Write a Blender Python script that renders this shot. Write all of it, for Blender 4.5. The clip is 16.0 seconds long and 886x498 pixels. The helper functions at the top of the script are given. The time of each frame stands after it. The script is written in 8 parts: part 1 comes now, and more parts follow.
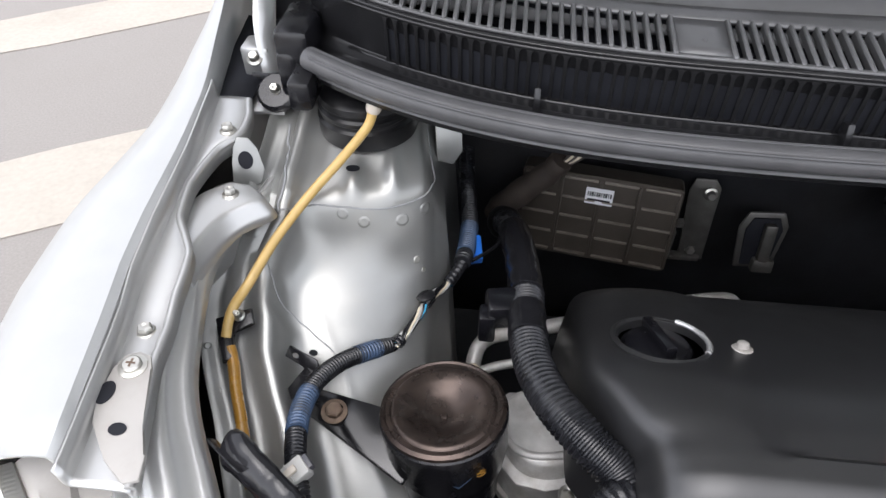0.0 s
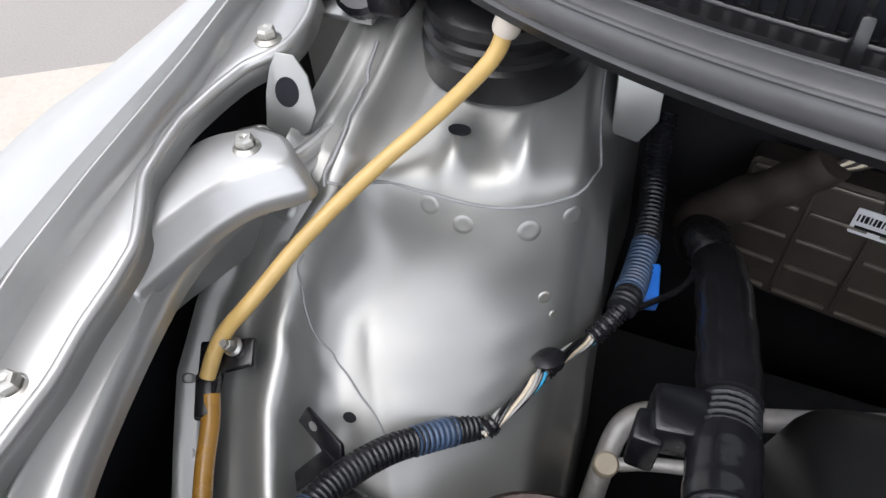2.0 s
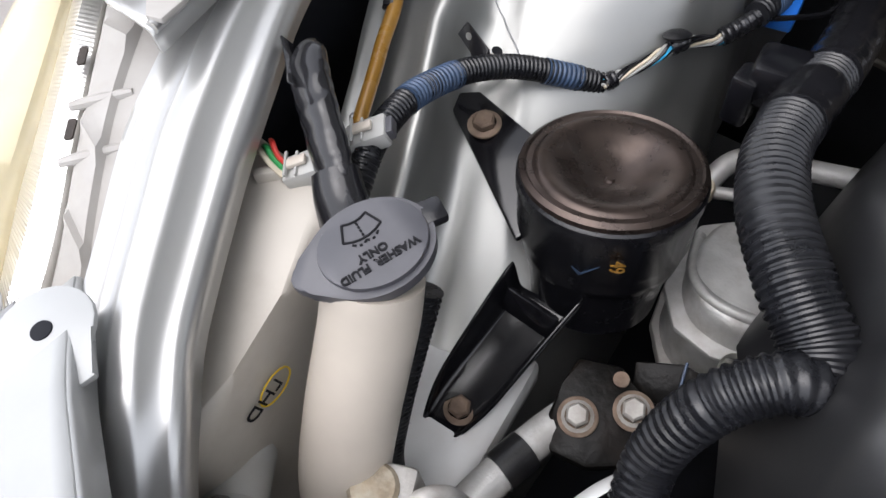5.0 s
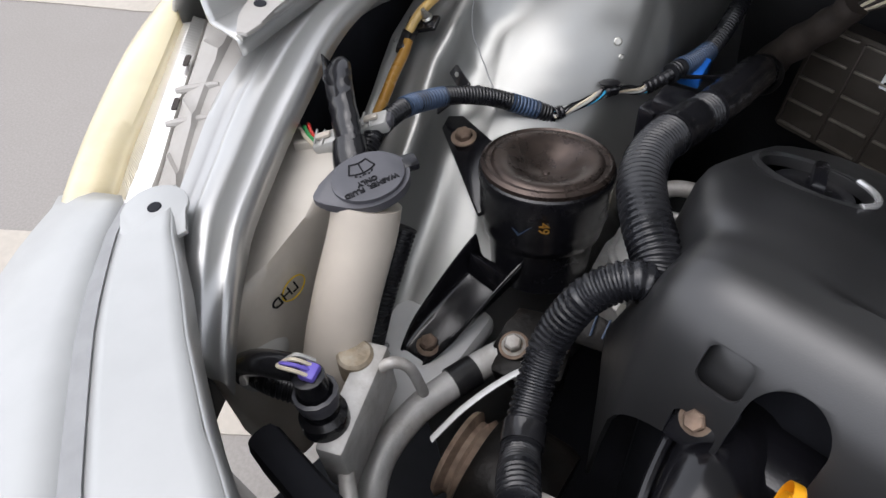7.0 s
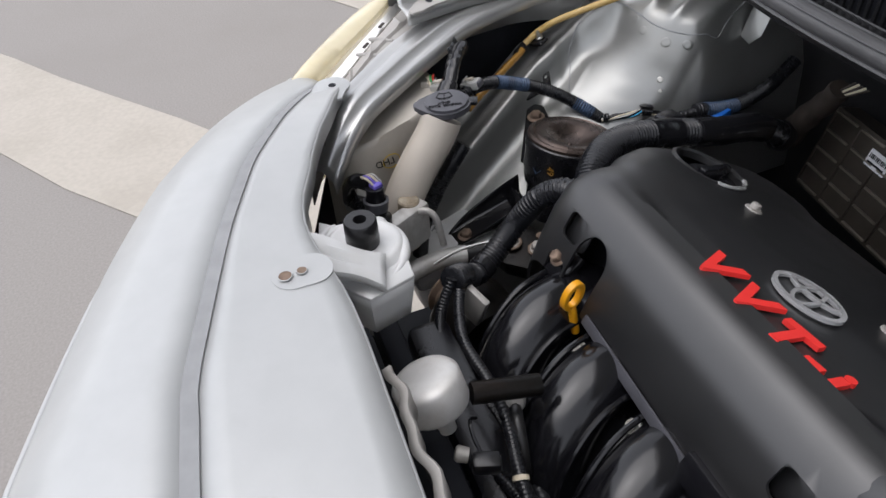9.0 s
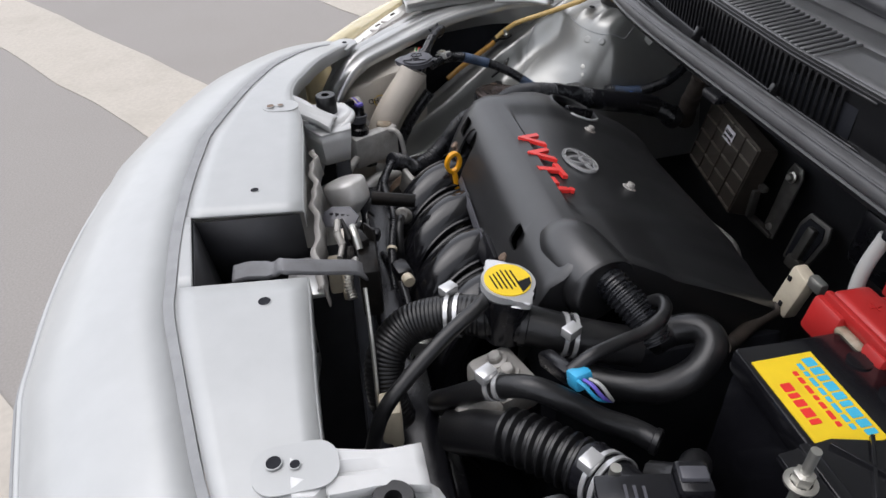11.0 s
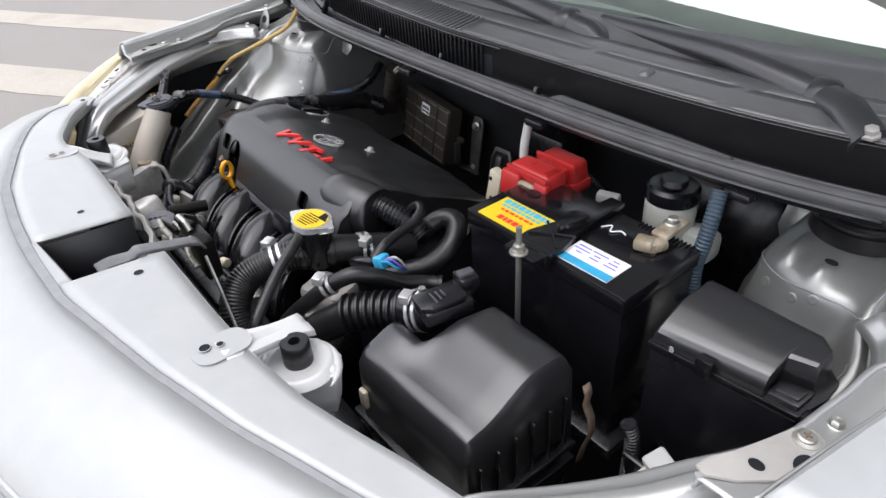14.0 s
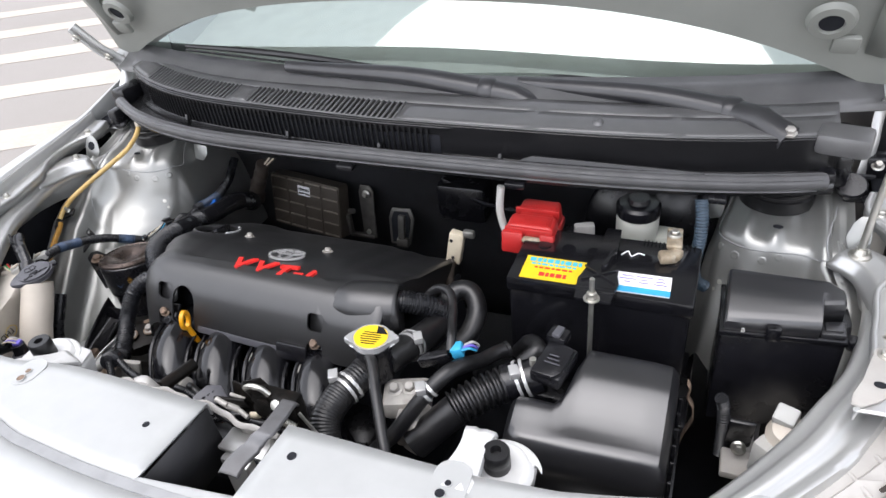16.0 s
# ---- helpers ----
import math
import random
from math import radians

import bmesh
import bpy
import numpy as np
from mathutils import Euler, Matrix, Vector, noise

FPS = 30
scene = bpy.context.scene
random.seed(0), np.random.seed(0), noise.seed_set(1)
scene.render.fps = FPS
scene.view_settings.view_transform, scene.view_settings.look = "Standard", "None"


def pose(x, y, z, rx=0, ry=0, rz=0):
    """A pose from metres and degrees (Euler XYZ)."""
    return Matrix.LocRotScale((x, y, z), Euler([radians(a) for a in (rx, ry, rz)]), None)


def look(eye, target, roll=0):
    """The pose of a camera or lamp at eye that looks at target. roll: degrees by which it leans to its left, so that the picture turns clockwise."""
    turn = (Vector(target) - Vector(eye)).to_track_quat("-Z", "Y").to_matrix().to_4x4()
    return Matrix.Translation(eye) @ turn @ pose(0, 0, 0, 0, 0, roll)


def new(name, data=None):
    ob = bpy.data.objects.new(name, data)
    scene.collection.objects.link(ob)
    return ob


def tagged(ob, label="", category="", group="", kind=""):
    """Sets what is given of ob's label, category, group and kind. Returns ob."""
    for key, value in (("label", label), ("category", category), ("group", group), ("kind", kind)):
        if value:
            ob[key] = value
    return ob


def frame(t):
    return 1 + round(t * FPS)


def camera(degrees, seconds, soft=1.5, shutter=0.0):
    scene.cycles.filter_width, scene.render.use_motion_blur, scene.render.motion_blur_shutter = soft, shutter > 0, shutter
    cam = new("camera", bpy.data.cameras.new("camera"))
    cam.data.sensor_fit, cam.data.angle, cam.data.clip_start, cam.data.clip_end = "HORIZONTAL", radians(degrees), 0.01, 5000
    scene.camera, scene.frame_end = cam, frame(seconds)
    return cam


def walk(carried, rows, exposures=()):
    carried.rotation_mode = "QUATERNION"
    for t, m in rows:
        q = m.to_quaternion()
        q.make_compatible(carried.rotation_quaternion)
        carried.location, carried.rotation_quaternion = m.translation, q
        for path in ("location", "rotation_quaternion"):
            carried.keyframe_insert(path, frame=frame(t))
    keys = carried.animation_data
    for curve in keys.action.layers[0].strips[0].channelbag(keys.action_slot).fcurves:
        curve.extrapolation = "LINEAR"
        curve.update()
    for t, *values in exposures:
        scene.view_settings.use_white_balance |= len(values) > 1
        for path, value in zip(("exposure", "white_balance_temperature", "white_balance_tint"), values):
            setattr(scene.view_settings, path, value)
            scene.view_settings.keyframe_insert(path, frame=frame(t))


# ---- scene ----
cam = camera(67.9, 16.0)
PATH = [
    (0, (-0.441, -0.002, 1.153), (-0.616, 1.399, -0.263), -0.9),
    (0.5, (-0.476, 0.146, 1.077), (-0.737, 1.519, -0.353), -2.0),
    (1, (-0.472, 0.242, 1.015), (-0.929, 1.531, -0.444), -2.8),
    (1.5, (-0.475, 0.261, 0.989), (-1.037, 1.443, -0.524), -5.3),
    (2, (-0.469, 0.223, 0.999), (-1.07, 1.37, -0.525), -6.0),
    (2.5, (-0.439, 0.164, 1.02), (-1.046, 1.321, -0.494), -5.1),
    (3, (-0.402, 0.111, 1.043), (-1.034, 1.292, -0.442), -3.9),
    (3.5, (-0.38, 0.085, 1.066), (-1.129, 1.235, -0.389), -6.1),
    (4, (-0.358, 0.055, 1.037), (-1.157, 1.102, -0.468), -5.0),
    (4.5, (-0.366, 0.061, 0.991), (-1.163, 0.95, -0.614), -6.6),
    (5, (-0.366, 0.06, 0.958), (-1.218, 0.792, -0.697), -9.8),
    (5.2, (-0.358, 0.053, 0.946), (-1.221, 0.741, -0.721), -9.5),
    (7.3, (-0.201, -0.077, 1.052), (-1.25, 0.812, -0.4), -5.4),
    (7.5, (-0.181, -0.106, 1.073), (-1.212, 0.806, -0.378), -3.2),
    (8, (-0.11, -0.115, 1.077), (-1.254, 0.673, -0.362), -4.8),
    (8.2, (-0.066, -0.102, 1.079), (-1.296, 0.576, -0.346), -4.2),
    (10.3, (0.419, -0.055, 1.149), (-1.081, 0.326, -0.117), -4.0),
    (10.5, (0.459, -0.039, 1.148), (-1.062, 0.34, -0.094), -4.1),
    (11, (0.566, -0.002, 1.135), (-1.012, 0.266, -0.063), -1.8),
    (11.5, (0.664, 0.022, 1.121), (-0.931, 0.258, -0.062), -2.0),
    (12, (0.741, 0.032, 1.11), (-0.833, 0.282, -0.098), -1.1),
    (12.5, (0.786, 0.012, 1.12), (-0.717, 0.42, -0.135), -1.0),
    (13, (0.843, -0.062, 1.155), (-0.597, 0.599, -0.066), 0.1),
    (13.5, (0.867, -0.122, 1.17), (-0.506, 0.746, 0.003), -0.7),
    (14, (0.782, -0.154, 1.177), (-0.545, 0.825, 0.045), -3.6),
    (14.5, (0.671, -0.185, 1.193), (-0.548, 0.897, 0.035), -5.5),
    (15, (0.584, -0.256, 1.23), (-0.425, 1.017, 0.063), -5.3),
    (15.5, (0.518, -0.34, 1.278), (-0.297, 1.09, 0.141), -6.8),
    (16, (0.486, -0.382, 1.308), (-0.225, 1.095, 0.162), -6.9),
]
walk(cam, [(t, look(eye, target, roll)) for t, eye, target, roll in PATH],
     [(t, stops, 6380, 13) for t, stops in ((0, 1.72), (1.0, 1.72), (2.0, 1.68), (4.0, 1.64), (5.2, 1.68), (7.3, 1.33), (8.0, 1.16), (10.5, 1.13), (13.0, 1.30), (14.0, 1.46), (15, 1.75), (16, 1.80))])

# world, sun, exposure
world = bpy.data.worlds.new("overcast_sky")
scene.world = world
world.use_nodes = True
wn = world.node_tree.nodes
wl = world.node_tree.links
wbg = wn["Background"]
sky = wn.new("ShaderNodeTexSky")
sky.sky_type = "NISHITA"
sky.sun_disc = False
sky.sun_elevation = radians(65)
sky.sun_rotation = radians(200)
sky.air_density, sky.dust_density, sky.ozone_density = 1.0, 1.2, 1.0
hsv = wn.new("ShaderNodeHueSaturation")
hsv.inputs["Saturation"].default_value = 0.17
wl.new(sky.outputs[0], hsv.inputs["Color"])
wl.new(hsv.outputs[0], wbg.inputs["Color"])
wbg.inputs["Strength"].default_value = 0.135

sun_data = bpy.data.lights.new("sun", "SUN")
sun_data.energy, sun_data.angle, sun_data.color = 0.60, radians(60), (1.0, 0.965, 0.93)
sun_ob = new("sun", sun_data)
sun_ob.matrix_world = look((-0.6, -0.6, 5.2), (0, 0.3, 0))

# ---------------------------------------------------------------- materials
def node_mat(name, base, rough=0.5, metal=0.0, var=0.15, scale=30.0, bump=0.0, bscale=300.0, coat=0.0,
             dirt=None, dirt_amt=0.0, dirt_scale=6.0, trans=0.0, rand=0.0, spec=0.5):
    m = bpy.data.materials.new(name)
    m.use_nodes = True
    nt = m.node_tree
    n, l = nt.nodes, nt.links
    b = n["Principled BSDF"]
    b.inputs["Roughness"].default_value = rough
    b.inputs["Metallic"].default_value = metal
    b.inputs["Coat Weight"].default_value = coat
    b.inputs["Coat Roughness"].default_value = 0.06
    b.inputs["Transmission Weight"].default_value = trans
    b.inputs["Specular IOR Level"].default_value = spec
    tc = n.new("ShaderNodeTexCoord")
    no = n.new("ShaderNodeTexNoise")
    no.inputs["Scale"].default_value = scale
    no.inputs["Detail"].default_value = 6
    l.new(tc.outputs["Object"], no.inputs["Vector"])
    ramp = n.new("ShaderNodeMapRange")
    ramp.inputs["From Min"].default_value, ramp.inputs["From Max"].default_value = 0.3, 0.7
    ramp.inputs["To Min"].default_value, ramp.inputs["To Max"].default_value = 1 - var, 1 + var
    l.new(no.outputs["Fac"], ramp.inputs["Value"])
    mul = n.new("ShaderNodeMix")
    mul.data_type, mul.blend_type = "RGBA", "MULTIPLY"
    mul.inputs["Factor"].default_value = 1.0
    mul.inputs["A"].default_value = (*base, 1)
    l.new(ramp.outputs[0], mul.inputs["B"])
    col = mul.outputs["Result"]
    if rand:
        oi = n.new("ShaderNodeObjectInfo")
        r2 = n.new("ShaderNodeMapRange")
        r2.inputs["To Min"].default_value, r2.inputs["To Max"].default_value = 1 - rand, 1 + rand
        l.new(oi.outputs["Random"], r2.inputs["Value"])
        m2 = n.new("ShaderNodeMix")
        m2.data_type, m2.blend_type = "RGBA", "MULTIPLY"
        m2.inputs["Factor"].default_value = 1.0
        l.new(col, m2.inputs["A"])
        l.new(r2.outputs[0], m2.inputs["B"])
        col = m2.outputs["Result"]
    if dirt:
        dn = n.new("ShaderNodeTexNoise")
        dn.inputs["Scale"].default_value = dirt_scale
        dn.inputs["Detail"].default_value = 8
        dn.inputs["Roughness"].default_value = 0.65
        l.new(tc.outputs["Object"], dn.inputs["Vector"])
        dr = n.new("ShaderNodeMapRange")
        dr.inputs["From Min"].default_value, dr.inputs["From Max"].default_value = 0.48, 0.72
        dr.inputs["To Max"].default_value = dirt_amt
        l.new(dn.outputs["Fac"], dr.inputs["Value"])
        md = n.new("ShaderNodeMix")
        md.data_type = "RGBA"
        l.new(dr.outputs[0], md.inputs["Factor"])
        l.new(col, md.inputs["A"])
        md.inputs["B"].default_value = (*dirt, 1)
        col = md.outputs["Result"]
        rr = n.new("ShaderNodeMapRange")
        rr.inputs["To Min"].default_value, rr.inputs["To Max"].default_value = rough, min(1, rough + 0.35)
        l.new(dr.outputs[0], rr.inputs["Value"])
        l.new(rr.outputs[0], b.inputs["Roughness"])
    l.new(col, b.inputs["Base Color"])
    if bump:
        bn = n.new("ShaderNodeTexNoise")
        bn.inputs["Scale"].default_value = bscale
        bn.inputs["Detail"].default_value = 4
        l.new(tc.outputs["Object"], bn.inputs["Vector"])
        bu = n.new("ShaderNodeBump")
        bu.inputs["Strength"].default_value = bump
        bu.inputs["Distance"].default_value = 0.001
        l.new(bn.outputs["Fac"], bu.inputs["Height"])
        l.new(bu.outputs[0], b.inputs["Normal"])
    return m


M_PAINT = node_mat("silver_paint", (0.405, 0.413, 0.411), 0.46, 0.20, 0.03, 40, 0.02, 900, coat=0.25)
# silver kept darker than the rail's: dark reflections are put into the base colour
M_INNER = node_mat("silver_paint_dark_reflection", (0.295, 0.298, 0.288), 0.34, 0.64, 0.06, 12, 0.08, 60, dirt=(0.30, 0.27, 0.22), dirt_amt=0.22, dirt_scale=9)
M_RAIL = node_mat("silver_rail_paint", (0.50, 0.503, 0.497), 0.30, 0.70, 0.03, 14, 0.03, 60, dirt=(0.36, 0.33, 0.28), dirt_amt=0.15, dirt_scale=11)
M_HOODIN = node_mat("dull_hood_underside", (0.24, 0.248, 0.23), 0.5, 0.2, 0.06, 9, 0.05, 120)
M_SEAM = node_mat("grey_seam_filler", (0.25, 0.255, 0.26), 0.7, 0, 0.1, 60)
M_BLACK = node_mat("black_plastic", (0.007, 0.007, 0.009), 0.24, 0, 0.25, 35, 0.12, 700, spec=0.5, dirt=(0.016, 0.0155, 0.015), dirt_amt=0.3, dirt_scale=14)
M_COVER = node_mat("charcoal_cover_plastic", (0.013, 0.013, 0.014), 0.37, 0, 0.12, 30, 0.06, 1200, spec=0.9, dirt=(0.019, 0.0185, 0.018), dirt_amt=0.25, dirt_scale=12)
M_GLOSS = node_mat("glossy_black_plastic", (0.006, 0.006, 0.0075), 0.17, 0, 0.2, 25, 0.04, 300, spec=0.55)
M_RUBBER = node_mat("black_rubber", (0.010, 0.010, 0.011), 0.31, 0, 0.3, 45, 0.2, 500, dirt=(0.036, 0.034, 0.031), dirt_amt=0.35, dirt_scale=22)
M_SEAL = node_mat("grey_black_rubber_seal", (0.075, 0.075, 0.078), 0.36, 0, 0.18, 35, 0.08, 400, dirt=(0.06, 0.06, 0.06), dirt_amt=0.5, dirt_scale=20)
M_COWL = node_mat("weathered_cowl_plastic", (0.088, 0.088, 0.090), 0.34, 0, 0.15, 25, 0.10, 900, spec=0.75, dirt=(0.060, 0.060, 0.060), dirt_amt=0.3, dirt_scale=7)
# same plastic as M_COWL, darkened: the front face's shade is in the colour
M_COWLFACE = node_mat("painted_shade_cowl_plastic", (0.011, 0.011, 0.012), 0.26, 0, 0.2, 25, 0.08, 900, spec=0.6)
M_LOOM = node_mat("corrugated_loom_plastic", (0.010, 0.0105, 0.013), 0.27, 0, 0.3, 60, 0.1, 500, dirt=(0.05, 0.05, 0.05), dirt_amt=0.3, dirt_scale=30)
M_LOOMBLUE = node_mat("blue_grey_loom_plastic", (0.040, 0.068, 0.125), 0.42, 0, 0.3, 60)
M_TAPE = node_mat("black_vinyl_tape", (0.012, 0.012, 0.014), 0.16, 0, 0.3, 80, 0.5, 60)
# near-black for dark parts; in holes and slots it stands in for shade
M_DARK = node_mat("dark_part_and_void_shade", (0.015, 0.016, 0.020), 0.7, 0, 0.3, 20, spec=0.15)
M_FIRE = node_mat("firewall_mat_and_well_shade", (0.014, 0.0145, 0.017), 0.6, 0, 0.4, 18, 0.3, 150, dirt=(0.025, 0.022, 0.02), dirt_amt=0.4)
M_STEEL = node_mat("zinc_steel", (0.55, 0.54, 0.50), 0.35, 0.9, 0.12, 80, 0.1, 300, dirt=(0.28, 0.22, 0.15), dirt_amt=0.35, dirt_scale=40)
M_RUST = node_mat("rusty_steel", (0.19, 0.135, 0.10), 0.7, 0.4, 0.4, 90, 0.3, 400, dirt=(0.30, 0.25, 0.19), dirt_amt=0.4, dirt_scale=60)
M_ALU = node_mat("cast_aluminium", (0.52, 0.515, 0.50), 0.48, 0.35, 0.15, 60, 0.25, 500, dirt=(0.22, 0.18, 0.14), dirt_amt=0.5, dirt_scale=25)
M_WHITE = node_mat("white_painted_steel", (0.60, 0.603, 0.598), 0.4, 0.1, 0.06, 25, 0.08, 200, dirt=(0.45, 0.42, 0.38), dirt_amt=0.25, dirt_scale=18)
M_TANK = node_mat("aged_translucent_tank", (0.51, 0.475, 0.42), 0.45, 0, 0.10, 12, 0.05, 200, dirt=(0.30, 0.26, 0.20), dirt_amt=0.4, dirt_scale=10)
M_NECK = node_mat("milky_filler_neck", (0.52, 0.47, 0.405), 0.38, 0, 0.14, 14, 0.04, 200)
M_GREYPL = node_mat("light_grey_plastic", (0.40, 0.40, 0.385), 0.5, 0, 0.08, 20, 0.05, 300, dirt=(0.30, 0.27, 0.22), dirt_amt=0.4, dirt_scale=12)
M_CAPGREY = node_mat("dark_grey_cap_plastic", (0.070, 0.070, 0.080), 0.36, 0, 0.12, 40, 0.05, 500)
M_YTUBE = node_mat("amber_rubber_hose", (0.52, 0.355, 0.125), 0.30, 0, 0.15, 30, 0.05, 200, dirt=(0.33, 0.22, 0.08), dirt_amt=0.4, dirt_scale=25)
M_YDARK = node_mat("brown_amber_hose", (0.34, 0.175, 0.03), 0.25, 0, 0.15, 30, 0.05, 200, dirt=(0.22, 0.12, 0.03), dirt_amt=0.4, dirt_scale=25)
M_YELLOW = node_mat("orange_yellow_plastic", (0.80, 0.36, 0.01), 0.35, 0, 0.08, 40)
M_YLABEL = node_mat("yellow_paper_label", (0.76, 0.53, 0.015), 0.45, 0, 0.06, 60)
M_CYAN = node_mat("cyan_print", (0.05, 0.42, 0.62), 0.5, 0, 0.05, 60)
M_BLUE = node_mat("blue_plastic", (0.02, 0.16, 0.62), 0.4, 0, 0.1, 60)
M_LBLUE = node_mat("light_blue_plastic", (0.04, 0.34, 0.58), 0.4, 0, 0.2, 60)
M_WLABEL = node_mat("white_paper_label", (0.82, 0.82, 0.84), 0.5, 0, 0.04, 60)
M_RED = node_mat("red_plastic", (0.36, 0.016, 0.015), 0.38, 0, 0.1, 40, 0.05, 300)
M_REDL = node_mat("red_letter_paint", (0.72, 0.035, 0.03), 0.3, 0, 0.05, 40)
M_CHROME = node_mat("silver_emblem", (0.62, 0.62, 0.62), 0.25, 0.6, 0.05, 60)
M_BROWN = node_mat("browned_steel_lid", (0.065, 0.050, 0.044), 0.27, 0.75, 0.25, 50, 0.1, 300, dirt=(0.14, 0.10, 0.08), dirt_amt=0.3, dirt_scale=30)
M_ECU = node_mat("olive_brown_die_cast", (0.075, 0.064, 0.053), 0.45, 0.4, 0.12, 40, 0.15, 400, dirt=(0.075, 0.062, 0.05), dirt_amt=0.4, dirt_scale=20)
M_TARRY = node_mat("tarry_black_steel", (0.007, 0.0065, 0.006), 0.32, 0, 0.3, 60, 0.7, 160, spec=0.12, dirt=(0.035, 0.021, 0.014), dirt_amt=0.25, dirt_scale=35)
M_CASTDIRTY = node_mat("dirty_cast_aluminium", (0.40, 0.385, 0.36), 0.55, 0.30, 0.2, 40, 0.3, 300, dirt=(0.16, 0.12, 0.09), dirt_amt=0.7, dirt_scale=22)
M_CORR = node_mat("corroded_brass", (0.30, 0.245, 0.175), 0.55, 0.4, 0.3, 90, 0.4, 300, dirt=(0.55, 0.52, 0.44), dirt_amt=0.6, dirt_scale=60)
M_LID = node_mat("satin_black_lid_plastic", (0.016, 0.016, 0.018), 0.28, 0, 0.1, 30, 0.06, 900, spec=1.0)
# lighter copy of M_ECU: the highlight on the ribs is put into the colour
M_ECURIB = node_mat("die_cast_ridge_highlight", (0.24, 0.215, 0.18), 0.4, 0.6, 0.2, 60, 0.1, 300)
M_BROWNTAPE = node_mat("worn_brown_cable_wrap", (0.032, 0.024, 0.019), 0.7, 0, 0.35, 60, 0.4, 200)
M_RES = node_mat("milky_reservoir_plastic", (0.50, 0.51, 0.46), 0.35, 0, 0.06, 20, 0.03, 200)
M_GLASSY = node_mat("aged_clear_lens", (0.82, 0.75, 0.55), 0.16, 0, 0.10, 14, 0.05, 120, trans=0.45, dirt=(0.62, 0.53, 0.33), dirt_amt=0.5, dirt_scale=9)
M_REFL = node_mat("chrome_reflector", (0.82, 0.81, 0.78), 0.28, 0.85, 0.05, 30, 0.05, 400)
M_INK = node_mat("dark_print", (0.012, 0.012, 0.014), 0.7, 0, 0.05, 60, spec=0.15)
M_GREEN = node_mat("green_wire_insulation", (0.03, 0.28, 0.08), 0.4, 0, 0.1, 60)
M_REDW = node_mat("red_wire_insulation", (0.55, 0.04, 0.03), 0.4, 0, 0.1, 60)
M_CREAM = node_mat("cream_plastic", (0.62, 0.55, 0.42), 0.5, 0, 0.08, 40, dirt=(0.3, 0.22, 0.14), dirt_amt=0.3, dirt_scale=30)
M_PURPLE = node_mat("purple_plastic", (0.16, 0.12, 0.55), 0.45, 0, 0.1, 60)


# ---------------------------------------------------------------- mesh helpers
ORG = {}


def thing(name, at, label, category, group="", kind=""):
    ob = new(name)
    ob.empty_display_size = 0.02
    ob.location = at
    ORG[ob.name] = Vector(at)
    return tagged(ob, label, category, group, kind)


def finish(name, bm, material, smooth=True, thick=0.0, bevel=0.0, subd=0, offset=-1.0, angle=40, at=None):
    if at is not None:
        bmesh.ops.translate(bm, verts=bm.verts, vec=-Vector(at))
    bmesh.ops.recalc_face_normals(bm, faces=bm.faces)
    me = bpy.data.meshes.new(name)
    bm.to_mesh(me)
    bm.free()
    mats = material if isinstance(material, (list, tuple)) else [material]
    for mt in mats:
        me.materials.append(mt)
    if smooth:
        me.polygons.foreach_set("use_smooth", [True] * len(me.polygons))
        me.set_sharp_from_angle(angle=radians(angle))
    ob = new(name, me)
    if subd:
        md = ob.modifiers.new("sub", "SUBSURF")
        md.levels = md.render_levels = subd
    if thick:
        md = ob.modifiers.new("thick", "SOLIDIFY")
        md.thickness, md.offset = thick, offset
    if bevel:
        md = ob.modifiers.new("bevel", "BEVEL")
        md.width, md.segments, md.limit_method, md.angle_limit = bevel, 2, "ANGLE", radians(40)
    return ob


def part(name, bm, material, parent, label="", **kw):
    ob = finish(name, bm, material, at=ORG[parent.name], **kw)
    ob.parent = parent
    ORG[ob.name] = ORG[parent.name]
    if label:
        tagged(ob, label)
    return ob


def solo(name, bm, material, at, label, category, group="", kind="", **kw):
    ob = finish(name, bm, material, at=at, **kw)
    ob.location = at
    ORG[ob.name] = Vector(at)
    return tagged(ob, label, category, group, kind)


def join(bm, other):
    me = bpy.data.meshes.new("tmp")
    other.to_mesh(me)
    other.free()
    bm.from_mesh(me)
    bpy.data.meshes.remove(me)
    return bm


def rbox(c, s, b=0.003, rx=0, ry=0, rz=0, seg=2, bm=None, taper=0.0):
    """A box of size s about c, its edges rounded by b, its top narrowed by taper."""
    t = bmesh.new()
    bmesh.ops.create_cube(t, size=1)
    for v in t.verts:
        k = 1 - taper * (v.co.z + 0.5)
        v.co = Vector((v.co.x * s[0] * k, v.co.y * s[1] * k, v.co.z * s[2]))
    if b:
        bmesh.ops.bevel(t, geom=t.edges[:], offset=min(b, min(s) * 0.45), segments=seg, profile=0.5, affect="EDGES")
    bmesh.ops.transform(t, matrix=pose(*c, rx, ry, rz), verts=t.verts)
    return join(bm, t) if bm else t


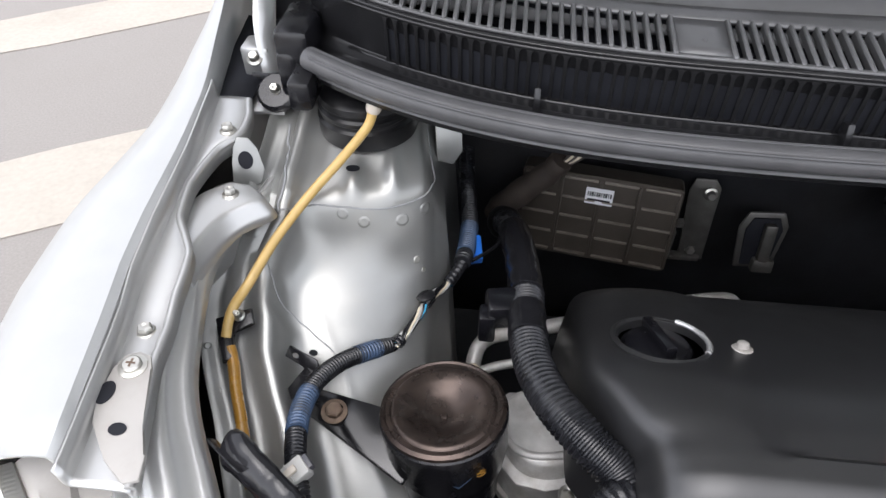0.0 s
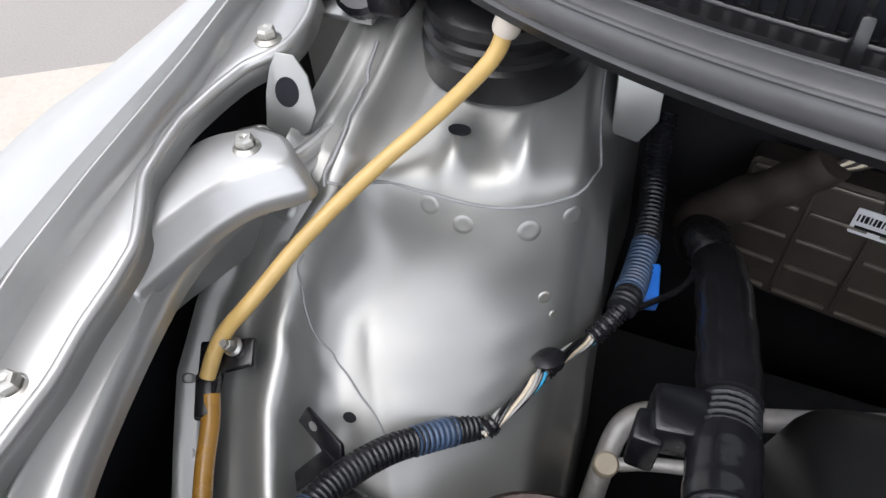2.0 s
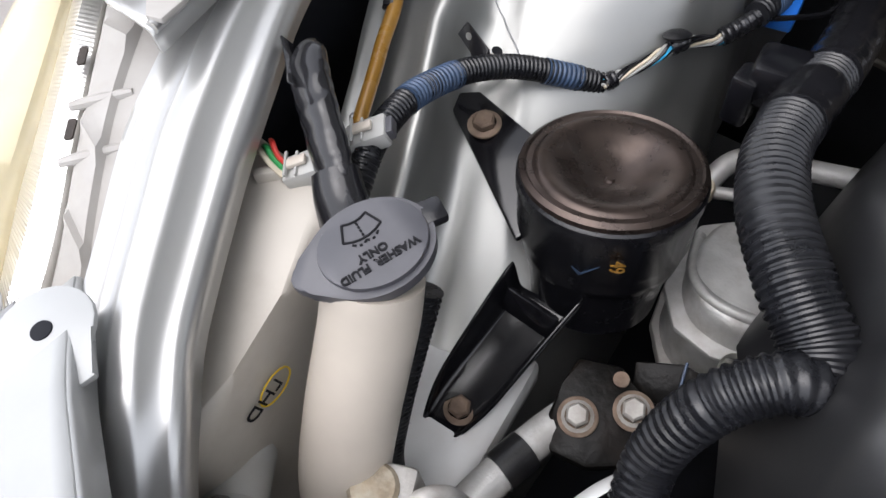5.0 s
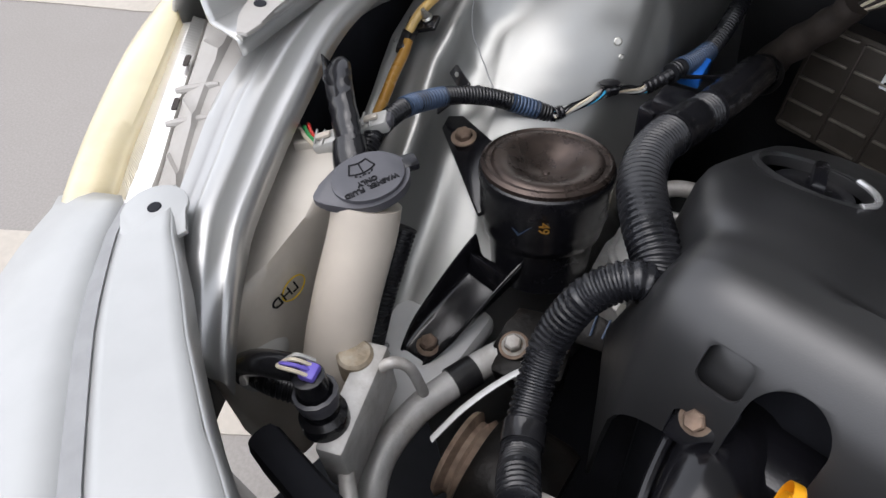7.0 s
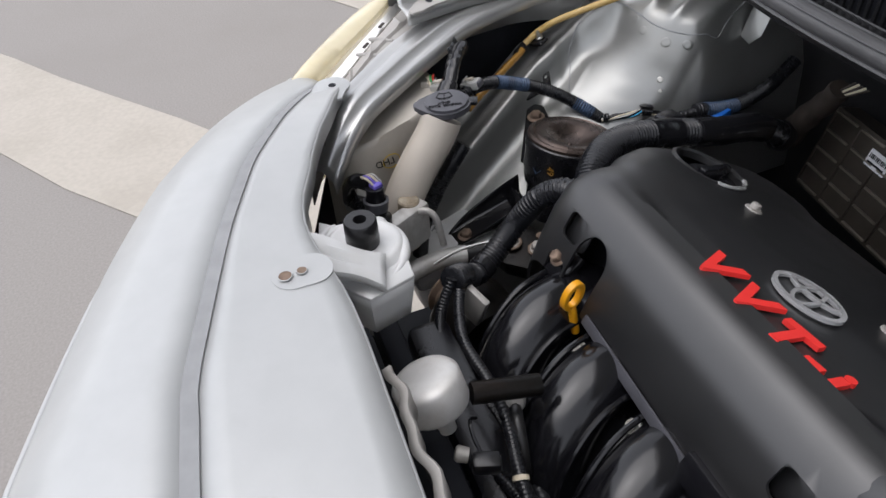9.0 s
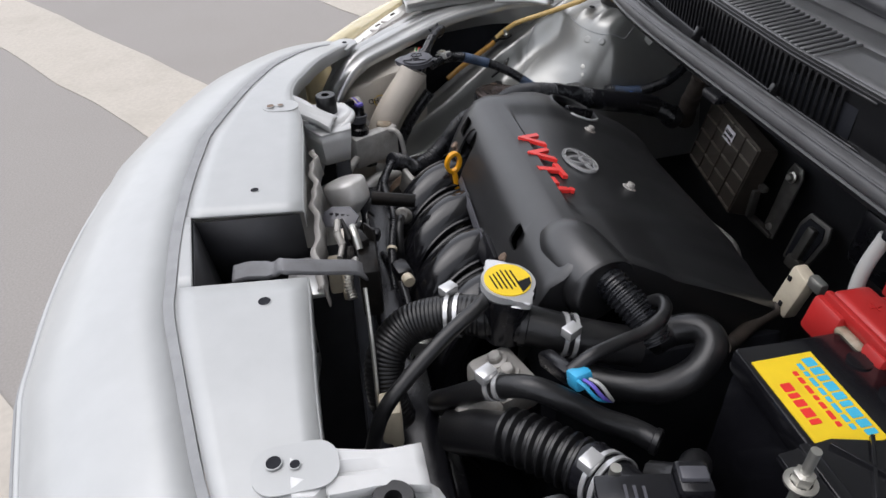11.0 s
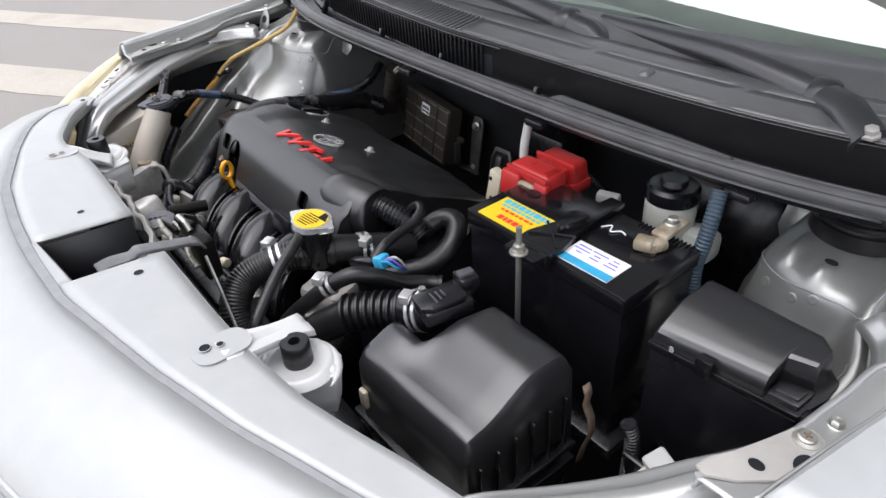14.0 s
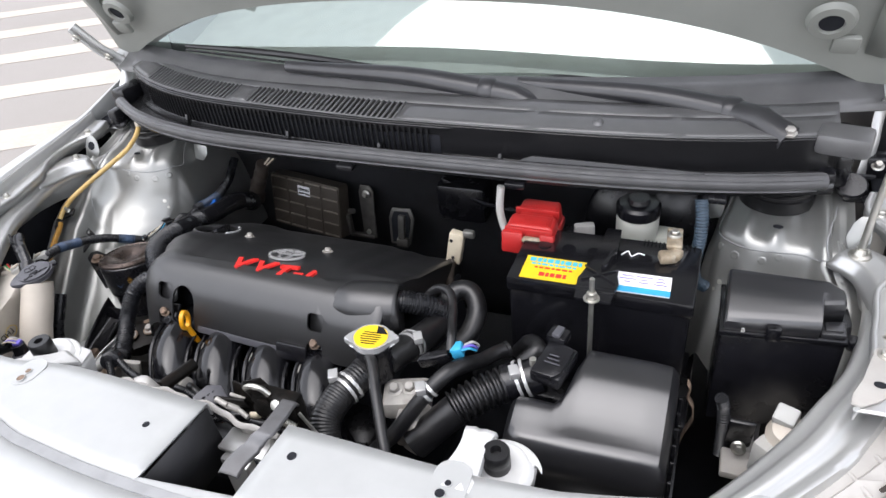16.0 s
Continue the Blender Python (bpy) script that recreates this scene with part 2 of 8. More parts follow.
def lathe(prof, at=(0, 0, 0), axis=(0, 0, 1), n=28, bm=None):
    """A turned body: prof holds (radius, height) from foot to top, along axis from at."""
    t = bmesh.new()
    rings = []
    for r, h in prof:
        if r < 1e-6:
            rings.append([t.verts.new((0, 0, h))])
        else:
            rings.append([t.verts.new((r * math.cos(2 * math.pi * i / n), r * math.sin(2 * math.pi * i / n), h)) for i in range(n)])
    for a, b in zip(rings, rings[1:]):
        for i in range(n):
            j = (i + 1) % n
            if len(a) == 1 and len(b) == 1:
                continue
            if len(a) == 1:
                t.faces.new((a[0], b[i], b[j]))
            elif len(b) == 1:
                t.faces.new((a[i], a[j], b[0]))
            else:
                t.faces.new((a[i], a[j], b[j], b[i]))
    q = Vector((0, 0, 1)).rotation_difference(Vector(axis).normalized())
    bmesh.ops.transform(t, matrix=Matrix.Translation(at) @ q.to_matrix().to_4x4(), verts=t.verts)
    return join(bm, t) if bm else t


def rod(a, b, r, n=16, bm=None, r2=None):
    a, b = Vector(a), Vector(b)
    h = (b - a).length
    r2 = r if r2 is None else r2
    return lathe([(0, 0), (r, 0), (r2, h), (0, h)], a, b - a, n, bm)


def spline(pts, per=8):
    """A smooth line through pts."""
    p = [Vector(q) for q in pts]
    p = [p[0] * 2 - p[1]] + p + [p[-1] * 2 - p[-2]]
    out = []
    for i in range(1, len(p) - 2):
        for k in range(per):
            u = k / per
            out.append(0.5 * ((2 * p[i]) + (p[i + 1] - p[i - 1]) * u + (2 * p[i - 1] - 5 * p[i] + 4 * p[i + 1] - p[i + 2]) * u * u
                              + (3 * p[i] - p[i - 1] - 3 * p[i + 1] + p[i + 2]) * u ** 3))
    out.append(p[-2])
    return out


def even(line, step):
    """The line at even steps."""
    out, left = [line[0].copy()], step
    for a, b in zip(line, line[1:]):
        d = (b - a).length
        pos = 0.0
        while d - pos >= left:
            pos += left
            out.append(a.lerp(b, pos / d))
            left = step
        left -= d - pos
    out.append(line[-1].copy())
    return out


def sweep(line, radius, n=12, bm=None, flat=1.0):
    """A round body along line; radius is a number or a function of the way gone (0 to 1) and of the ring's number."""
    t = bmesh.new()
    up, rings = None, []
    m = len(line)
    for i, q in enumerate(line):
        d = (line[min(i + 1, m - 1)] - line[max(i - 1, 0)])
        if d.length < 1e-9:
            continue
        d.normalize()
        if up is None:
            up = d.orthogonal().normalized()
        up = (up - d * up.dot(d)).normalized()
        side = d.cross(up)
        r = radius(i / (m - 1), i) if callable(radius) else radius
        rings.append([t.verts.new(q + r * (math.cos(2 * math.pi * k / n) * up + flat * math.sin(2 * math.pi * k / n) * side)) for k in range(n)])
    for a, b in zip(rings, rings[1:]):
        for k in range(n):
            t.faces.new((a[k], a[(k + 1) % n], b[(k + 1) % n], b[k]))
    t.faces.new(rings[0][::-1])
    t.faces.new(rings[-1])
    return join(bm, t) if bm else t


def hose(pts, r, n=12, bm=None, flat=1.0):
    return sweep(spline(pts), r, n, bm, flat)


def loom(pts, r, pitch=0.0036, depth=0.10, n=14, bm=None):
    """A corrugated sleeve: four rings to a rib."""
    line = even(spline(pts, 12), pitch / 4)
    w = (1.0, 1.0, 1.0 - depth, 1.0 - depth)
    return sweep(line, lambda u, i: r * w[i % 4], n, bm)


def sheet(rows, bm=None, close=False):
    """A sheet through rows of points, all of one length."""
    t = bmesh.new()
    vs = [[t.verts.new(p) for p in r] for r in rows]
    for a, b in zip(vs, vs[1:]):
        for i in range(len(a) - 1):
            t.faces.new((a[i], a[i + 1], b[i + 1], b[i]))
        if close:
            t.faces.new((a[-1], a[0], b[0], b[-1]))
    return join(bm, t) if bm else t


def prism(poly, h, m=None, b=0.0, bm=None, seg=2):
    """A plate: the outline poly (x, y) raised by h, laid by the pose m."""
    t = bmesh.new()
    lo = [t.verts.new((x, y, 0)) for x, y in poly]
    hi = [t.verts.new((x, y, h)) for x, y in poly]
    t.faces.new(lo[::-1])
    t.faces.new(hi)
    k = len(poly)
    for i in range(k):
        t.faces.new((lo[i], lo[(i + 1) % k], hi[(i + 1) % k], hi[i]))
    if b:
        bmesh.ops.bevel(t, geom=[e for e in t.edges], offset=b, segments=seg, profile=0.5, affect="EDGES")
    if m is not None:
        bmesh.ops.transform(t, matrix=m, verts=t.verts)
    return join(bm, t) if bm else t


def oval(rx, ry, n=32, x=0, y=0):
    return [(x + rx * math.cos(2 * math.pi * i / n), y + ry * math.sin(2 * math.pi * i / n)) for i in range(n)]


def rrect(w, h, r, n=5, x=0, y=0):
    out = []
    for cx, cy, a0 in ((w / 2 - r, h / 2 - r, 0), (-w / 2 + r, h / 2 - r, 90), (-w / 2 + r, -h / 2 + r, 180), (w / 2 - r, -h / 2 + r, 270)):
        for i in range(n + 1):
            a = radians(a0 + 90 * i / n)
            out.append((x + cx + r * math.cos(a), y + cy + r * math.sin(a)))
    return out


def axes(at, xdir, ydir):
    """A pose at a place, with its x along xdir and its z square to xdir and ydir."""
    x = Vector(xdir).normalized()
    z = x.cross(Vector(ydir)).normalized()
    y = z.cross(x)
    return Matrix.Translation(at) @ Matrix((x, y, z)).transposed().to_4x4()


def cut(ob, cutters):
    """Cut bodies out of a part for good."""
    for bm in cutters:
        bmesh.ops.recalc_face_normals(bm, faces=bm.faces)
        me = bpy.data.meshes.new("cutter")
        bm.to_mesh(me)
        bm.free()
        c = new("cutter", me)
        c.matrix_world = Matrix.Identity(4)
        bpy.context.view_layer.update()
        md = ob.modifiers.new("cut", "BOOLEAN")
        md.object, md.operation, md.solver = c, "DIFFERENCE", "EXACT"
        bpy.context.view_layer.update()
        dg = bpy.context.evaluated_depsgraph_get()
        res = bpy.data.meshes.new_from_object(ob.evaluated_get(dg), depsgraph=dg)
        ob.modifiers.clear()
        old = ob.data
        ob.data = res
        bpy.data.objects.remove(c)
        bpy.data.meshes.remove(me)
        bpy.data.meshes.remove(old)
    ob.data.set_sharp_from_angle(angle=radians(40))
    return ob


def lerp(tab, x):
    """A value from a table of (x, value)."""
    return float(np.interp(x, [a for a, _ in tab], [b for _, b in tab]))


def hexbolt(at, axis=(0, 0, 1), r=0.0075, name="bolt", parent=None, mat=None, washer=1.5):
    t = lathe([(0, 0), (r * washer, 0), (r * washer, 0.0015), (r * 1.05, 0.003), (r * 1.05, 0.0032)], at, axis, 18)
    lathe([(r, 0.002), (r, 0.007), (r * 0.8, 0.0085), (r * 0.45, 0.0085), (0, 0.0075)], at, axis, 6, t)
    return part(name, t, mat or M_STEEL, parent, angle=25)


def text_mesh(s, size, depth, m, shear=0.0, bold=0.0):
    cu = bpy.data.curves.new("txt", "FONT")
    cu.body, cu.size, cu.extrude, cu.shear, cu.offset = s, size, depth, shear, bold
    cu.align_x, cu.align_y = "CENTER", "CENTER"
    ob = new("txt", cu)
    bpy.context.view_layer.update()
    dg = bpy.context.evaluated_depsgraph_get()
    me = bpy.data.meshes.new_from_object(ob.evaluated_get(dg), depsgraph=dg)
    bm = bmesh.new()
    bm.from_mesh(me)
    bpy.data.objects.remove(ob)
    bpy.data.curves.remove(cu)
    bpy.data.meshes.remove(me)
    bmesh.ops.transform(bm, matrix=m, verts=bm.verts)
    return bm

# ---------------------------------------------------------------- ground
def asphalt():
    m = node_mat("worn_grey_asphalt", (0.262, 0.245, 0.228), 0.9, 0, 0.10, 160, 0.25, 420, dirt=(0.235, 0.219, 0.20), dirt_amt=0.5, dirt_scale=0.9)
    return m


M_ASPH = asphalt()
M_STRIPE = node_mat("worn_cream_road_paint", (0.42, 0.385, 0.335), 0.8, 0, 0.06, 60, 0.2, 300, dirt=(0.34, 0.31, 0.265), dirt_amt=0.6, dirt_scale=3.0)
g = bmesh.new()
bmesh.ops.create_grid(g, x_segments=8, y_segments=8, size=400)
tagged(finish("ground", g, M_ASPH, smooth=False), "worn grey asphalt of a parking area", "ground", kind="structure")
for c0, c1 in ((-0.70, -0.30), (0.56, 0.98), (1.79, 2.13), (2.84, 3.12), (3.68, 3.95), (4.48, 4.74), (5.25, 5.50), (6.0, 6.25)):
    rows = []
    SA = radians(37 if c1 < 1 else 31)
    for k in range(40):
        u = -10.0 + k * 0.33
        e = 0.012 * math.sin(k * 2.1 + c0 * 5)
        rows.append([(u * math.cos(SA) - c * math.sin(SA), u * math.sin(SA) + c * math.cos(SA), 0.004) for c in (c0 + e, c1 - e * 0.6)])
    tagged(finish("road_marking", sheet(rows), M_STRIPE, smooth=False, thick=0.003), "worn cream painted stripe on the asphalt", "road marking", "zebra stripes", "structure")

# ---------------------------------------------------------------- car body
M_HOUSING = node_mat("grey_lamp_housing", (0.36, 0.345, 0.325), 0.5, 0, 0.08, 20, 0.05, 300, dirt=(0.24, 0.21, 0.17), dirt_amt=0.4, dirt_scale=12)
car = thing("car", (0, 0.6, 0), "silver compact car parked with its hood raised", "car")

SEAM = ((0.0, -0.157), (0.15, -0.150), (0.30, -0.114), (0.40, -0.083), (0.50, -0.040), (0.58, 0.000), (0.62, 0.026))
REAR = ((0.0, -0.045), (0.25, -0.041), (0.33, -0.037), (0.40, -0.026), (0.45, -0.010), (0.50, 0.010), (0.55, 0.027), (0.60, 0.052), (0.62, 0.062))


def seam_y(x):
    a = abs(x)
    return lerp(SEAM, a) if a > 0.12 else -0.157 + 0.007 * (a / 0.12) ** 2 * 0.8


def rear_y(x):
    return lerp(REAR, abs(x)) - 0.016 * math.exp(-((x + 0.29) / 0.07) ** 2)


def panel_z(x, y):
    return 0.783 + 0.010 * max(0, -y) / 0.15 - 0.058 * (abs(x) / 0.62) ** 4 + 0.004 * (1 - (x / 0.3) ** 2 if abs(x) < 0.3 else 0)


def plate(x0, x1, yb, n):
    rows = []
    for i in range(n + 1):
        x = x0 + (x1 - x0) * i / n
        yf, yr = seam_y(x) + 0.004, yb(x)
        rows.append([(x, yf + (yr - yf) * k / 6, panel_z(x, yf + (yr - yf) * k / 6)) for k in range(7)])
    return rows


LX0, LX1 = 0.020, 0.124
hole_front = lambda x: -0.147 + 0.12 * (x - LX0)
t = sheet(plate(-0.60, LX0, rear_y, 34))
sheet(plate(LX1, 0.60, rear_y, 28), t)
sheet(plate(LX0, LX1, hole_front, 6), t)
bmesh.ops.remove_doubles(t, verts=t.verts, dist=0.0008)
part("grille_top_panel", t, M_PAINT, car, "flat painted top panel above the grille", thick=0.003)
# turned-down rear lip
t = bmesh.new()
for x0, x1, n in ((-0.60, LX0, 30), (LX1, 0.60, 24)):
    rows = []
    for i in range(n + 1):
        x = x0 + (x1 - x0) * i / n
        y, z = rear_y(x), panel_z(x, rear_y(x))
        rows.append([(x, y - 0.0004, z - 0.0012), (x, y + 0.0006, z - 0.003), (x, y + 0.0006, z - 0.020)])
    sheet(rows, t)
part("panel_lip", t, M_PAINT, car, thick=0.0012)
# well under the catch opening, its shade painted as near-black walls
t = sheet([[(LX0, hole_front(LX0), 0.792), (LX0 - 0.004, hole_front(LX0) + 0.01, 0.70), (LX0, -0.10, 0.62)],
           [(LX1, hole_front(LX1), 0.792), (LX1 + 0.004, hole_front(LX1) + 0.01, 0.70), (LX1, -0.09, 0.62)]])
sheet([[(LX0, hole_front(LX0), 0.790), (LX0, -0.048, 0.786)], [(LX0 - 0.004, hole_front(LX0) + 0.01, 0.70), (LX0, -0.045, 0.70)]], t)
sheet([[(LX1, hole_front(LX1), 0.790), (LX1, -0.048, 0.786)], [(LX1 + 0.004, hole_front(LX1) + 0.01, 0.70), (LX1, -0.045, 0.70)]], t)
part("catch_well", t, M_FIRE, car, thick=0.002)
t = rbox((0.052, -0.062, 0.665), (0.040, 0.016, 0.13), 0.004, rz=-6)
rbox((0.056, -0.045, 0.735), (0.060, 0.030, 0.006), 0.002, bm=t)
part("latch_column", t, M_RAIL, car, "dusty pressed column under the latch")
for x, y, r in ((-0.022, -0.091, 0.0042), (0.150, -0.077, 0.0052), (0.302, -0.068, 0.0050), (0.305, -0.055, 0.0033), (-0.225, -0.080, 0.0048), (-0.227, -0.068, 0.0036)):
    t = lathe([(r + 0.0005, 0.0), (r + 0.0003, 0.0005), (r, 0.0006), (r * 0.96, 0.0005), (0, 0.0005)], (x, y, panel_z(x, y) + (0.0026 if abs(x) > 0.2 else -0.0001)), n=20)
    o = part("panel_hole", t, [M_PAINT, M_RUST] if x < -0.2 else [M_PAINT, M_DARK], car)
    for p in o.data.polygons:
        if math.hypot(p.center[0] - x, p.center[1] + 0.6 - y) < r * 0.95:
            p.material_index = 1
# seam strip
rows = []
for i in range(61):
    x = -0.615 + 1.23 * i / 60
    y = seam_y(x)
    z = panel_z(x, y)
    h = lerp(((-0.6, 0.0054), (0.0, 0.0054), (0.25, 0.0036), (0.6, 0.0028)), x)
    rows.append([(x, y + h, z + 0.0004), (x, y + h - 0.0004, z + 0.0008), (x, y - h, z + 0.0004), (x, y - h - 0.0004, z - 0.002)])
part("panel_seam", sheet(rows), M_SEAM, car, "grey recessed seam line", thick=0.002)


def bumper_rows():
    rows = []
    n = 72
    for i in range(n + 1):
        u = -1 + 2 * i / n
        x = 0.632 * u
        y = seam_y(x)
        # outward in plan: ahead in the middle, sideways at the corners
        a = radians(62) * abs(u) ** 2.2 * (1 if u > 0 else -1)
        ox, oy = math.sin(a), -math.cos(a)
        z = panel_z(x, y)
        k = 0.92 - 0.35 * abs(u) ** 2.5
        prof = ((0.004, -0.0006), (0.03, -0.0025), (0.07, -0.010), (0.115, -0.032), (0.15, -0.072), (0.175, -0.13), (0.185, -0.20), (0.18, -0.28), (0.19, -0.38), (0.20, -0.50), (0.17, -0.62))
        rows.append([(x + ox * d * k, y + oy * d * k, z + h * (1 - 0.55 * abs(u) ** 2 if d < 0.12 else 1)) for d, h in prof])
    return rows


bump = bumper_rows()
part("front_bumper", sheet(bump), M_PAINT, car, "smooth silver bumper skin", thick=0.003)
line = [Vector(r[3]).lerp(Vector(r[4]), 0.72) for r in bump[9:64]]
part("bumper_crease", sweep(line, lambda u, i: 0.0008 + 0.0021 * min(1, 9 * u, 9 * (1 - u)), 10), M_PAINT, car, "raised crease across the bumper")
# grey bead below the crease paints its shaded band
line = [Vector(r[3]).lerp(Vector(r[4]), 0.92) for r in bump[11:62]]
part("crease_groove", sweep(line, lambda u, i: 0.0004 + 0.0022 * min(1, 9 * u, 9 * (1 - u)), 8), M_SEAM, car)

EDGE = ((0.10, 0.690), (0.16, 0.695), (0.25, 0.708), (0.31, 0.7185), (0.36, 0.7215), (0.44, 0.7225), (0.52, 0.7285), (0.65, 0.750), (0.80, 0.775), (1.2, 0.80))
EDGZ = ((0.10, 0.785), (0.16, 0.796), (0.30, 0.800), (0.52, 0.822), (0.70, 0.856), (0.90, 0.895), (1.2, 0.93))


OUTER = ((0.157, 0.82), (0.22, 0.868), (0.30, 0.886), (0.40, 0.882), (0.50, 0.862), (0.70, 0.845), (0.90, 0.842), (1.25, 0.84))
FALL = ((0.157, 1.2), (0.40, 1.4), (0.60, 2.8), (0.80, 5.0), (1.0, 6.0))


def fender(side):
    rows = []
    for i in range(43):
        y = 0.157 + 1.05 * (i / 42)
        x, z = lerp(EDGE, y), lerp(EDGZ, y)
        w, f = lerp(OUTER, y) - x, lerp(FALL, y)
        rows.append([(side * (x + w * d), y, z + (max(h * f, -0.40) if h > -0.4 else h)) for d, h in
                     ((0.0, -0.026), (0.0, -0.004), (0.03, 0.0), (0.12, -0.001), (0.22, -0.004), (0.36, -0.010), (0.5, -0.018), (0.62, -0.030), (0.72, -0.045), (0.82, -0.066), (0.9, -0.09), (0.985, -0.15), (1.0, -0.25), (1.0, -0.45), (0.97, -0.62))])
    return part("fender", sheet(rows), M_PAINT, car, "silver front fender", thick=0.003)


# inner edge of the shoulder rail: way along the car, distance from the middle
LIP = [(0.492, 0.000, 0.668), (0.503, 0.016, 0.690), (0.515, 0.033, 0.7075), (0.527, 0.048, 0.7165), (0.543, 0.065, 0.7225), (0.559, 0.085, 0.725), (0.576, 0.108, 0.7275), (0.601, 0.144, 0.7325), (0.626, 0.186, 0.740), (0.651, 0.228, 0.746), (0.667, 0.270, 0.751), (0.684, 0.352, 0.757), (0.678, 0.404, 0.757), (0.662, 0.434, 0.755), (0.655, 0.470, 0.755)]


def shoulder_rail(side):
    """The pressed rail that runs from the strut tower to the headlamp."""
    line = even(spline(LIP, 6), 0.0125)
    rows = []
    for i, q in enumerate(line):
        a, b = line[max(0, i - 1)], line[min(len(line) - 1, i + 1)]
        d = Vector((b.x - a.x, b.y - a.y, 0)).normalized()
        o = Vector((d.y, -d.x, 0))
        w = lerp(((0.0, 0.040), (0.05, 0.046), (0.1, 0.052), (0.15, 0.060), (0.2, 0.058), (0.27, 0.042), (0.33, 0.032), (0.37, 0.016), (0.39, 0.012), (0.47, 0.010)), q.y)
        r = lerp(((0.0, 0.006), (0.2, 0.008), (0.3, 0.006), (0.47, 0.004)), q.y)
        prof = ((-0.002, -0.016), (0.0, -0.003), (0.003, 0.0), (0.10 * w, 0.0005), (0.22 * w, 0.001), (0.31 * w, r), (0.36 * w, r + 0.002), (0.56 * w, r + 0.0025), (0.62 * w, r), (0.70 * w, 0.003), (0.80 * w, 0.004), (0.86 * w, 0.006), (0.98 * w, 0.005), (1.04 * w, -0.004), (1.10 * w, -0.05))
        rows.append([(side * (q.x + o.x * k), q.y + o.y * k, q.z + h) for k, h in prof])
    return part("shoulder_rail", sheet(rows), M_RAIL, car, "pressed silver rail beside the engine bay", thick=0.002, angle=60)


def flange_z(y):
    return 0.772 + 0.124 * max(0, y - 0.275)


def flange(side):
    """The bolted flange under the fender's inner edge, with its wavy border."""
    border = ((0.150, 0.652), (0.168, 0.657), (0.24, 0.6765), (0.276, 0.680), (0.30, 0.684), (0.325, 0.6855), (0.342, 0.688), (0.357, 0.697), (0.375, 0.709), (0.395, 0.7125), (0.415, 0.714), (0.44, 0.709), (0.459, 0.703), (0.473, 0.692), (0.485, 0.687), (0.506, 0.688), (0.53, 0.696))
    rows = []
    for i in range(70):
        y = 0.150 + 0.38 * i / 69
        xo, xi = lerp(EDGE, y), lerp(border, y)
        xi = min(0.25 * (lerp(border, y - 0.006) + 2 * xi + lerp(border, y + 0.006)), xo - 0.006)
        z = flange_z(y)
        rows.append([(side * xi, y, z - 0.012), (side * (xi + 0.001), y, z - 0.001), (side * (xi + 0.003), y, z), (side * (xi * 0.5 + xo * 0.5), y, z + 0.0005), (side * (xo - 0.004), y, z), (side * (xo - 0.0015), y, z + 0.004), (side * (xo - 0.001), y, z + 0.02)])
    f = part("fender_flange", sheet(rows), M_RAIL, car, "bolted silver fender flange", thick=0.002)
    bead = [Vector((side * min(lerp(border, y), lerp(EDGE, y) - 0.006), y, flange_z(y) + 0.001)) for y in [0.152 + 0.0075 * k for k in range(51)]]
    part("rolled_edge", sweep(spline(bead, 2), 0.0034, 10), M_RAIL, car)
    # inner ledge with the bolt that the flange overlaps
    rows = []
    for i in range(44):
        y = 0.33 + 0.107 * i / 43
        mean = lambda tab: sum(lerp(tab, y + 0.0028 * e) for e in range(-3, 4)) / 7
        xi = mean(((0.33, 0.697), (0.353, 0.694), (0.375, 0.689), (0.391, 0.684), (0.405, 0.675), (0.415, 0.660), (0.421, 0.6535), (0.427, 0.654), (0.431, 0.659), (0.434, 0.668), (0.437, 0.679)))
        xo = mean(((0.33, 0.700), (0.36, 0.700), (0.375, 0.708), (0.387, 0.7125), (0.404, 0.714), (0.415, 0.7115), (0.423, 0.708), (0.429, 0.700), (0.433, 0.694), (0.437, 0.681)))
        rows.append([(side * (xi - 0.011), y - 0.004, 0.753), (side * (xi - 0.006), y - 0.002, 0.7605), (side * (xi - 0.0005), y, 0.7690), (side * (xi + 0.0015), y, 0.7712), (side * (xi + 0.004), y, 0.772), (side * xo, y, 0.773), (side * (xo + 0.001), y, 0.762)])
    part("rail_ledge", sheet(rows), M_RAIL, car, thick=0.002, angle=80)
    return f


RAIL_OUT = [(0.520, 0.002, 0), (0.572, 0.040, 0), (0.602, 0.068, 0), (0.652, 0.122, 0), (0.698, 0.193, 0)]
HOUSE_OUT = [(0.603, 0.002, 0), (0.6405, 0.050, 0), (0.676, 0.088, 0), (0.713, 0.128, 0), (0.757, 0.174, 0)]
LENS_OUT = [(0.645, -0.050, 0), (0.706, 0.000, 0), (0.764, 0.055, 0), (0.826, 0.125, 0), (0.868, 0.200, 0)]
REFL_OUT = [(0.655, 0.020, 0), (0.688, 0.055, 0), (0.705, 0.080, 0), (0.733, 0.115, 0), (0.772, 0.159, 0)]


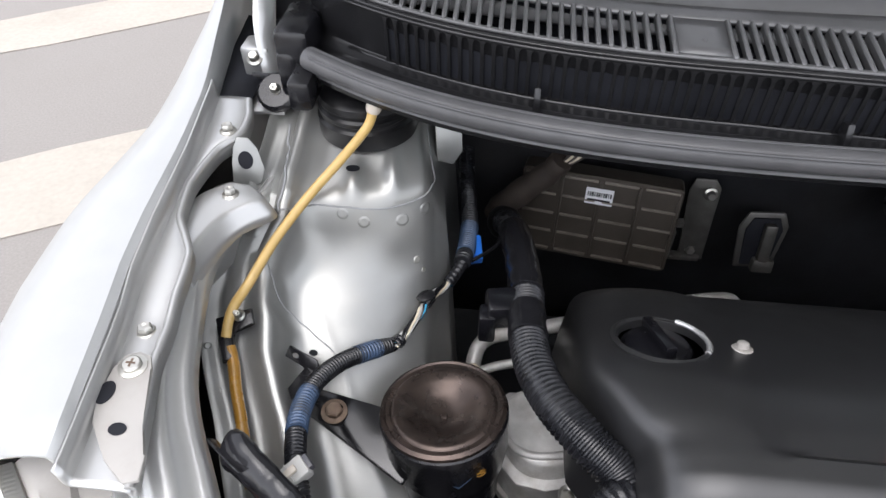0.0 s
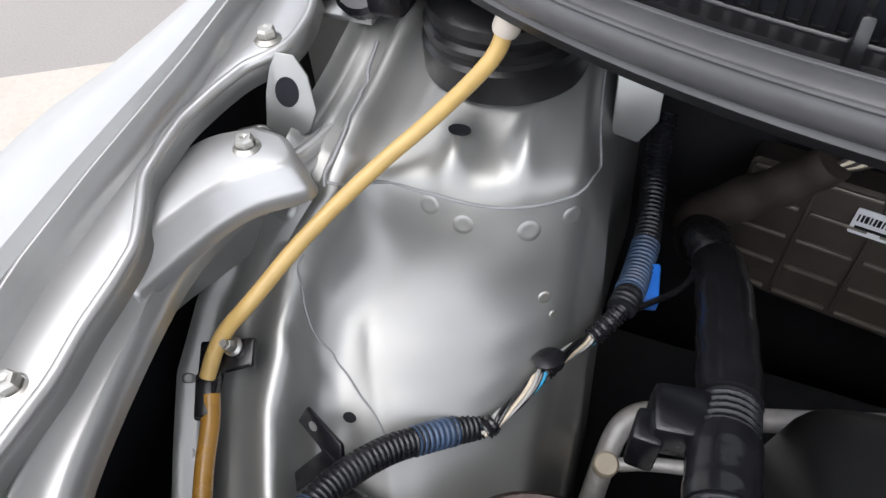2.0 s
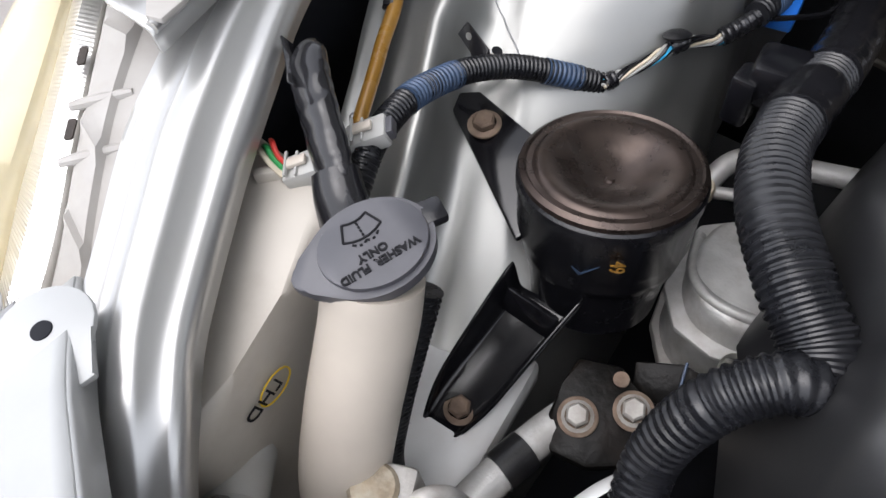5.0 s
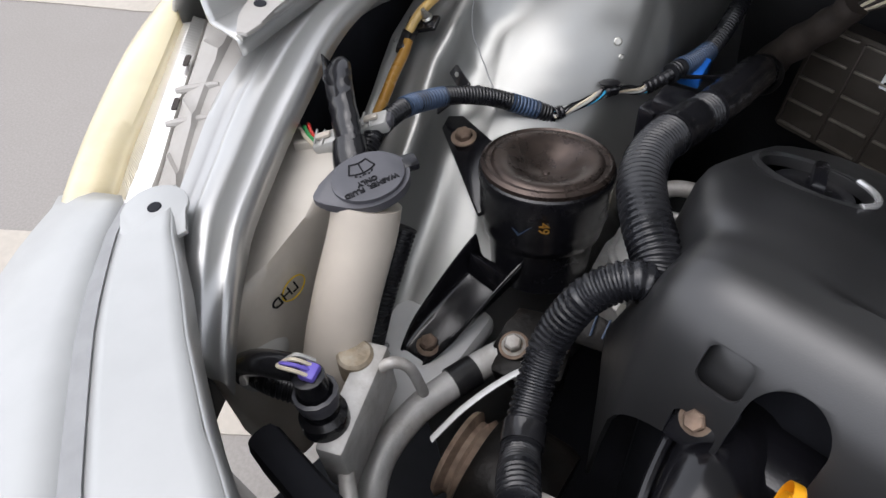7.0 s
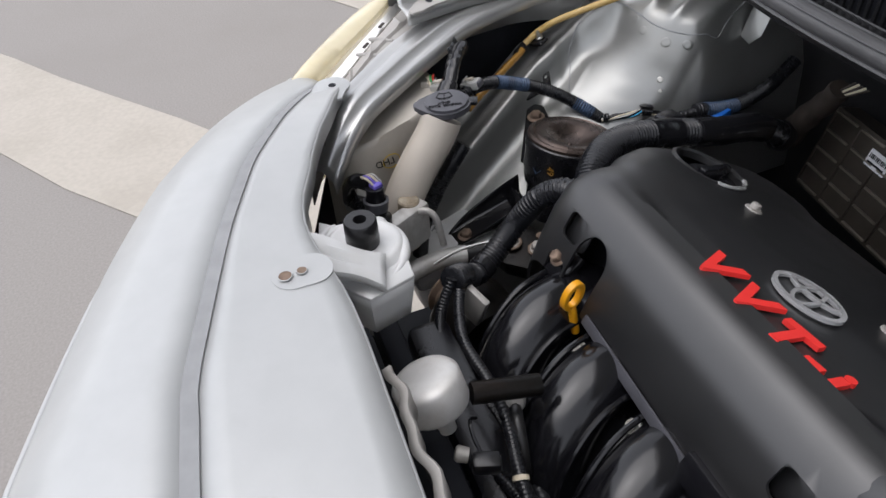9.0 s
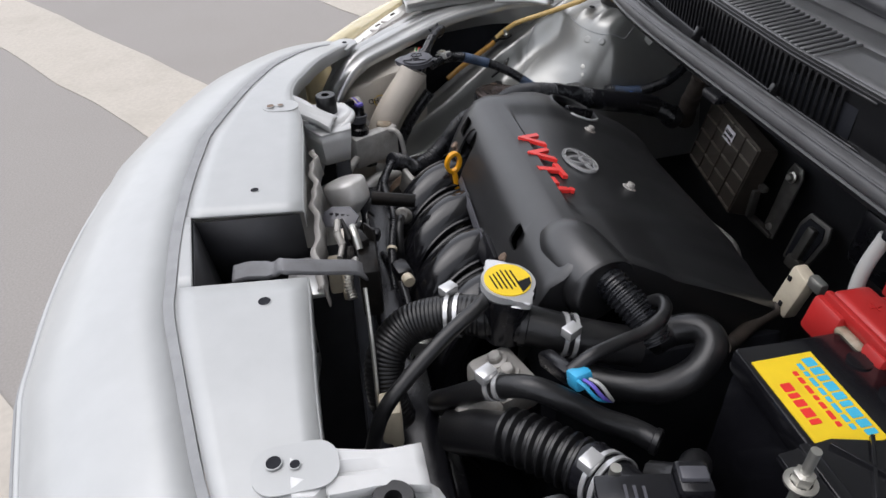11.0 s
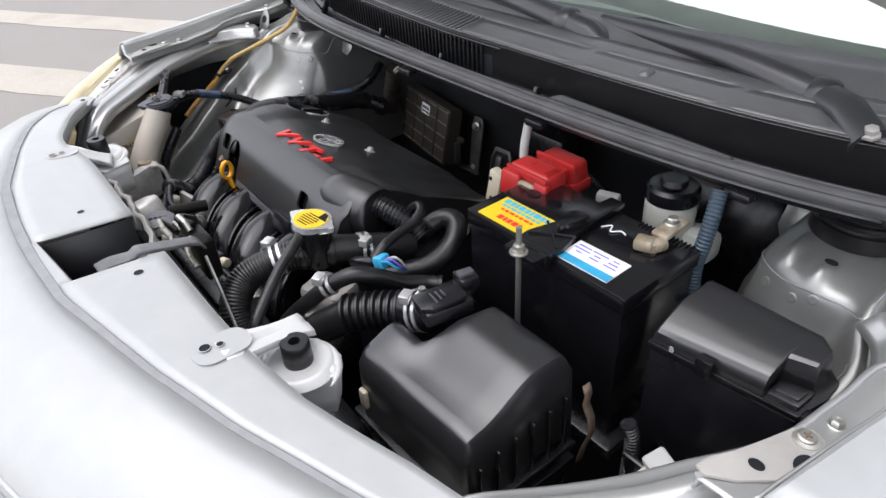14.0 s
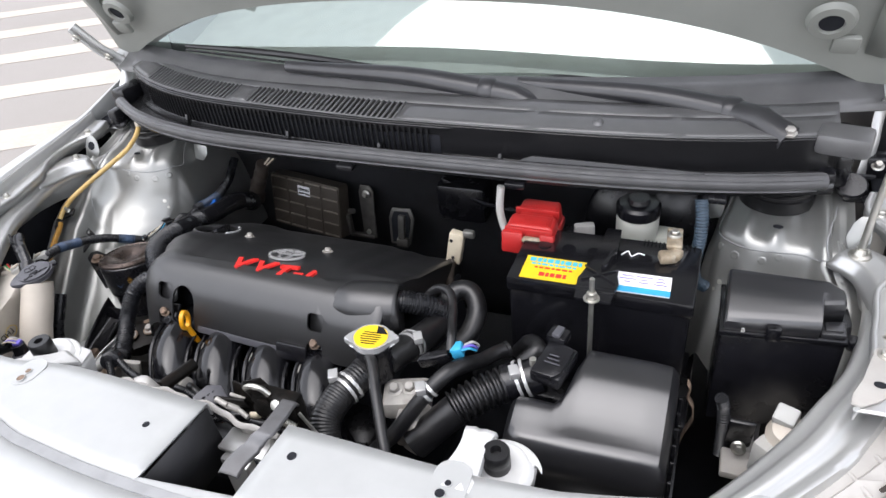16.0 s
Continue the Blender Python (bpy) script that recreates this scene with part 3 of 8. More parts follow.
def headlight(side):
    a, b = spline(RAIL_OUT, 8), spline(HOUSE_OUT, 8)
    rows = []
    n = len(a) - 1
    for i in range(n + 1):
        u = i / n
        p, q = a[i], b[i]
        z = 0.700 + 0.044 * u
        bead = 0.003 if i % 8 == 4 else 0.0
        rows.append([(side * (p.x + (q.x - p.x) * k), p.y + (q.y - p.y) * k, z + h) for k, h in
                     ((0.0, -0.04), (0.04, -0.002), (0.40, 0.0), (0.46, 0.004 + bead), (0.80, 0.004 + bead), (0.92, 0.0), (0.99, -0.004), (1.0, -0.05))])
    hl = part("headlight", sheet(rows), M_HOUSING, car, "headlamp with an aged clear lens")
    rows = []
    inner, outer = spline(REFL_OUT, 8), spline(LENS_OUT, 8)
    for i, (p, q) in enumerate(zip(inner, outer)):
        u = i / (len(inner) - 1)
        z = 0.712 + 0.036 * u
        rows.append([(side * (p.x + (q.x - p.x) * k), p.y + (q.y - p.y) * k, z + h) for k, h in
                     ((-0.03, -0.010), (0.0, 0.0), (0.12, 0.005), (0.30, 0.006), (0.50, 0.003), (0.68, -0.004), (0.83, -0.014), (0.94, -0.028), (1.0, -0.050), (1.02, -0.09), (1.0, -0.14), (0.95, -0.20))])
    lens = part("lens", sheet(rows), M_GLASSY, hl, "yellowed clear lens", thick=0.003)
    lens.visible_shadow = False
    rows = []
    bs, cs = spline(HOUSE_OUT, 64), spline(REFL_OUT, 64)
    for i, (p, q) in enumerate(zip(bs, cs)):
        z = 0.706 + 0.040 * i / (len(bs) - 1)
        rib = 0.00016 * math.sin(i * math.pi / 1.6)
        rows.append([(side * (p.x + (q.x - p.x) * k), p.y + (q.y - p.y) * k, z + h + rib) for k, h in ((-0.10, -0.012), (0.0, -0.003), (0.45, 0.001), (0.52, -0.004), (1.0, -0.005), (1.02, -0.12))])
    part("reflector", sheet(rows), M_REFL, hl, "ribbed chrome reflector", thick=0.002)
    for x0, y0, x1, y1, z in ((0.695, 0.107, 0.676, 0.134, 0.734), (0.672, 0.083, 0.650, 0.114, 0.7275)):
        part("housing_rib", sweep([Vector((side * (x0 + (x1 - x0) * k / 6), y0 + (y1 - y0) * k / 6, z)) for k in range(7)], lambda u, i: 0.0022 + 0.0012 * min(1, 4 * u, 4 * (1 - u)), 8), M_HOUSING, hl)
    for x, y, z in ((0.681, 0.0985, 0.7325), (0.7165, 0.1315, 0.7395)):
        part("vent_slot", prism(rrect(0.0045, 0.013, 0.0012), 0.0012, axes((side * x, y, z), (0.7, -side * 0.7, 0), (side * 0.7, 0.7, 0.1)), 0), M_BROWNTAPE, hl, "brown-stained slot in the housing")
    # ear of the top panel over the lamp, with its hole
    o = [(0.021 * math.cos(radians(a)), 0.021 * math.sin(radians(a))) for a in range(-60, 151, 15)] + [(-0.034, 0.004), (-0.030, -0.022), (-0.004, -0.026)]
    t = prism([(side * x, y) for x, y in (o if side > 0 else o[::-1])], 0.0035, pose(side * 0.578, 0.030, panel_z(0.578, 0.03) - 0.0012), 0.001)
    ear = part("panel_ear", t, M_PAINT, car)
    part("ear_hole", lathe([(0.0046, 0), (0.0043, 0.0008), (0.0036, 0.0009), (0, 0.0009)], (side * 0.578, 0.030, panel_z(0.578, 0.03) + 0.0021), n=22), M_DARK, ear)
    return hl


TOWER_FACE = ((0.08, 0.50), (0.15, 0.523), (0.20, 0.545), (0.25, 0.572), (0.30, 0.603), (0.352, 0.6395), (0.385, 0.6615), (0.408, 0.677), (0.422, 0.688), (0.432, 0.699), (0.439, 0.711), (0.4435, 0.722), (0.448, 0.733), (0.453, 0.743), (0.461, 0.7495), (0.471, 0.7535), (0.483, 0.7575), (0.505, 0.763), (0.53, 0.771), (0.56, 0.777), (0.66, 0.782))
TOWER_WALL = ((0.08, 0.555), (0.20, 0.597), (0.25, 0.626), (0.297, 0.650), (0.33, 0.668), (0.348, 0.677), (0.388, 0.698), (0.405, 0.713), (0.42, 0.730), (0.435, 0.745), (0.45, 0.755), (0.47, 0.762), (0.66, 0.786))
TOWER_OUT = ((0.08, 0.600), (0.15, 0.625), (0.2, 0.650), (0.274, 0.680), (0.30, 0.693), (0.33, 0.706), (0.37, 0.712), (0.40, 0.705), (0.43, 0.684), (0.45, 0.680), (0.66, 0.680))
TOWER_IN = ((0.08, 0.47), (0.2, 0.480), (0.30, 0.500), (0.40, 0.506), (0.45, 0.509), (0.49, 0.518), (0.53, 0.524), (0.66, 0.526))


def tower_grid(side):
    """Rows of points from the fender side to the engine side, from front to back."""
    prof = even(spline([(0, y, z) for y, z in TOWER_FACE], 6), 0.0055)
    rows = []
    for q in prof:
        if side > 0 and q.y < 0.29:
            continue
        y, f = q.y, q.z
        w, a, b = lerp(TOWER_WALL, y), lerp(TOWER_OUT, y), lerp(TOWER_IN, y)
        w = max(w, f + 0.006)
        row = []
        k = lerp(((0.25, 0.066), (0.36, 0.062), (0.41, 0.042), (0.45, 0.036)), y)
        for d, z in ((-0.003, w - 0.06), (0.0, w + 0.006), (0.12 * k, w + 0.004), (0.18 * k, w), (0.30 * k, w - 0.001), (0.45 * k, w + 0.001), (0.58 * k, w), (0.72 * k, w - 0.002), (0.86 * k, w + 0.005), (k, w + 0.007), (k + 0.005, w + 0.003), (k + 0.009, w - 0.30 * (w - f)), (k + 0.016, w - 0.72 * (w - f)), (k + 0.024, f + 0.08 * (w - f)), (k + 0.032, f + 0.02 * (w - f))):
            row.append(Vector((side * (a - d), y, z)))
        for j in range(36):
            u = j / 35
            x = a - k - 0.039 + (b - a + k + 0.039) * u
            low = max(0, min(1, (0.735 - f) / 0.085)) * max(0, min(1, (f - 0.50) / 0.10))
            low = low * low * (3 - 2 * low)
            in_low = max(0, min(1, (0.706 - f) / 0.080))
            dy = 0.046 * u ** 2.6 + 0.056 * u ** 1.4 * in_low * in_low * (3 - 2 * in_low) * max(0, min(1, (f - 0.50) / 0.10))
            # slight swell under the row of dots, flat hollow in the top, ring up to the mount
            dy -= 0.0025 * math.exp(-((u - 0.70) / 0.22) ** 2 - ((f - 0.712) / 0.014) ** 2)
            z = f - 0.006 * math.exp(-((u - 0.38) / 0.20) ** 2 - ((y - 0.488) / 0.018) ** 2)
            z += 0.009 * math.exp(-((u - 0.22) / 0.09) ** 2 - ((y - 0.470) / 0.016) ** 2)
            z += 0.008 * math.exp(-((u - 0.62) / 0.07) ** 2 - ((y + dy - 0.490) / 0.020) ** 2)
            r = math.hypot(x - 0.580, y + dy - 0.553)
            z += 0.012 * max(0, 1 - (r / 0.10) ** 2) ** 2
            # soft diagonal fold down the face
            e = (0.618 - x) - 0.55 * (0.40 - y)
            z += 0.0010 * math.exp(-(e / 0.004) ** 2) * low
            z -= 0.03 * max(0, (u - 0.88) / 0.12) ** 2
            row.append(Vector((side * x, y + dy, z)))
        yb = row[-1].y
        for d, h in ((0.010, 0.055), (0.016, 0.14), (0.022, 0.30)):
            row.append(Vector((side * (b - d), yb, f - h)))
        rows.append(row)
    return rows


TOWER = {s: tower_grid(s) for s in (-1, 1)}


def on_tower(side, p, lift=0.0):
    """The place on the tower's skin nearest to p, and the skin's normal there."""
    g, p = TOWER[side], Vector(p)
    bi, bj = min(((i, j) for i in range(1, len(g) - 1) for j in range(1, len(g[0]) - 4)), key=lambda k: (g[k[0]][k[1]] - p).length_squared)
    n = (g[bi + 1][bj] - g[bi - 1][bj]).cross(g[bi][bj + 1] - g[bi][bj - 1]).normalized()
    if n.z < 0:
        n = -n
    q = p - n * (p - g[bi][bj]).dot(n)
    return q + n * lift, n


def strut_tower(side):
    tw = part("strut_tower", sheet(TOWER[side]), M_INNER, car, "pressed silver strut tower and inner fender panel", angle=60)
    seam = ((0.650, 0.432, 0.751), (0.620, 0.432, 0.752), (0.581, 0.436, 0.748), (0.545, 0.453, 0.740), (0.522, 0.475, 0.736), (0.510, 0.50, 0.735), (0.509, 0.520, 0.728), (0.516, 0.533, 0.740), (0.519, 0.547, 0.752), (0.521, 0.565, 0.764))
    line = [on_tower(side, (side * q.x, q.y, q.z), 0.0004)[0] for q in even(spline(seam, 4), 0.008)]
    part("joint_seam", hose(line, 0.0009, 6), M_SEAM, tw)
    line = [on_tower(side, (side * q.x, q.y, q.z), 0.0003)[0] for q in even(spline(((0.652, 0.400, 0.722), (0.646, 0.386, 0.690), (0.630, 0.376, 0.668), (0.612, 0.366, 0.652), (0.596, 0.358, 0.644), (0.580, 0.345, 0.634)), 4), 0.008)]
    part("joint_seam", hose(line, 0.0007, 6), M_SEAM, tw)
    line = [on_tower(side, (side * q.x, q.y, q.z), 0.0)[0] for q in even(spline(((0.650, 0.428, 0.752), (0.645, 0.445, 0.766), (0.648, 0.47, 0.766), (0.655, 0.50, 0.77), (0.660, 0.53, 0.775)), 4), 0.008)]
    part("panel_groove", hose(line, 0.0012, 6), M_SEAM, tw)
    return tw


def dimple(side, x, y, z, r, parent, name="dimple", mat=None):
    q, n = on_tower(side, (side * x, y, z), -0.0004)
    t = lathe([(r * 1.35, -0.0008), (r * 1.05, 0.0002), (r * 0.85, 0.0008), (r * 0.5, 0.0008), (0, 0.0005)], q, n, 24)
    return part(name, t, mat or M_INNER, parent, angle=89)


for s in (-1, 1):
    fender(s)
    shoulder_rail(s)
    fl = flange(s)
    headlight(s)
    tw = strut_tower(s)
    for y, z, hx in ((0.267, 0.772, 0.693), (0.482, 0.7985, 0.701)):
        hexbolt((s * hx, y, z), parent=car, r=0.0054)
    hexbolt((s * 0.684, 0.422, 0.773), parent=car, r=0.0052)
    # lamp bracket screwed onto the flange
    o = [(0.700, 0.208), (0.700, 0.232), (0.696, 0.243), (0.687, 0.247), (0.678, 0.244), (0.673, 0.234), (0.661, 0.190), (0.650, 0.172), (0.647, 0.156), (0.656, 0.153), (0.674, 0.166), (0.694, 0.190)]
    t = prism([(s * x, y) for x, y in (o if s > 0 else o[::-1])], 0.0035, pose(0, 0, 0.7745), 0.001)
    lb = part("lamp_bracket", t, M_HOUSING, car, "grey plastic headlamp bracket")
    for x, y, ra, rb in ((0.675, 0.187, 0.006, 0.0045), (0.6955, 0.212, 0.006, 0.009)):
        part("bracket_hole", prism(oval(ra, rb, 20, s * x, y), 0.0006, pose(0, 0, 0.7782)), M_DARK, lb)
    t = lathe([(0, 0), (0.0100, 0), (0.0100, 0.0012), (0.0068, 0.002), (0.0068, 0.0042), (0.0056, 0.0052), (0, 0.0052)], (s * 0.6865, 0.234, 0.7775), n=20)
    sc = part("screw", t, M_STEEL, car)
    t = rbox((s * 0.6865, 0.234, 0.7828), (0.0066, 0.0014, 0.0006), 0)
    rbox((s * 0.6865, 0.234, 0.7829), (0.0014, 0.0066, 0.0006), 0, bm=t)
    part("cross_slot", t, M_RUST, sc)
    for y, hx, hz, rx in ((0.330, 0.700, flange_z(0.330), 0.0085), (0.384, 0.694, 0.7722, 0.0058), (0.510, 0.706, flange_z(0.510), 0.0055)):
        t = prism(oval(rx * 0.75, rx, 20, s * hx, y), 0.0012, pose(0, 0, hz))
        part("flange_hole", t, M_DARK, car)
    for x, y, z, r in ((0.593, 0.437, 0.740, 0.0058), (0.572, 0.445, 0.728, 0.0058), (0.538, 0.460, 0.722, 0.0064), (0.515, 0.476, 0.724, 0.0058)):
        dimple(s, x, y, z, r, tw)
    for x, y, z, r in ((0.699, 0.330, 0.671, 0.0030), (0.681, 0.297, 0.652, 0.0030), (0.660, 0.251, 0.630, 0.0030), (0.667, 0.348, 0.676, 0.0034), (0.674, 0.419, 0.735, 0.0065)):
        dimple(s, x, y, z, r, tw, "weld_dot")
    q, n = on_tower(s, (s * 0.645, 0.495, 0.757), 0.0003)
    for k in range(3):
        part("stamp_stroke", rod(q + Vector((s * 0.004 * (k - 1), -0.003, 0)), q + Vector((s * 0.004 * (k - 1), 0.004, 0.001)), 0.0006, 6), M_SEAM, tw)
    for x, y, z, r in ((0.525, 0.452, 0.677, 0.0040), (0.521, 0.452, 0.663, 0.0028)):
        dimple(s, x, y, z, r, tw, "bright_plug", M_STEEL)
    for x, y, z, r in ((0.587, 0.483, 0.757, 0.0066), (0.611, 0.352, 0.643, 0.0042)):
        q, n = on_tower(s, (s * x, y, z), 0.0)
        t = prism(oval(r, r * 0.72, 24), 0.0009, axes(q, (1, 0, 0), n.cross(Vector((1, 0, 0)))), 0)
        part("drain_hole", t, M_DARK, tw)
    # bracket plate behind the tower
    t = prism([(-0.017, -0.024), (0.000, -0.030), (0.011, -0.016), (0.012, 0.020), (-0.017, 0.024)], 0.003, axes((s * 0.502, 0.573, 0.742), (-s * 1.0, 0.25, 0.0) if s > 0 else (1.0, 0.25, 0.0), (0, 0.35, 0.9)), 0.001)
    part("rear_bracket", t, M_INNER, car)
    # rubber top mount under the cowl
    t = lathe([(0.050, -0.012), (0.050, 0.006), (0.047, 0.008), (0.0465, 0.011), (0.0485, 0.013), (0.0485, 0.017), (0.0455, 0.019), (0.0455, 0.022), (0.047, 0.024), (0.046, 0.030), (0.040, 0.034), (0, 0.036)], (s * 0.583, 0.550, 0.782), n=56)
    part("top_mount", t, M_RUBBER, tw, "black rubber strut top mount")
    # upright eye bracket behind the rail
    bm_ = axes((s * 0.683, 0.4655, 0.781), (s * -0.92, 0.30, 0.0), (0.12, 0.45, 0.88))
    t = prism([(-0.015, -0.020), (-0.004, -0.029), (0.010, -0.024), (0.0155, -0.012), (0.0125, 0.008), (0.006, 0.019), (-0.004, 0.021), (-0.009, 0.012), (-0.0125, -0.002)], 0.0024, bm_, 0.0008)
    eb = part("eye_bracket", t, M_INNER, car, "silver lifting-eye bracket")
    rows = [[bm_ @ Vector((u, v, h)) for u, v, h in ((-0.016 - 0.020 * k, -0.019 - 0.004 * k, 0.001), (-0.010 - 0.020 * k, -0.026 - 0.002 * k, -0.006 - 0.003 * k), (-0.002 - 0.018 * k, -0.031, -0.006 - 0.003 * k), (0.006 - 0.014 * k, -0.029 - 0.005 * k, 0.001))] for k in (0, 0.3, 0.6, 1.0)]
    part("pressed_foot", sheet(rows), M_INNER, eb, thick=0.002, subd=1)
    t = prism(oval(0.0068, 0.0085, 22, 0, -0.001), 0.0008, bm_ @ pose(0, 0, 0.0022))
    part("eye_hole", t, M_DARK, eb)
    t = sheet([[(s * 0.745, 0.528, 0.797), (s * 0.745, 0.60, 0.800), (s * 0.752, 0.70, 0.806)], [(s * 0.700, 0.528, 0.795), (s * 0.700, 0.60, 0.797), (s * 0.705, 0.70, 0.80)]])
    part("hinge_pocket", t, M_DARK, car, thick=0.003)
    # hinge bracket and cowl-end hardware
    t = prism([(-0.03, -0.03), (0.03, -0.03), (0.026, 0.045), (-0.01, 0.055), (-0.03, 0.02)], 0.004, pose(s * 0.695, 0.565, 0.783), 0.001)
    rbox((s * 0.705, 0.60, 0.805), (0.03, 0.03, 0.045), 0.004, bm=t)
    part("hinge_base", t, M_RAIL if s < 0 else M_BLACK, car)
    hexbolt((s * 0.704, 0.583, 0.817), (0, -0.5, 0.85), parent=car, r=0.0055)
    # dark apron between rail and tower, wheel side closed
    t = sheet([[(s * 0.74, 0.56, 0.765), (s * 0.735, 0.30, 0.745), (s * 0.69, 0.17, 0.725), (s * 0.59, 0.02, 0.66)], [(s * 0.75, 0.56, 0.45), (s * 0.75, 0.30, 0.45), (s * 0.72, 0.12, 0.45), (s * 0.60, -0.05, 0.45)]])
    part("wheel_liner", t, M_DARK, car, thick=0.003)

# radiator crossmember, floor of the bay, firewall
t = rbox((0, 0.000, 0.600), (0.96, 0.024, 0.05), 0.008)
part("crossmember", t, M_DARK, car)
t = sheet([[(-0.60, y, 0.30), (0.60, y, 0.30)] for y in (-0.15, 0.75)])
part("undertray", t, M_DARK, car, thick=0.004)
rows = []
for i in range(41):
    x = -0.70 + 1.4 * i / 40
    bow = 0.012 * math.sin(x * 23) * math.sin(x * 7 + 1)
    rows.append([(x, 0.560, 0.815), (x, 0.600, 0.785), (x, 0.660 + bow, 0.735), (x, 0.690 + bow, 0.66), (x, 0.705 + bow, 0.56), (x, 0.715, 0.45), (x, 0.70, 0.31)])
part("firewall", sheet(rows), M_FIRE, car, "dark firewall with sound mat", thick=0.004)

# ---------------------------------------------------------------- cowl and glass
def seal_y(x):
    a = abs(x) / 0.62
    return 0.404 + 0.074 * a ** 4 - (0.030 if x < 0 else 0.020) * (x / 0.62) * a ** 3


def seal_z(x):
    return 0.836 + (0.003 if x < 0 else -0.004) * (abs(x) / 0.62) ** 3


def setback(x):
    return lerp(((-0.64, 0.022), (-0.25, 0.016), (0.0, 0.0), (0.64, 0.0)), x)


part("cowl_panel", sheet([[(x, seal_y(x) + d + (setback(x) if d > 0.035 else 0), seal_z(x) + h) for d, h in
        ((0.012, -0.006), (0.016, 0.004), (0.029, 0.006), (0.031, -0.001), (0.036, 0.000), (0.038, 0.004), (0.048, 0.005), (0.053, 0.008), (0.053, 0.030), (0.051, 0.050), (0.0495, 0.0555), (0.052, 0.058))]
        for x in [-0.64 + 1.28 * i / 64 for i in range(65)]]), M_COWLFACE, car, "weathered black cowl panel under the windshield, shade put into its colour", thick=0.003)


def top_rows(x0, x1, d0, d1, n, m=4):
    rows = []
    for i in range(n + 1):
        x = x0 + (x1 - x0) * i / n
        e0, e1 = d0 + setback(x), min(d1 + setback(x), 0.140)
        rows.append([(x, seal_y(x) + e0 + (e1 - e0) * k / m, seal_z(x) + 0.058 + 0.012 * ((e0 + (e1 - e0) * k / m) - 0.05) / 0.1) for k in range(m + 1)])
    return rows


GD0, GD1 = 0.056, 0.104
SLOTS = [(-0.552 + i * 0.0098) for i in range(25)] + [(-0.272 + i * 0.0098) for i in range(31)]
t = sheet(top_rows(-0.64, 0.64, 0.052, GD0, 64, 1))
sheet(top_rows(-0.64, 0.64, GD1, 0.138, 64, 3), t)
sheet(top_rows(-0.64, -0.554, GD0, GD1, 6), t)
sheet(top_rows(-0.315, -0.274, GD0, GD1, 3), t)
sheet(top_rows(0.024, 0.64, GD0, GD1, 40), t)
bmesh.ops.remove_doubles(t, verts=t.verts, dist=0.0006)
part("cowl_top", t, M_COWL, car, thick=0.003)
for x in SLOTS:
    y0, z0 = seal_y(x) + setback(x), seal_z(x) + 0.0605 + 0.12 * setback(x)
    t = rbox((x, y0 + (GD0 + GD1) / 2, z0 - 0.0012), (0.0040, GD1 - GD0 + 0.004, 0.008), 0.0012, rx=7, seg=1)
    part("grille_bar", t, M_COWL, car)
# dark sheet added under the grille bars as the shade between them
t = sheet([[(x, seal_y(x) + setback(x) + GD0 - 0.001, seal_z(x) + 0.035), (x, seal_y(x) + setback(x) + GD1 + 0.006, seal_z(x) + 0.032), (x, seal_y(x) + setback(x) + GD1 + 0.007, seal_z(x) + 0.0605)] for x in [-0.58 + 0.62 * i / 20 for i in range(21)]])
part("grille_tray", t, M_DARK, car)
# lower face: shade-darkened webs between round-ended upright slots over a dark gap
FP = 0.0098
fill = [(0.0047 - 0.0031 * math.sin(radians(a)), 0.0034 * (1 - math.cos(radians(a)))) for a in range(0, 91, 18)]
side_ = [(x, h - 0.021) for x, h in fill] + [(0.0016, 0.010)] + [(x, 0.0235 - h * 1.6) for x, h in fill[::-1]]
web = [(x, h) for x, h in side_] + [(-x, h) for x, h in side_[::-1]]
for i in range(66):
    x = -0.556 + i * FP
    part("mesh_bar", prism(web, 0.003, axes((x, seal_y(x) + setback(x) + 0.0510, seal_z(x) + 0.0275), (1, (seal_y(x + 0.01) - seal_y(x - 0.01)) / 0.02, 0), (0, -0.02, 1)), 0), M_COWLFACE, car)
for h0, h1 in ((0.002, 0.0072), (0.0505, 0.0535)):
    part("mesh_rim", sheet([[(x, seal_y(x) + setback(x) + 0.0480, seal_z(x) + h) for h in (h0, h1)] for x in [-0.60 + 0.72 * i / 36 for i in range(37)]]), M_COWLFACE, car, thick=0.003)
# dark sheet added behind the webs as the shade in the slots
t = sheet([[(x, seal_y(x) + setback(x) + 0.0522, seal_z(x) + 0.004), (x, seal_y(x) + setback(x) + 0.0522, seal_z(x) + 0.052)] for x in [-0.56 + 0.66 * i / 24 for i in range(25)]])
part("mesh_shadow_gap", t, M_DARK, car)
# posts on the ledge behind the seal
for x in (-0.42, -0.18, 0.0, 0.20):
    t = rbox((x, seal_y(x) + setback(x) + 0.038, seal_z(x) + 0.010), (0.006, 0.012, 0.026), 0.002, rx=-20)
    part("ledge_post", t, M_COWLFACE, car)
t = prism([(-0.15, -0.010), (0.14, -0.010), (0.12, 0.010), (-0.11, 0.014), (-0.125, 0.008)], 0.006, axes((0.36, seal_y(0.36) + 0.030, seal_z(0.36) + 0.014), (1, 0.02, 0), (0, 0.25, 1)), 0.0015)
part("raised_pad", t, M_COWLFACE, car)
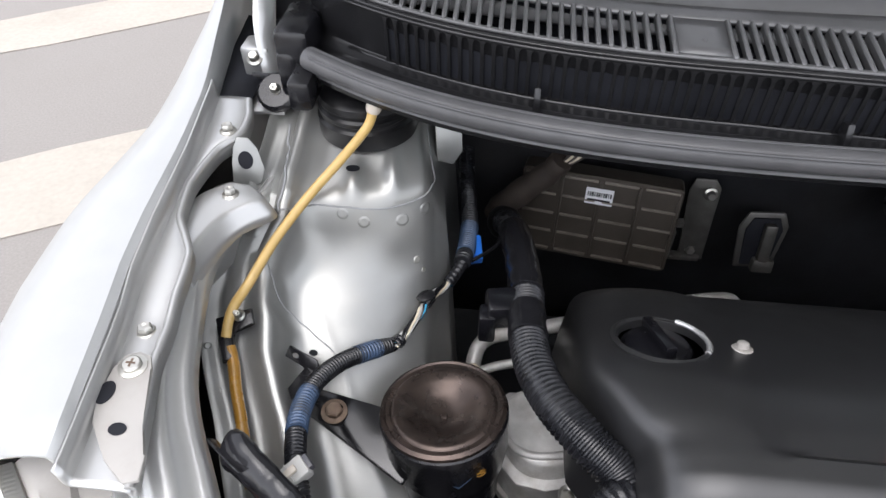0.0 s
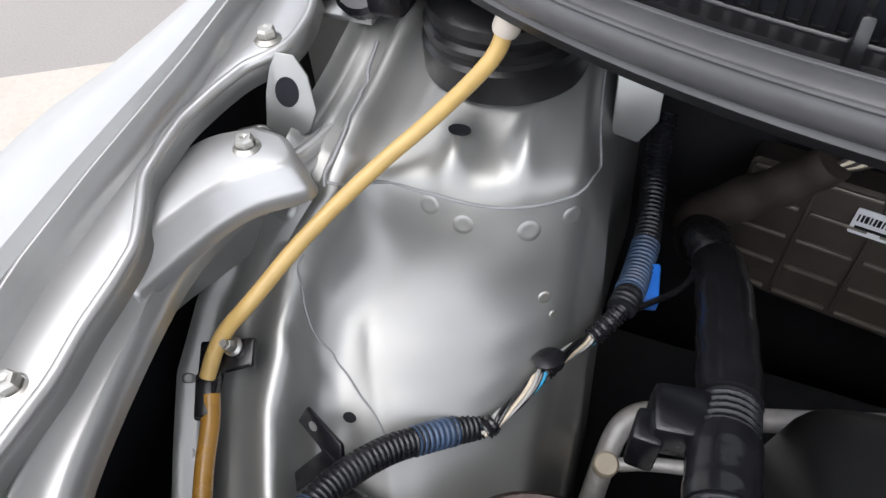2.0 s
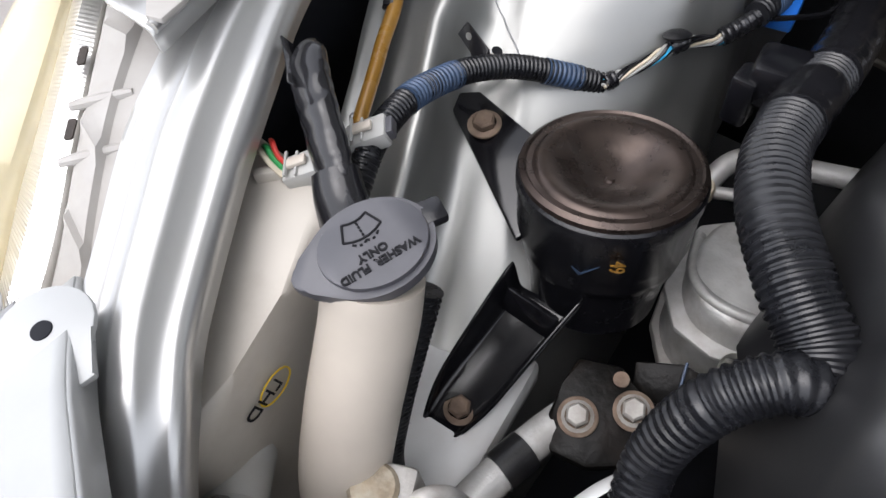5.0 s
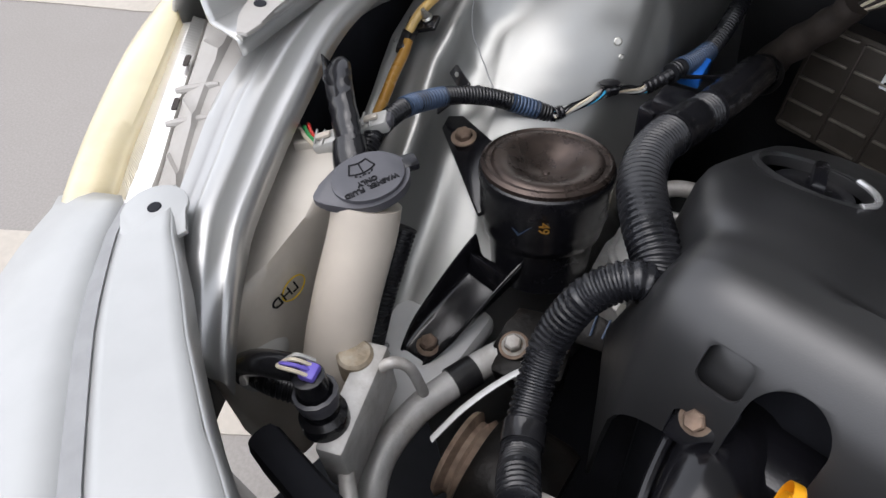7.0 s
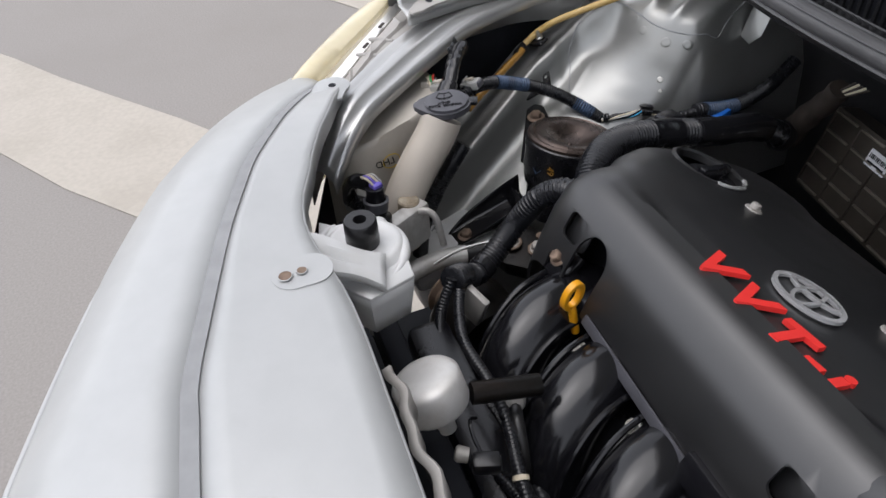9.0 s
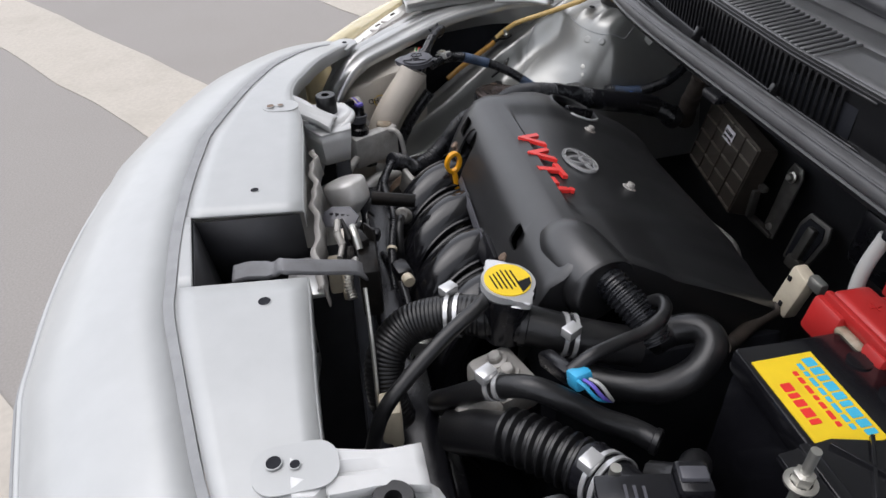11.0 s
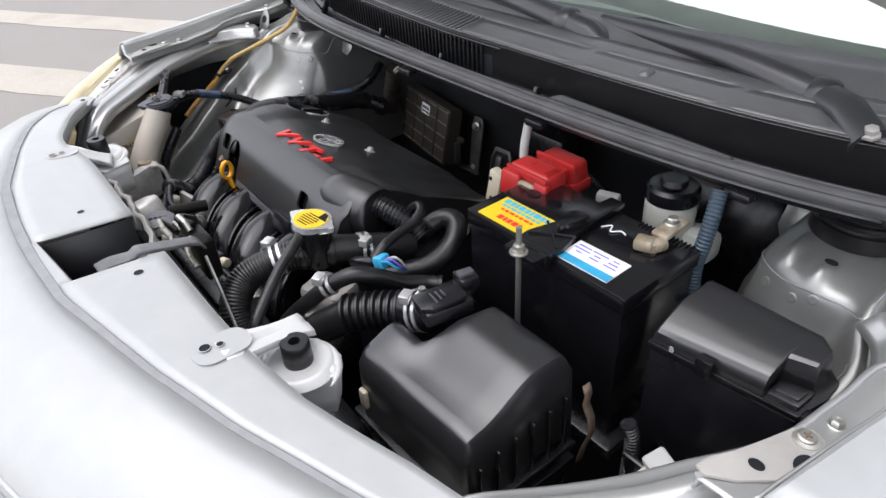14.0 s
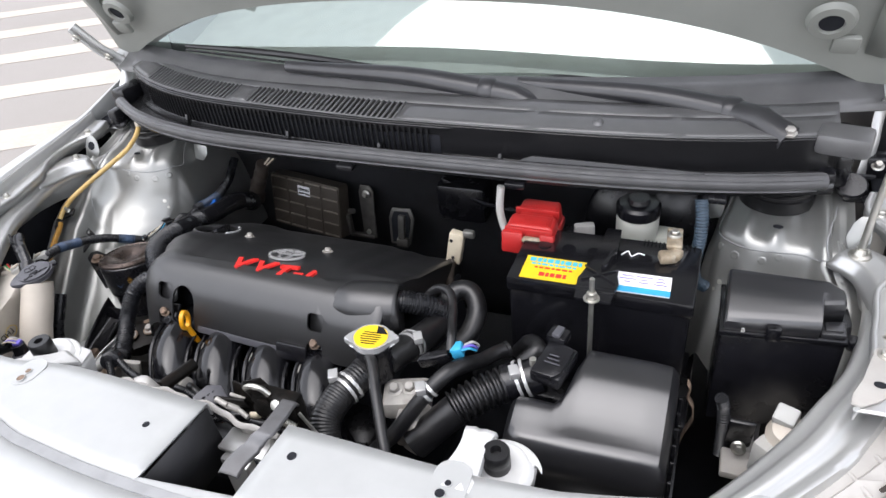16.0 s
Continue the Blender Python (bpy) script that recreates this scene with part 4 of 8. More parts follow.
# rubber seal with its lower lip
SY, SZ = 0.010, 0.012
t = sweep([Vector((x, seal_y(x) + 0.004 + SY, seal_z(x) + 0.001 + SZ)) for x in [-0.628 + 1.256 * i / 80 for i in range(81)]], 0.0105, 14)
sheet([[(x, seal_y(x) + SY, seal_z(x) + SZ - 0.006), (x, seal_y(x) + SY - 0.002, seal_z(x) + SZ - 0.011), (x, seal_y(x) + SY + 0.003, seal_z(x) + SZ - 0.014), (x, seal_y(x) + SY + 0.014, seal_z(x) + SZ - 0.012)] for x in [-0.62 + 1.24 * i / 60 for i in range(61)]], t)
hs = part("hood_seal", t, M_SEAL, car, "thick rubber hood seal along the cowl edge", thick=0.0015)
for dy, dz, r in ((0.009, 0.0100, 0.0016), (-0.005, 0.0085, 0.0014)):
    part("seal_ridge", sweep([Vector((x, seal_y(x) + SY + dy, seal_z(x) + SZ + dz)) for x in [-0.624 + 1.248 * i / 80 for i in range(81)]], r, 8), M_SEAL, hs)
for x, y, z in ((0.333, 0.491, 0.888), (-0.293, 0.505, 0.886)):
    t = rbox((x, y, z + 0.006), (0.018, 0.024, 0.016), 0.006, seg=3, taper=0.25)
    part("cowl_clip", t, M_COWL, car)
# under-cowl clips
for x in (0.231, 0.50, -0.05):
    t = rbox((x, seal_y(x) + 0.008, seal_z(x) - 0.008), (0.03, 0.016, 0.010), 0.003)
    part("seal_clip", t, M_BLACK, car)
for s in (-1, 1):
    ce = part("cowl_end", rbox((s * 0.648, 0.575, 0.848), (0.035, 0.07, 0.045), 0.008), M_BLACK, car)
    part("seal_stop", rbox((s * 0.632, 0.515, 0.830), (0.022, 0.04, 0.03), 0.005), M_BLACK, ce)
    part("boss", lathe([(0.020, 0), (0.020, 0.006), (0.017, 0.009), (0, 0.010)], (s * 0.673, 0.549, 0.799), (0, -0.6, 0.8), 20), M_BLACK, ce)
    part("boss_arm", rbox((s * 0.655, 0.555, 0.825), (0.022, 0.035, 0.05), 0.008), M_BLACK, ce)
    if s < 0:
        hexbolt((s * 0.673, 0.545, 0.806), (0, -0.6, 0.8), parent=car, r=0.0045, washer=1.3)

for s in (1,):
    t = rbox((s * 0.645, 0.520, 0.882), (0.065, 0.05, 0.030), 0.008, rz=-s * 12)
    part("cowl_corner", t, M_COWL, car)


def glass_y(x):
    return seal_y(0) + 0.126 + 0.10 * (abs(x) / 0.70) ** 2.2


def glass_rows(v0, v1, n, m, lift=0.0, w=0.70):
    rows = []
    for i in range(n + 1):
        x = -w + 2 * w * i / n
        row = []
        for k in range(m + 1):
            v = v0 + (v1 - v0) * k / m
            row.append((x * (1 - 0.16 * v), glass_y(x) + 0.85 * v, 0.895 + lift + 0.50 * v - 0.05 * v * v))
        rows.append(row)
    return rows


M_GLASS = bpy.data.materials.new("windshield_glass")
M_GLASS.use_nodes = True
gn, gl = M_GLASS.node_tree.nodes, M_GLASS.node_tree.links
gn.remove(gn["Principled BSDF"])
gt, gg, gm = gn.new("ShaderNodeBsdfTransparent"), gn.new("ShaderNodeBsdfGlossy"), gn.new("ShaderNodeMixShader")
gt.inputs["Color"].default_value = (0.72, 0.80, 0.77, 1)
gg.inputs["Color"].default_value = (0.60, 0.68, 0.64, 1)
gg.inputs["Roughness"].default_value = 0.03
gm.inputs["Fac"].default_value = 0.46
gl.new(gt.outputs[0], gm.inputs[1])
gl.new(gg.outputs[0], gm.inputs[2])
gl.new(gm.outputs[0], gn["Material Output"].inputs["Surface"])
ws = part("windshield", sheet(glass_rows(0.0, 1.0, 28, 12)), M_GLASS, car, "pale reflecting windshield glass")
ws.visible_shadow = False
part("glass_band", sheet(glass_rows(-0.02, 0.052, 28, 3, 0.003)), M_COWL, car, "dark band along the foot of the glass", thick=0.002)
part("dashboard", sheet([[(x, glass_y(x) + 0.1 + d, 0.86 + h) for d, h in ((0, 0), (0.2, 0.06), (0.5, 0.08), (0.55, -0.2))] for x in (-0.65, -0.3, 0, 0.3, 0.65)]), M_GREYPL, car, thick=0.004)
# plain shell added behind the glass to keep bright sky from showing through
t = sheet([[(-0.78, 0.85, z), (-0.78, 2.0, z), (-0.70, 2.10, z), (0.70, 2.10, z), (0.78, 2.0, z), (0.78, 0.85, z)] for z in (0.40, 0.80, 1.10, 1.36)])
part("cabin_lining", t, M_CAPGREY, car, "added grey shell that blocks the sky behind the glass", thick=0.01)
for s in (-1, 1):
    rows = []
    for k in range(9):
        v = k / 8
        x, y, z = 0.70 * (1 - 0.16 * v), glass_y(0.70) + 0.85 * v, 0.895 + 0.50 * v - 0.05 * v * v
        rows.append([(s * (x - 0.005), y, z + 0.002), (s * (x + 0.02), y - 0.005, z + 0.01), (s * (x + 0.055), y + 0.02, z - 0.01), (s * (x + 0.085), y + 0.06, z - 0.06)])
    part("windshield_pillar", sheet(rows), M_PAINT, car, thick=0.003)
part("roof", sheet([[(x, 1.40 + 0.1 * (x / 0.6) ** 2 + d, 1.345 + h - 0.03 * (x / 0.6) ** 2) for d, h in ((0, 0), (0.1, 0.03), (0.8, 0.06))] for x in [-0.62 + 0.124 * i for i in range(11)]]), M_PAINT, car, thick=0.003)

# ---------------------------------------------------------------- wipers
M_WIPER = node_mat("satin_black_wiper_paint", (0.022, 0.022, 0.025), 0.33, 0, 0.15, 30, 0.05, 500, spec=0.7)


def wiper(pivot, joint, tip, blade0, blade1):
    w = thing("windshield_wiper", pivot, "black windshield wiper with a bowed arm lying on the glass", "wiper", "wipers")
    p, j, q = Vector(pivot), Vector(joint), Vector(tip)
    t = sweep([p, p.lerp(j, 0.5) + Vector((0, 0, 0.008)), j], lambda u, i: 0.0185 - 0.001 * u, 14, flat=0.8)
    part("arm_head", t, M_WIPER, w)
    t = sweep(spline([j, j.lerp(q, 0.35) + Vector((0, 0, 0.008)), j.lerp(q, 0.7) + Vector((0, 0, 0.004)), q], 6), lambda u, i: 0.0185 - 0.009 * u, 14, flat=0.75)
    part("arm", t, M_WIPER, w)
    d = (q - j).normalized()
    part("hinge_cap", sweep([j - d * 0.012, j - d * 0.008, j + d * 0.010, j + d * 0.014], lambda u, i: 0.0205 if 0.1 < u < 0.9 else 0.017, 14, flat=0.8), M_WIPER, w)
    a, b = Vector(blade0), Vector(blade1)
    t = sweep([a.lerp(b, k / 10) + Vector((0, 0, 0.006 * math.sin(math.pi * k / 10))) for k in range(11)], lambda u, i: 0.0035 + 0.003 * math.sin(math.pi * u), 8)
    part("blade", t, M_RUBBER, w)
    t = sweep([a.lerp(b, k / 10) - Vector((0, 0.004, 0.006)) for k in range(11)], 0.0022, 6)
    part("blade_rubber", t, M_BLACK, w)
    t = lathe([(0, 0), (0.009, 0), (0.009, 0.003), (0.0065, 0.004), (0.0065, 0.009), (0.005, 0.010), (0, 0.010)], p + Vector((0, -0.002, 0.008)), (0, -0.3, 0.95), 6)
    part("pivot_nut", t, M_CASTDIRTY, w)
    return w


wiper((0.236, 0.548, 0.882), (0.146, 0.556, 0.909), (-0.235, 0.568, 0.928), (-0.485, 0.602, 0.945), (0.0, 0.588, 0.918))
wiper((0.578, 0.503, 0.887), (0.505, 0.556, 0.898), (0.19, 0.578, 0.915), (0.08, 0.592, 0.916), (0.42, 0.594, 0.910))

# ---------------------------------------------------------------- raised hood
HY, HZ, PHI = 0.645, 0.915, radians(62)


def hood_pt(x, y, h=0.0):
    d = HY - y
    return (x, HY - d * math.cos(PHI) + h * math.sin(PHI), HZ + d * math.sin(PHI) - h * math.cos(PHI) * -1)


def hood_rows(h, edge):
    rows = []
    for i in range(33):
        x = -0.705 + 1.41 * i / 32
        a = abs(x) / 0.705
        yr = 0.540 + 0.150 * a ** 3 + edge
        yf = -0.150 + 0.16 * a ** 2.4 - edge
        row = []
        for k in range(15):
            v = k / 14
            y = yr + (yf - yr) * v
            crown = 0.030 * (1 - a * a) + 0.05 * math.sin(math.pi * min(1, v * 0.9)) - 0.055 * v * v
            row.append(hood_pt(x * (1 - edge / 0.705), y, h + crown))
        rows.append(row)
    return rows


hood = part("hood", sheet(hood_rows(0.020, 0.0)), M_PAINT, car, "raised silver hood seen from below", thick=0.002)
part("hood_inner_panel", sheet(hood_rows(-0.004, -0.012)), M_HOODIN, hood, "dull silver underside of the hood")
for s in (-1, 1):
    t = sheet([[hood_pt(s * (0.70 - 0.02 * j), 0.60 - 0.06 * i, 0.010 - 0.008 * j * (2 - j)) for j in range(3)] for i in range(12)])
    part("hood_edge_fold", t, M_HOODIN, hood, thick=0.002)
    o = Vector(hood_pt(s * 0.605, 0.525, 0.0))
    nrm = (0, -math.sin(PHI), -math.cos(PHI))
    t = lathe([(0.030, -0.004), (0.026, 0.004), (0.016, 0.005), (0.014, -0.002), (0.014, -0.004)], o + Vector(nrm) * 0.012, nrm, 24)
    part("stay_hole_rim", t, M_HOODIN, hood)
    t = lathe([(0.0145, 0.0), (0, 0.001)], o + Vector(nrm) * 0.013, nrm, 20)
    part("stay_hole", t, M_DARK, hood)
    t = rbox(Vector(hood_pt(s * 0.63, 0.567, 0.0)) + Vector(nrm) * 0.008, (0.034, 0.030, 0.010), 0.005, rx=-60)
    part("pressing", t, M_HOODIN, hood)
    # hinge arm with its bolts
    t = sweep(spline([(s * 0.688, 0.585, 0.80), (s * 0.694, 0.60, 0.84), (s * 0.700, 0.632, 0.885), (s * 0.722, 0.60, 0.935), (s * 0.742, 0.575, 0.985)], 6), 0.012, 8, flat=0.35)
    hg = part("hinge_arm", t, M_RAIL, car)
    for q in ((s * 0.708, 0.608, 0.915), (s * 0.735, 0.572, 0.965)):
        hexbolt(q, (0, -0.8, -0.5), parent=car, r=0.006)
# prop rod in its grommet
t = hose([(0.678, 0.420, 0.776), (0.680, 0.424, 0.84), (0.684, 0.430, 0.95), (0.67, 0.46, 1.12), (0.62, 0.52, 1.20)], 0.0045, 10)
solo("hood_prop_rod", t, M_STEEL, (0.678, 0.420, 0.776), "thin steel prop rod holding the hood up", "prop rod")
t = lathe([(0.014, 0), (0.013, 0.003), (0.009, 0.005), (0.006, 0.012), (0, 0.012)], (0.678, 0.420, 0.773), n=24)
part("rod_grommet", t, M_STEEL, car)

# front wheels under the fenders
for s in (-1, 1):
    t = lathe([(0.19, -0.085), (0.26, -0.085), (0.285, -0.06), (0.29, -0.03), (0.29, 0.03), (0.285, 0.06), (0.26, 0.085), (0.19, 0.085), (0.19, -0.085)], (s * 0.735, 0.42, 0.290), (1, 0, 0), 48)
    wh = part("wheel", t, M_RUBBER, car, "black front tyre on a steel rim")
    t = lathe([(0.19, -0.07), (0.185, 0.05), (0.12, 0.06), (0.05, 0.055), (0, 0.055)], (s * 0.735, 0.42, 0.290), (s, 0, 0), 40)
    part("rim", t, M_STEEL, wh)

# ---------------------------------------------------------------- engine
engine = thing("engine", (-0.1, 0.30, 0.31), "four-cylinder engine under a charcoal plastic cover", "engine")
CP = ((0.158, 0.662), (0.163, 0.678), (0.172, 0.698), (0.186, 0.724), (0.200, 0.740), (0.214, 0.7455), (0.232, 0.745), (0.262, 0.7405), (0.300, 0.731), (0.345, 0.712), (0.395, 0.688), (0.440, 0.664), (0.462, 0.648), (0.470, 0.632), (0.472, 0.590))


def cover_z(x, y):
    z = lerp(CP, y)
    z -= 0.020 * max(0, (-0.285 - x) / 0.055) ** 2
    z -= 0.016 * max(0, min(1, (y - 0.265) / 0.05)) * max(0, min(1, (x + 0.02) / 0.06))
    z -= 0.0060 * max(0, min(1, (y - 0.232) / 0.006)) * max(0, min(1, (x + 0.262) / 0.02)) * max(0, min(1, (0.02 - x) / 0.02))
    return z


def engine_cover():
    xs = [-0.341, -0.340, -0.338, -0.334, -0.328] + [-0.320 + 0.0125 * i for i in range(34)] + [0.100, 0.105, 0.106]
    ys = [0.158, 0.160, 0.163, 0.167, 0.172, 0.179, 0.186, 0.193, 0.200, 0.207, 0.214, 0.2185, 0.223, 0.2275, 0.232, 0.238, 0.244, 0.2485, 0.252, 0.2545, 0.257] + [0.262 + 0.0125 * i for i in range(16)] + [0.462, 0.468, 0.472]
    rows = []
    for x in xs:
        row = []
        for y in ys:
            z = cover_z(x, y)
            shift = -0.006 * max(0, (x + 0.338) / 0.444) if y < 0.19 else 0
            drop = 0.0
            if x >= 0.1055:
                drop = 0.055
            elif x >= 0.104:
                drop = 0.004
            elif x < -0.327:
                drop = lerp(((-0.341, 0.105), (-0.340, 0.055), (-0.338, 0.014), (-0.334, 0.005), (-0.328, 0.001)), x)
            # the pulley end widens towards the back
            pull = lerp(((0.158, 0.022), (0.20, 0.012), (0.245, 0.009), (0.262, -0.004), (0.28, -0.013), (0.31, -0.025), (0.33, -0.029), (0.45, -0.029), (0.472, -0.025)), y)
            xe = x + pull * max(0, min(1, (-0.20 - x) / 0.13)) ** 1.5
            if x < -0.3395:
                xe -= (1.0 if x < -0.3405 else 0.5) * lerp(((0.158, 0.004), (0.19, 0.016), (0.22, 0.030), (0.26, 0.028), (0.30, 0.010), (0.47, 0.006)), y)
            row.append((xe, y + shift, z - drop))
        rows.append(row)
    ob = part("engine_cover", sheet(rows), M_COVER, engine, "charcoal plastic engine cover", thick=0.003)
    cuts = []
    for x, y in ((-0.2695, 0.190), (0.006, 0.188)):
        cuts.append(prism(rrect(0.026, 0.026, 0.007), 0.05, axes((x, y, 0.715), (1, 0, 0), (0, 0.47, 0.88)), 0))
    arch = [(-0.021, -0.050), (0.021, -0.050)] + [(0.021 * math.cos(radians(a)), 0.026 * math.sin(radians(a))) for a in range(0, 181, 12)]
    cuts.append(prism(arch, 0.05, axes((-0.2325, 0.188, 0.704), (1, 0, 0), (0, 0.42, 0.9)), 0))
    for x in (-0.2695, 0.006):
        cuts.insert(0, prism(rrect(0.026, 0.050, 0.006), 0.05, axes((x, 0.166, 0.665), (1, 0, 0), (0, 0.42, 0.9)), 0))
    cuts.append(prism(oval(0.036, 0.034, 28), 0.06, pose(-0.302, 0.352, 0.675)))
    for c in cuts[:5]:
        bmesh.ops.translate(c, verts=c.verts, vec=(0, 0.02, -0.02))
    return cut(ob, cuts)


ecov = engine_cover()
t = sweep(spline([(0.012, 0.214, 0.708), (0.030, 0.217, 0.715), (0.050, 0.220, 0.7180), (0.075, 0.2245, 0.7165), (0.098, 0.230, 0.7140), (0.106, 0.232, 0.7130), (0.111, 0.233, 0.7125), (0.1125, 0.2335, 0.7125)], 5),
          lambda u, i: lerp(((0, 0.020), (0.14, 0.029), (0.28, 0.035), (0.45, 0.0375), (0.72, 0.0375), (0.85, 0.036), (0.95, 0.032), (1, 0.022)), u), 36)
part("breather_shroud", t, M_COVER, engine, "swollen charcoal shroud over the breather hose", angle=70)
# liners seen through the cover's openings
t = sheet([[(x, 0.215, 0.60), (x, 0.205, 0.66), (x, 0.235, 0.715)] for x in (-0.32, -0.2, -0.05, 0.08)])
part("cylinder_head", t, M_DARK, engine, thick=0.003)
for x in (-0.2695, 0.006):
    t = prism(rrect(0.032, 0.033, 0.006), 0.002, axes((x, 0.188, 0.7045), (1, 0, 0), (0, 0.47, 0.88)), 0.0008)
    part("window_floor", t, M_COVER, engine)
# oil filler cap in its well
t = lathe([(0.030, 0), (0.030, 0.014), (0.026, 0.018), (0.014, 0.019), (0, 0.019)], (-0.302, 0.352, 0.678), (0, 0.35, 0.94), 32)
oc = part("oil_filler_cap", t, M_BLACK, engine, "black oil filler cap with a bar grip")
t = rbox((-0.302, 0.359, 0.700), (0.010, 0.052, 0.014), 0.003, rx=-20, rz=15)
part("grip", t, M_BLACK, oc)
t = lathe([(0.040, -0.003), (0.042, 0.001), (0.0385, 0.003), (0.036, 0.001), (0.0355, -0.006)], (-0.302, 0.352, 0.7055), (0, 0.42, 0.9), 40)
part("well_rim", t, M_COVER, ecov)
t = hose([(-0.302 + 0.038 * math.cos(radians(a)), 0.352 + 0.036 * math.sin(radians(a)), 0.7075 - 0.44 * 0.036 * math.sin(radians(a))) for a in range(-30, 75, 15)], 0.0025, 8)
part("well_arc", t, M_CHROME, ecov)
for x, y in ((-0.235, 0.352), (-0.068, 0.338)):
    z = cover_z(x, y)
    t = lathe([(0.009, -0.001), (0.0085, 0.0012), (0.0050, 0.0018), (0.0046, 0.006), (0.003, 0.007), (0, 0.007)], (x, y, z), (0, 0.4, 0.9), 12)
    part("cover_nut", t, M_CASTDIRTY, engine, "worn bright cover nut")
# red letters
up = Vector((0, 0.985, -0.17))
for ch, x in (("V", -0.155), ("V", -0.117), ("T", -0.079), ("-", -0.053), ("i", -0.036)):
    y = 0.2345 + 0.003 * (x + 0.152) / 0.11
    m = axes((x, y, cover_z(x, y) + 0.0022), (1, 0.09, 0), up) @ Matrix.Diagonal((1.22, 1.0, 1, 1))
    tm = text_mesh(ch, 0.0395, 0.0022, m, shear=0.15, bold=0.0013)
    part("letter", tm, M_REDL, ecov, "raised red letter")


def ring(rx, ry, w, m, h=0.002, cx=0, cy=0, n=40):
    t = bmesh.new()
    vs = []
    for k in range(n):
        a = 2 * math.pi * k / n
        c, s_ = math.cos(a), math.sin(a)
        vs.append([t.verts.new((cx + (rx + d) * c, cy + (ry + d) * s_, z)) for d, z in ((0, 0), (0, h), (-w, h), (-w, 0))])
    for k in range(n):
        a, b = vs[k], vs[(k + 1) % n]
        for j in range(3):
            t.faces.new((a[j], a[j + 1], b[j + 1], b[j]))
    bmesh.ops.transform(t, matrix=m, verts=t.verts)
    return t


ex, ey = -0.108, 0.287
em = axes((ex, ey, cover_z(ex, ey) + 0.0018), (1, 0.09, 0), (0, 0.97, -0.24))
t = ring(0.031, 0.0205, 0.0042, em, 0.003)
join(t, ring(0.0105, 0.0185, 0.0034, em, 0.003))
join(t, ring(0.0235, 0.0080, 0.0032, em, 0.003, 0, 0.0095))
part("emblem", t, M_CHROME, ecov, "silver oval badge of three rings")

# intake manifold: four curved runners into a plenum, with raised rims and webs between
runner_lines = []
for x in (-0.232, -0.146, -0.058, 0.026):
    runner_lines.append(spline([(x - 0.022, 0.215, 0.630), (x - 0.016, 0.170, 0.640), (x - 0.006, 0.130, 0.637), (x + 0.012, 0.096, 0.614), (x + 0.032, 0.080, 0.575), (x + 0.050, 0.086, 0.53), (x + 0.055, 0.12, 0.47)], 8))
for line in runner_lines:
    r = part("intake_runner", sweep(line, 0.0310, 28), M_GLOSS, engine, "glossy black curved intake runner")
    for e in (-1, 1):
        rim = []
        for i, q in enumerate(line):
            tan = (line[min(i + 1, len(line) - 1)] - line[max(i - 1, 0)]).normalized()
            out = tan.cross(Vector((1, 0, 0))).normalized()
            if out.z < 0 and q.z > 0.58 or out.y > 0 and q.z <= 0.58:
                out = -out
            rim.append(q + Vector((0.0325 * e, 0, 0)) + out * (0.012 if e > 0 else 0.016))
        part("rim", sweep(rim, lambda u, i: 0.0030, 8), M_GLOSS, r)
for la, lb in zip(runner_lines, runner_lines[1:]):
    part("web", sheet([[p + Vector((0.026, 0.010, -0.014)), q + Vector((-0.026, 0.010, -0.014))] for p, q in zip(la, lb)]), M_BLACK, engine, thick=0.003)
t = rbox((-0.09, 0.17, 0.49), (0.36, 0.10, 0.10), 0.03)
part("plenum", t, M_BLACK, engine)
t = rbox((-0.09, 0.185, 0.648), (0.36, 0.04, 0.035), 0.008)
part("manifold_flange", t, M_BLACK, engine)
t = rbox((-0.03, 0.152, 0.668), (0.05, 0.008, 0.024), 0.002, rx=-25)
part("flange_tab", t, M_BLACK, engine)
for x, y, z in ((-0.2700, 0.166, 0.680), (0.005, 0.165, 0.682)):
    part("bolt_tab", rbox((x, y + 0.006, z - 0.010), (0.034, 0.008, 0.036), 0.004, rx=-45), M_BLACK, engine)
    hexbolt((x, y, z), (0, -0.7, 0.7), parent=engine, r=0.0062, mat=M_RUST)
t = rbox((-0.1, 0.33, 0.46), (0.44, 0.28, 0.32), 0.03)
part("engine_block", t, M_DARK, engine)
# dipstick
t = ring(0.0125, 0.017, 0.0055, axes((-0.217, 0.148, 0.688), (-0.27, 0.96, 0.0), (0.08, 0.02, 1)), 0.006)
rod((-0.216, 0.150, 0.673), (-0.212, 0.155, 0.640), 0.004, 10, t)
part("dipstick", t, M_YELLOW, engine, "orange-yellow dipstick loop", bevel=0.001)
# bright rail along the cover's lower front
t = rbox((-0.120, 0.1525, 0.668), (0.165, 0.0022, 0.010), 0.0008, rx=-25, rz=-2)
part("front_rail", t, M_CAPGREY, engine)
for la, lb in zip(runner_lines, runner_lines[1:]):
    c = (la[14] + lb[14]) * 0.5
    part("gap_bolt", lathe([(0, 0), (0.007, 0), (0.007, 0.004), (0.0045, 0.0045), (0.0045, 0.010), (0, 0.010)], c + Vector((0.004, 0.012, -0.004)), (0, -0.6, 0.8), 12), M_CASTDIRTY, engine)
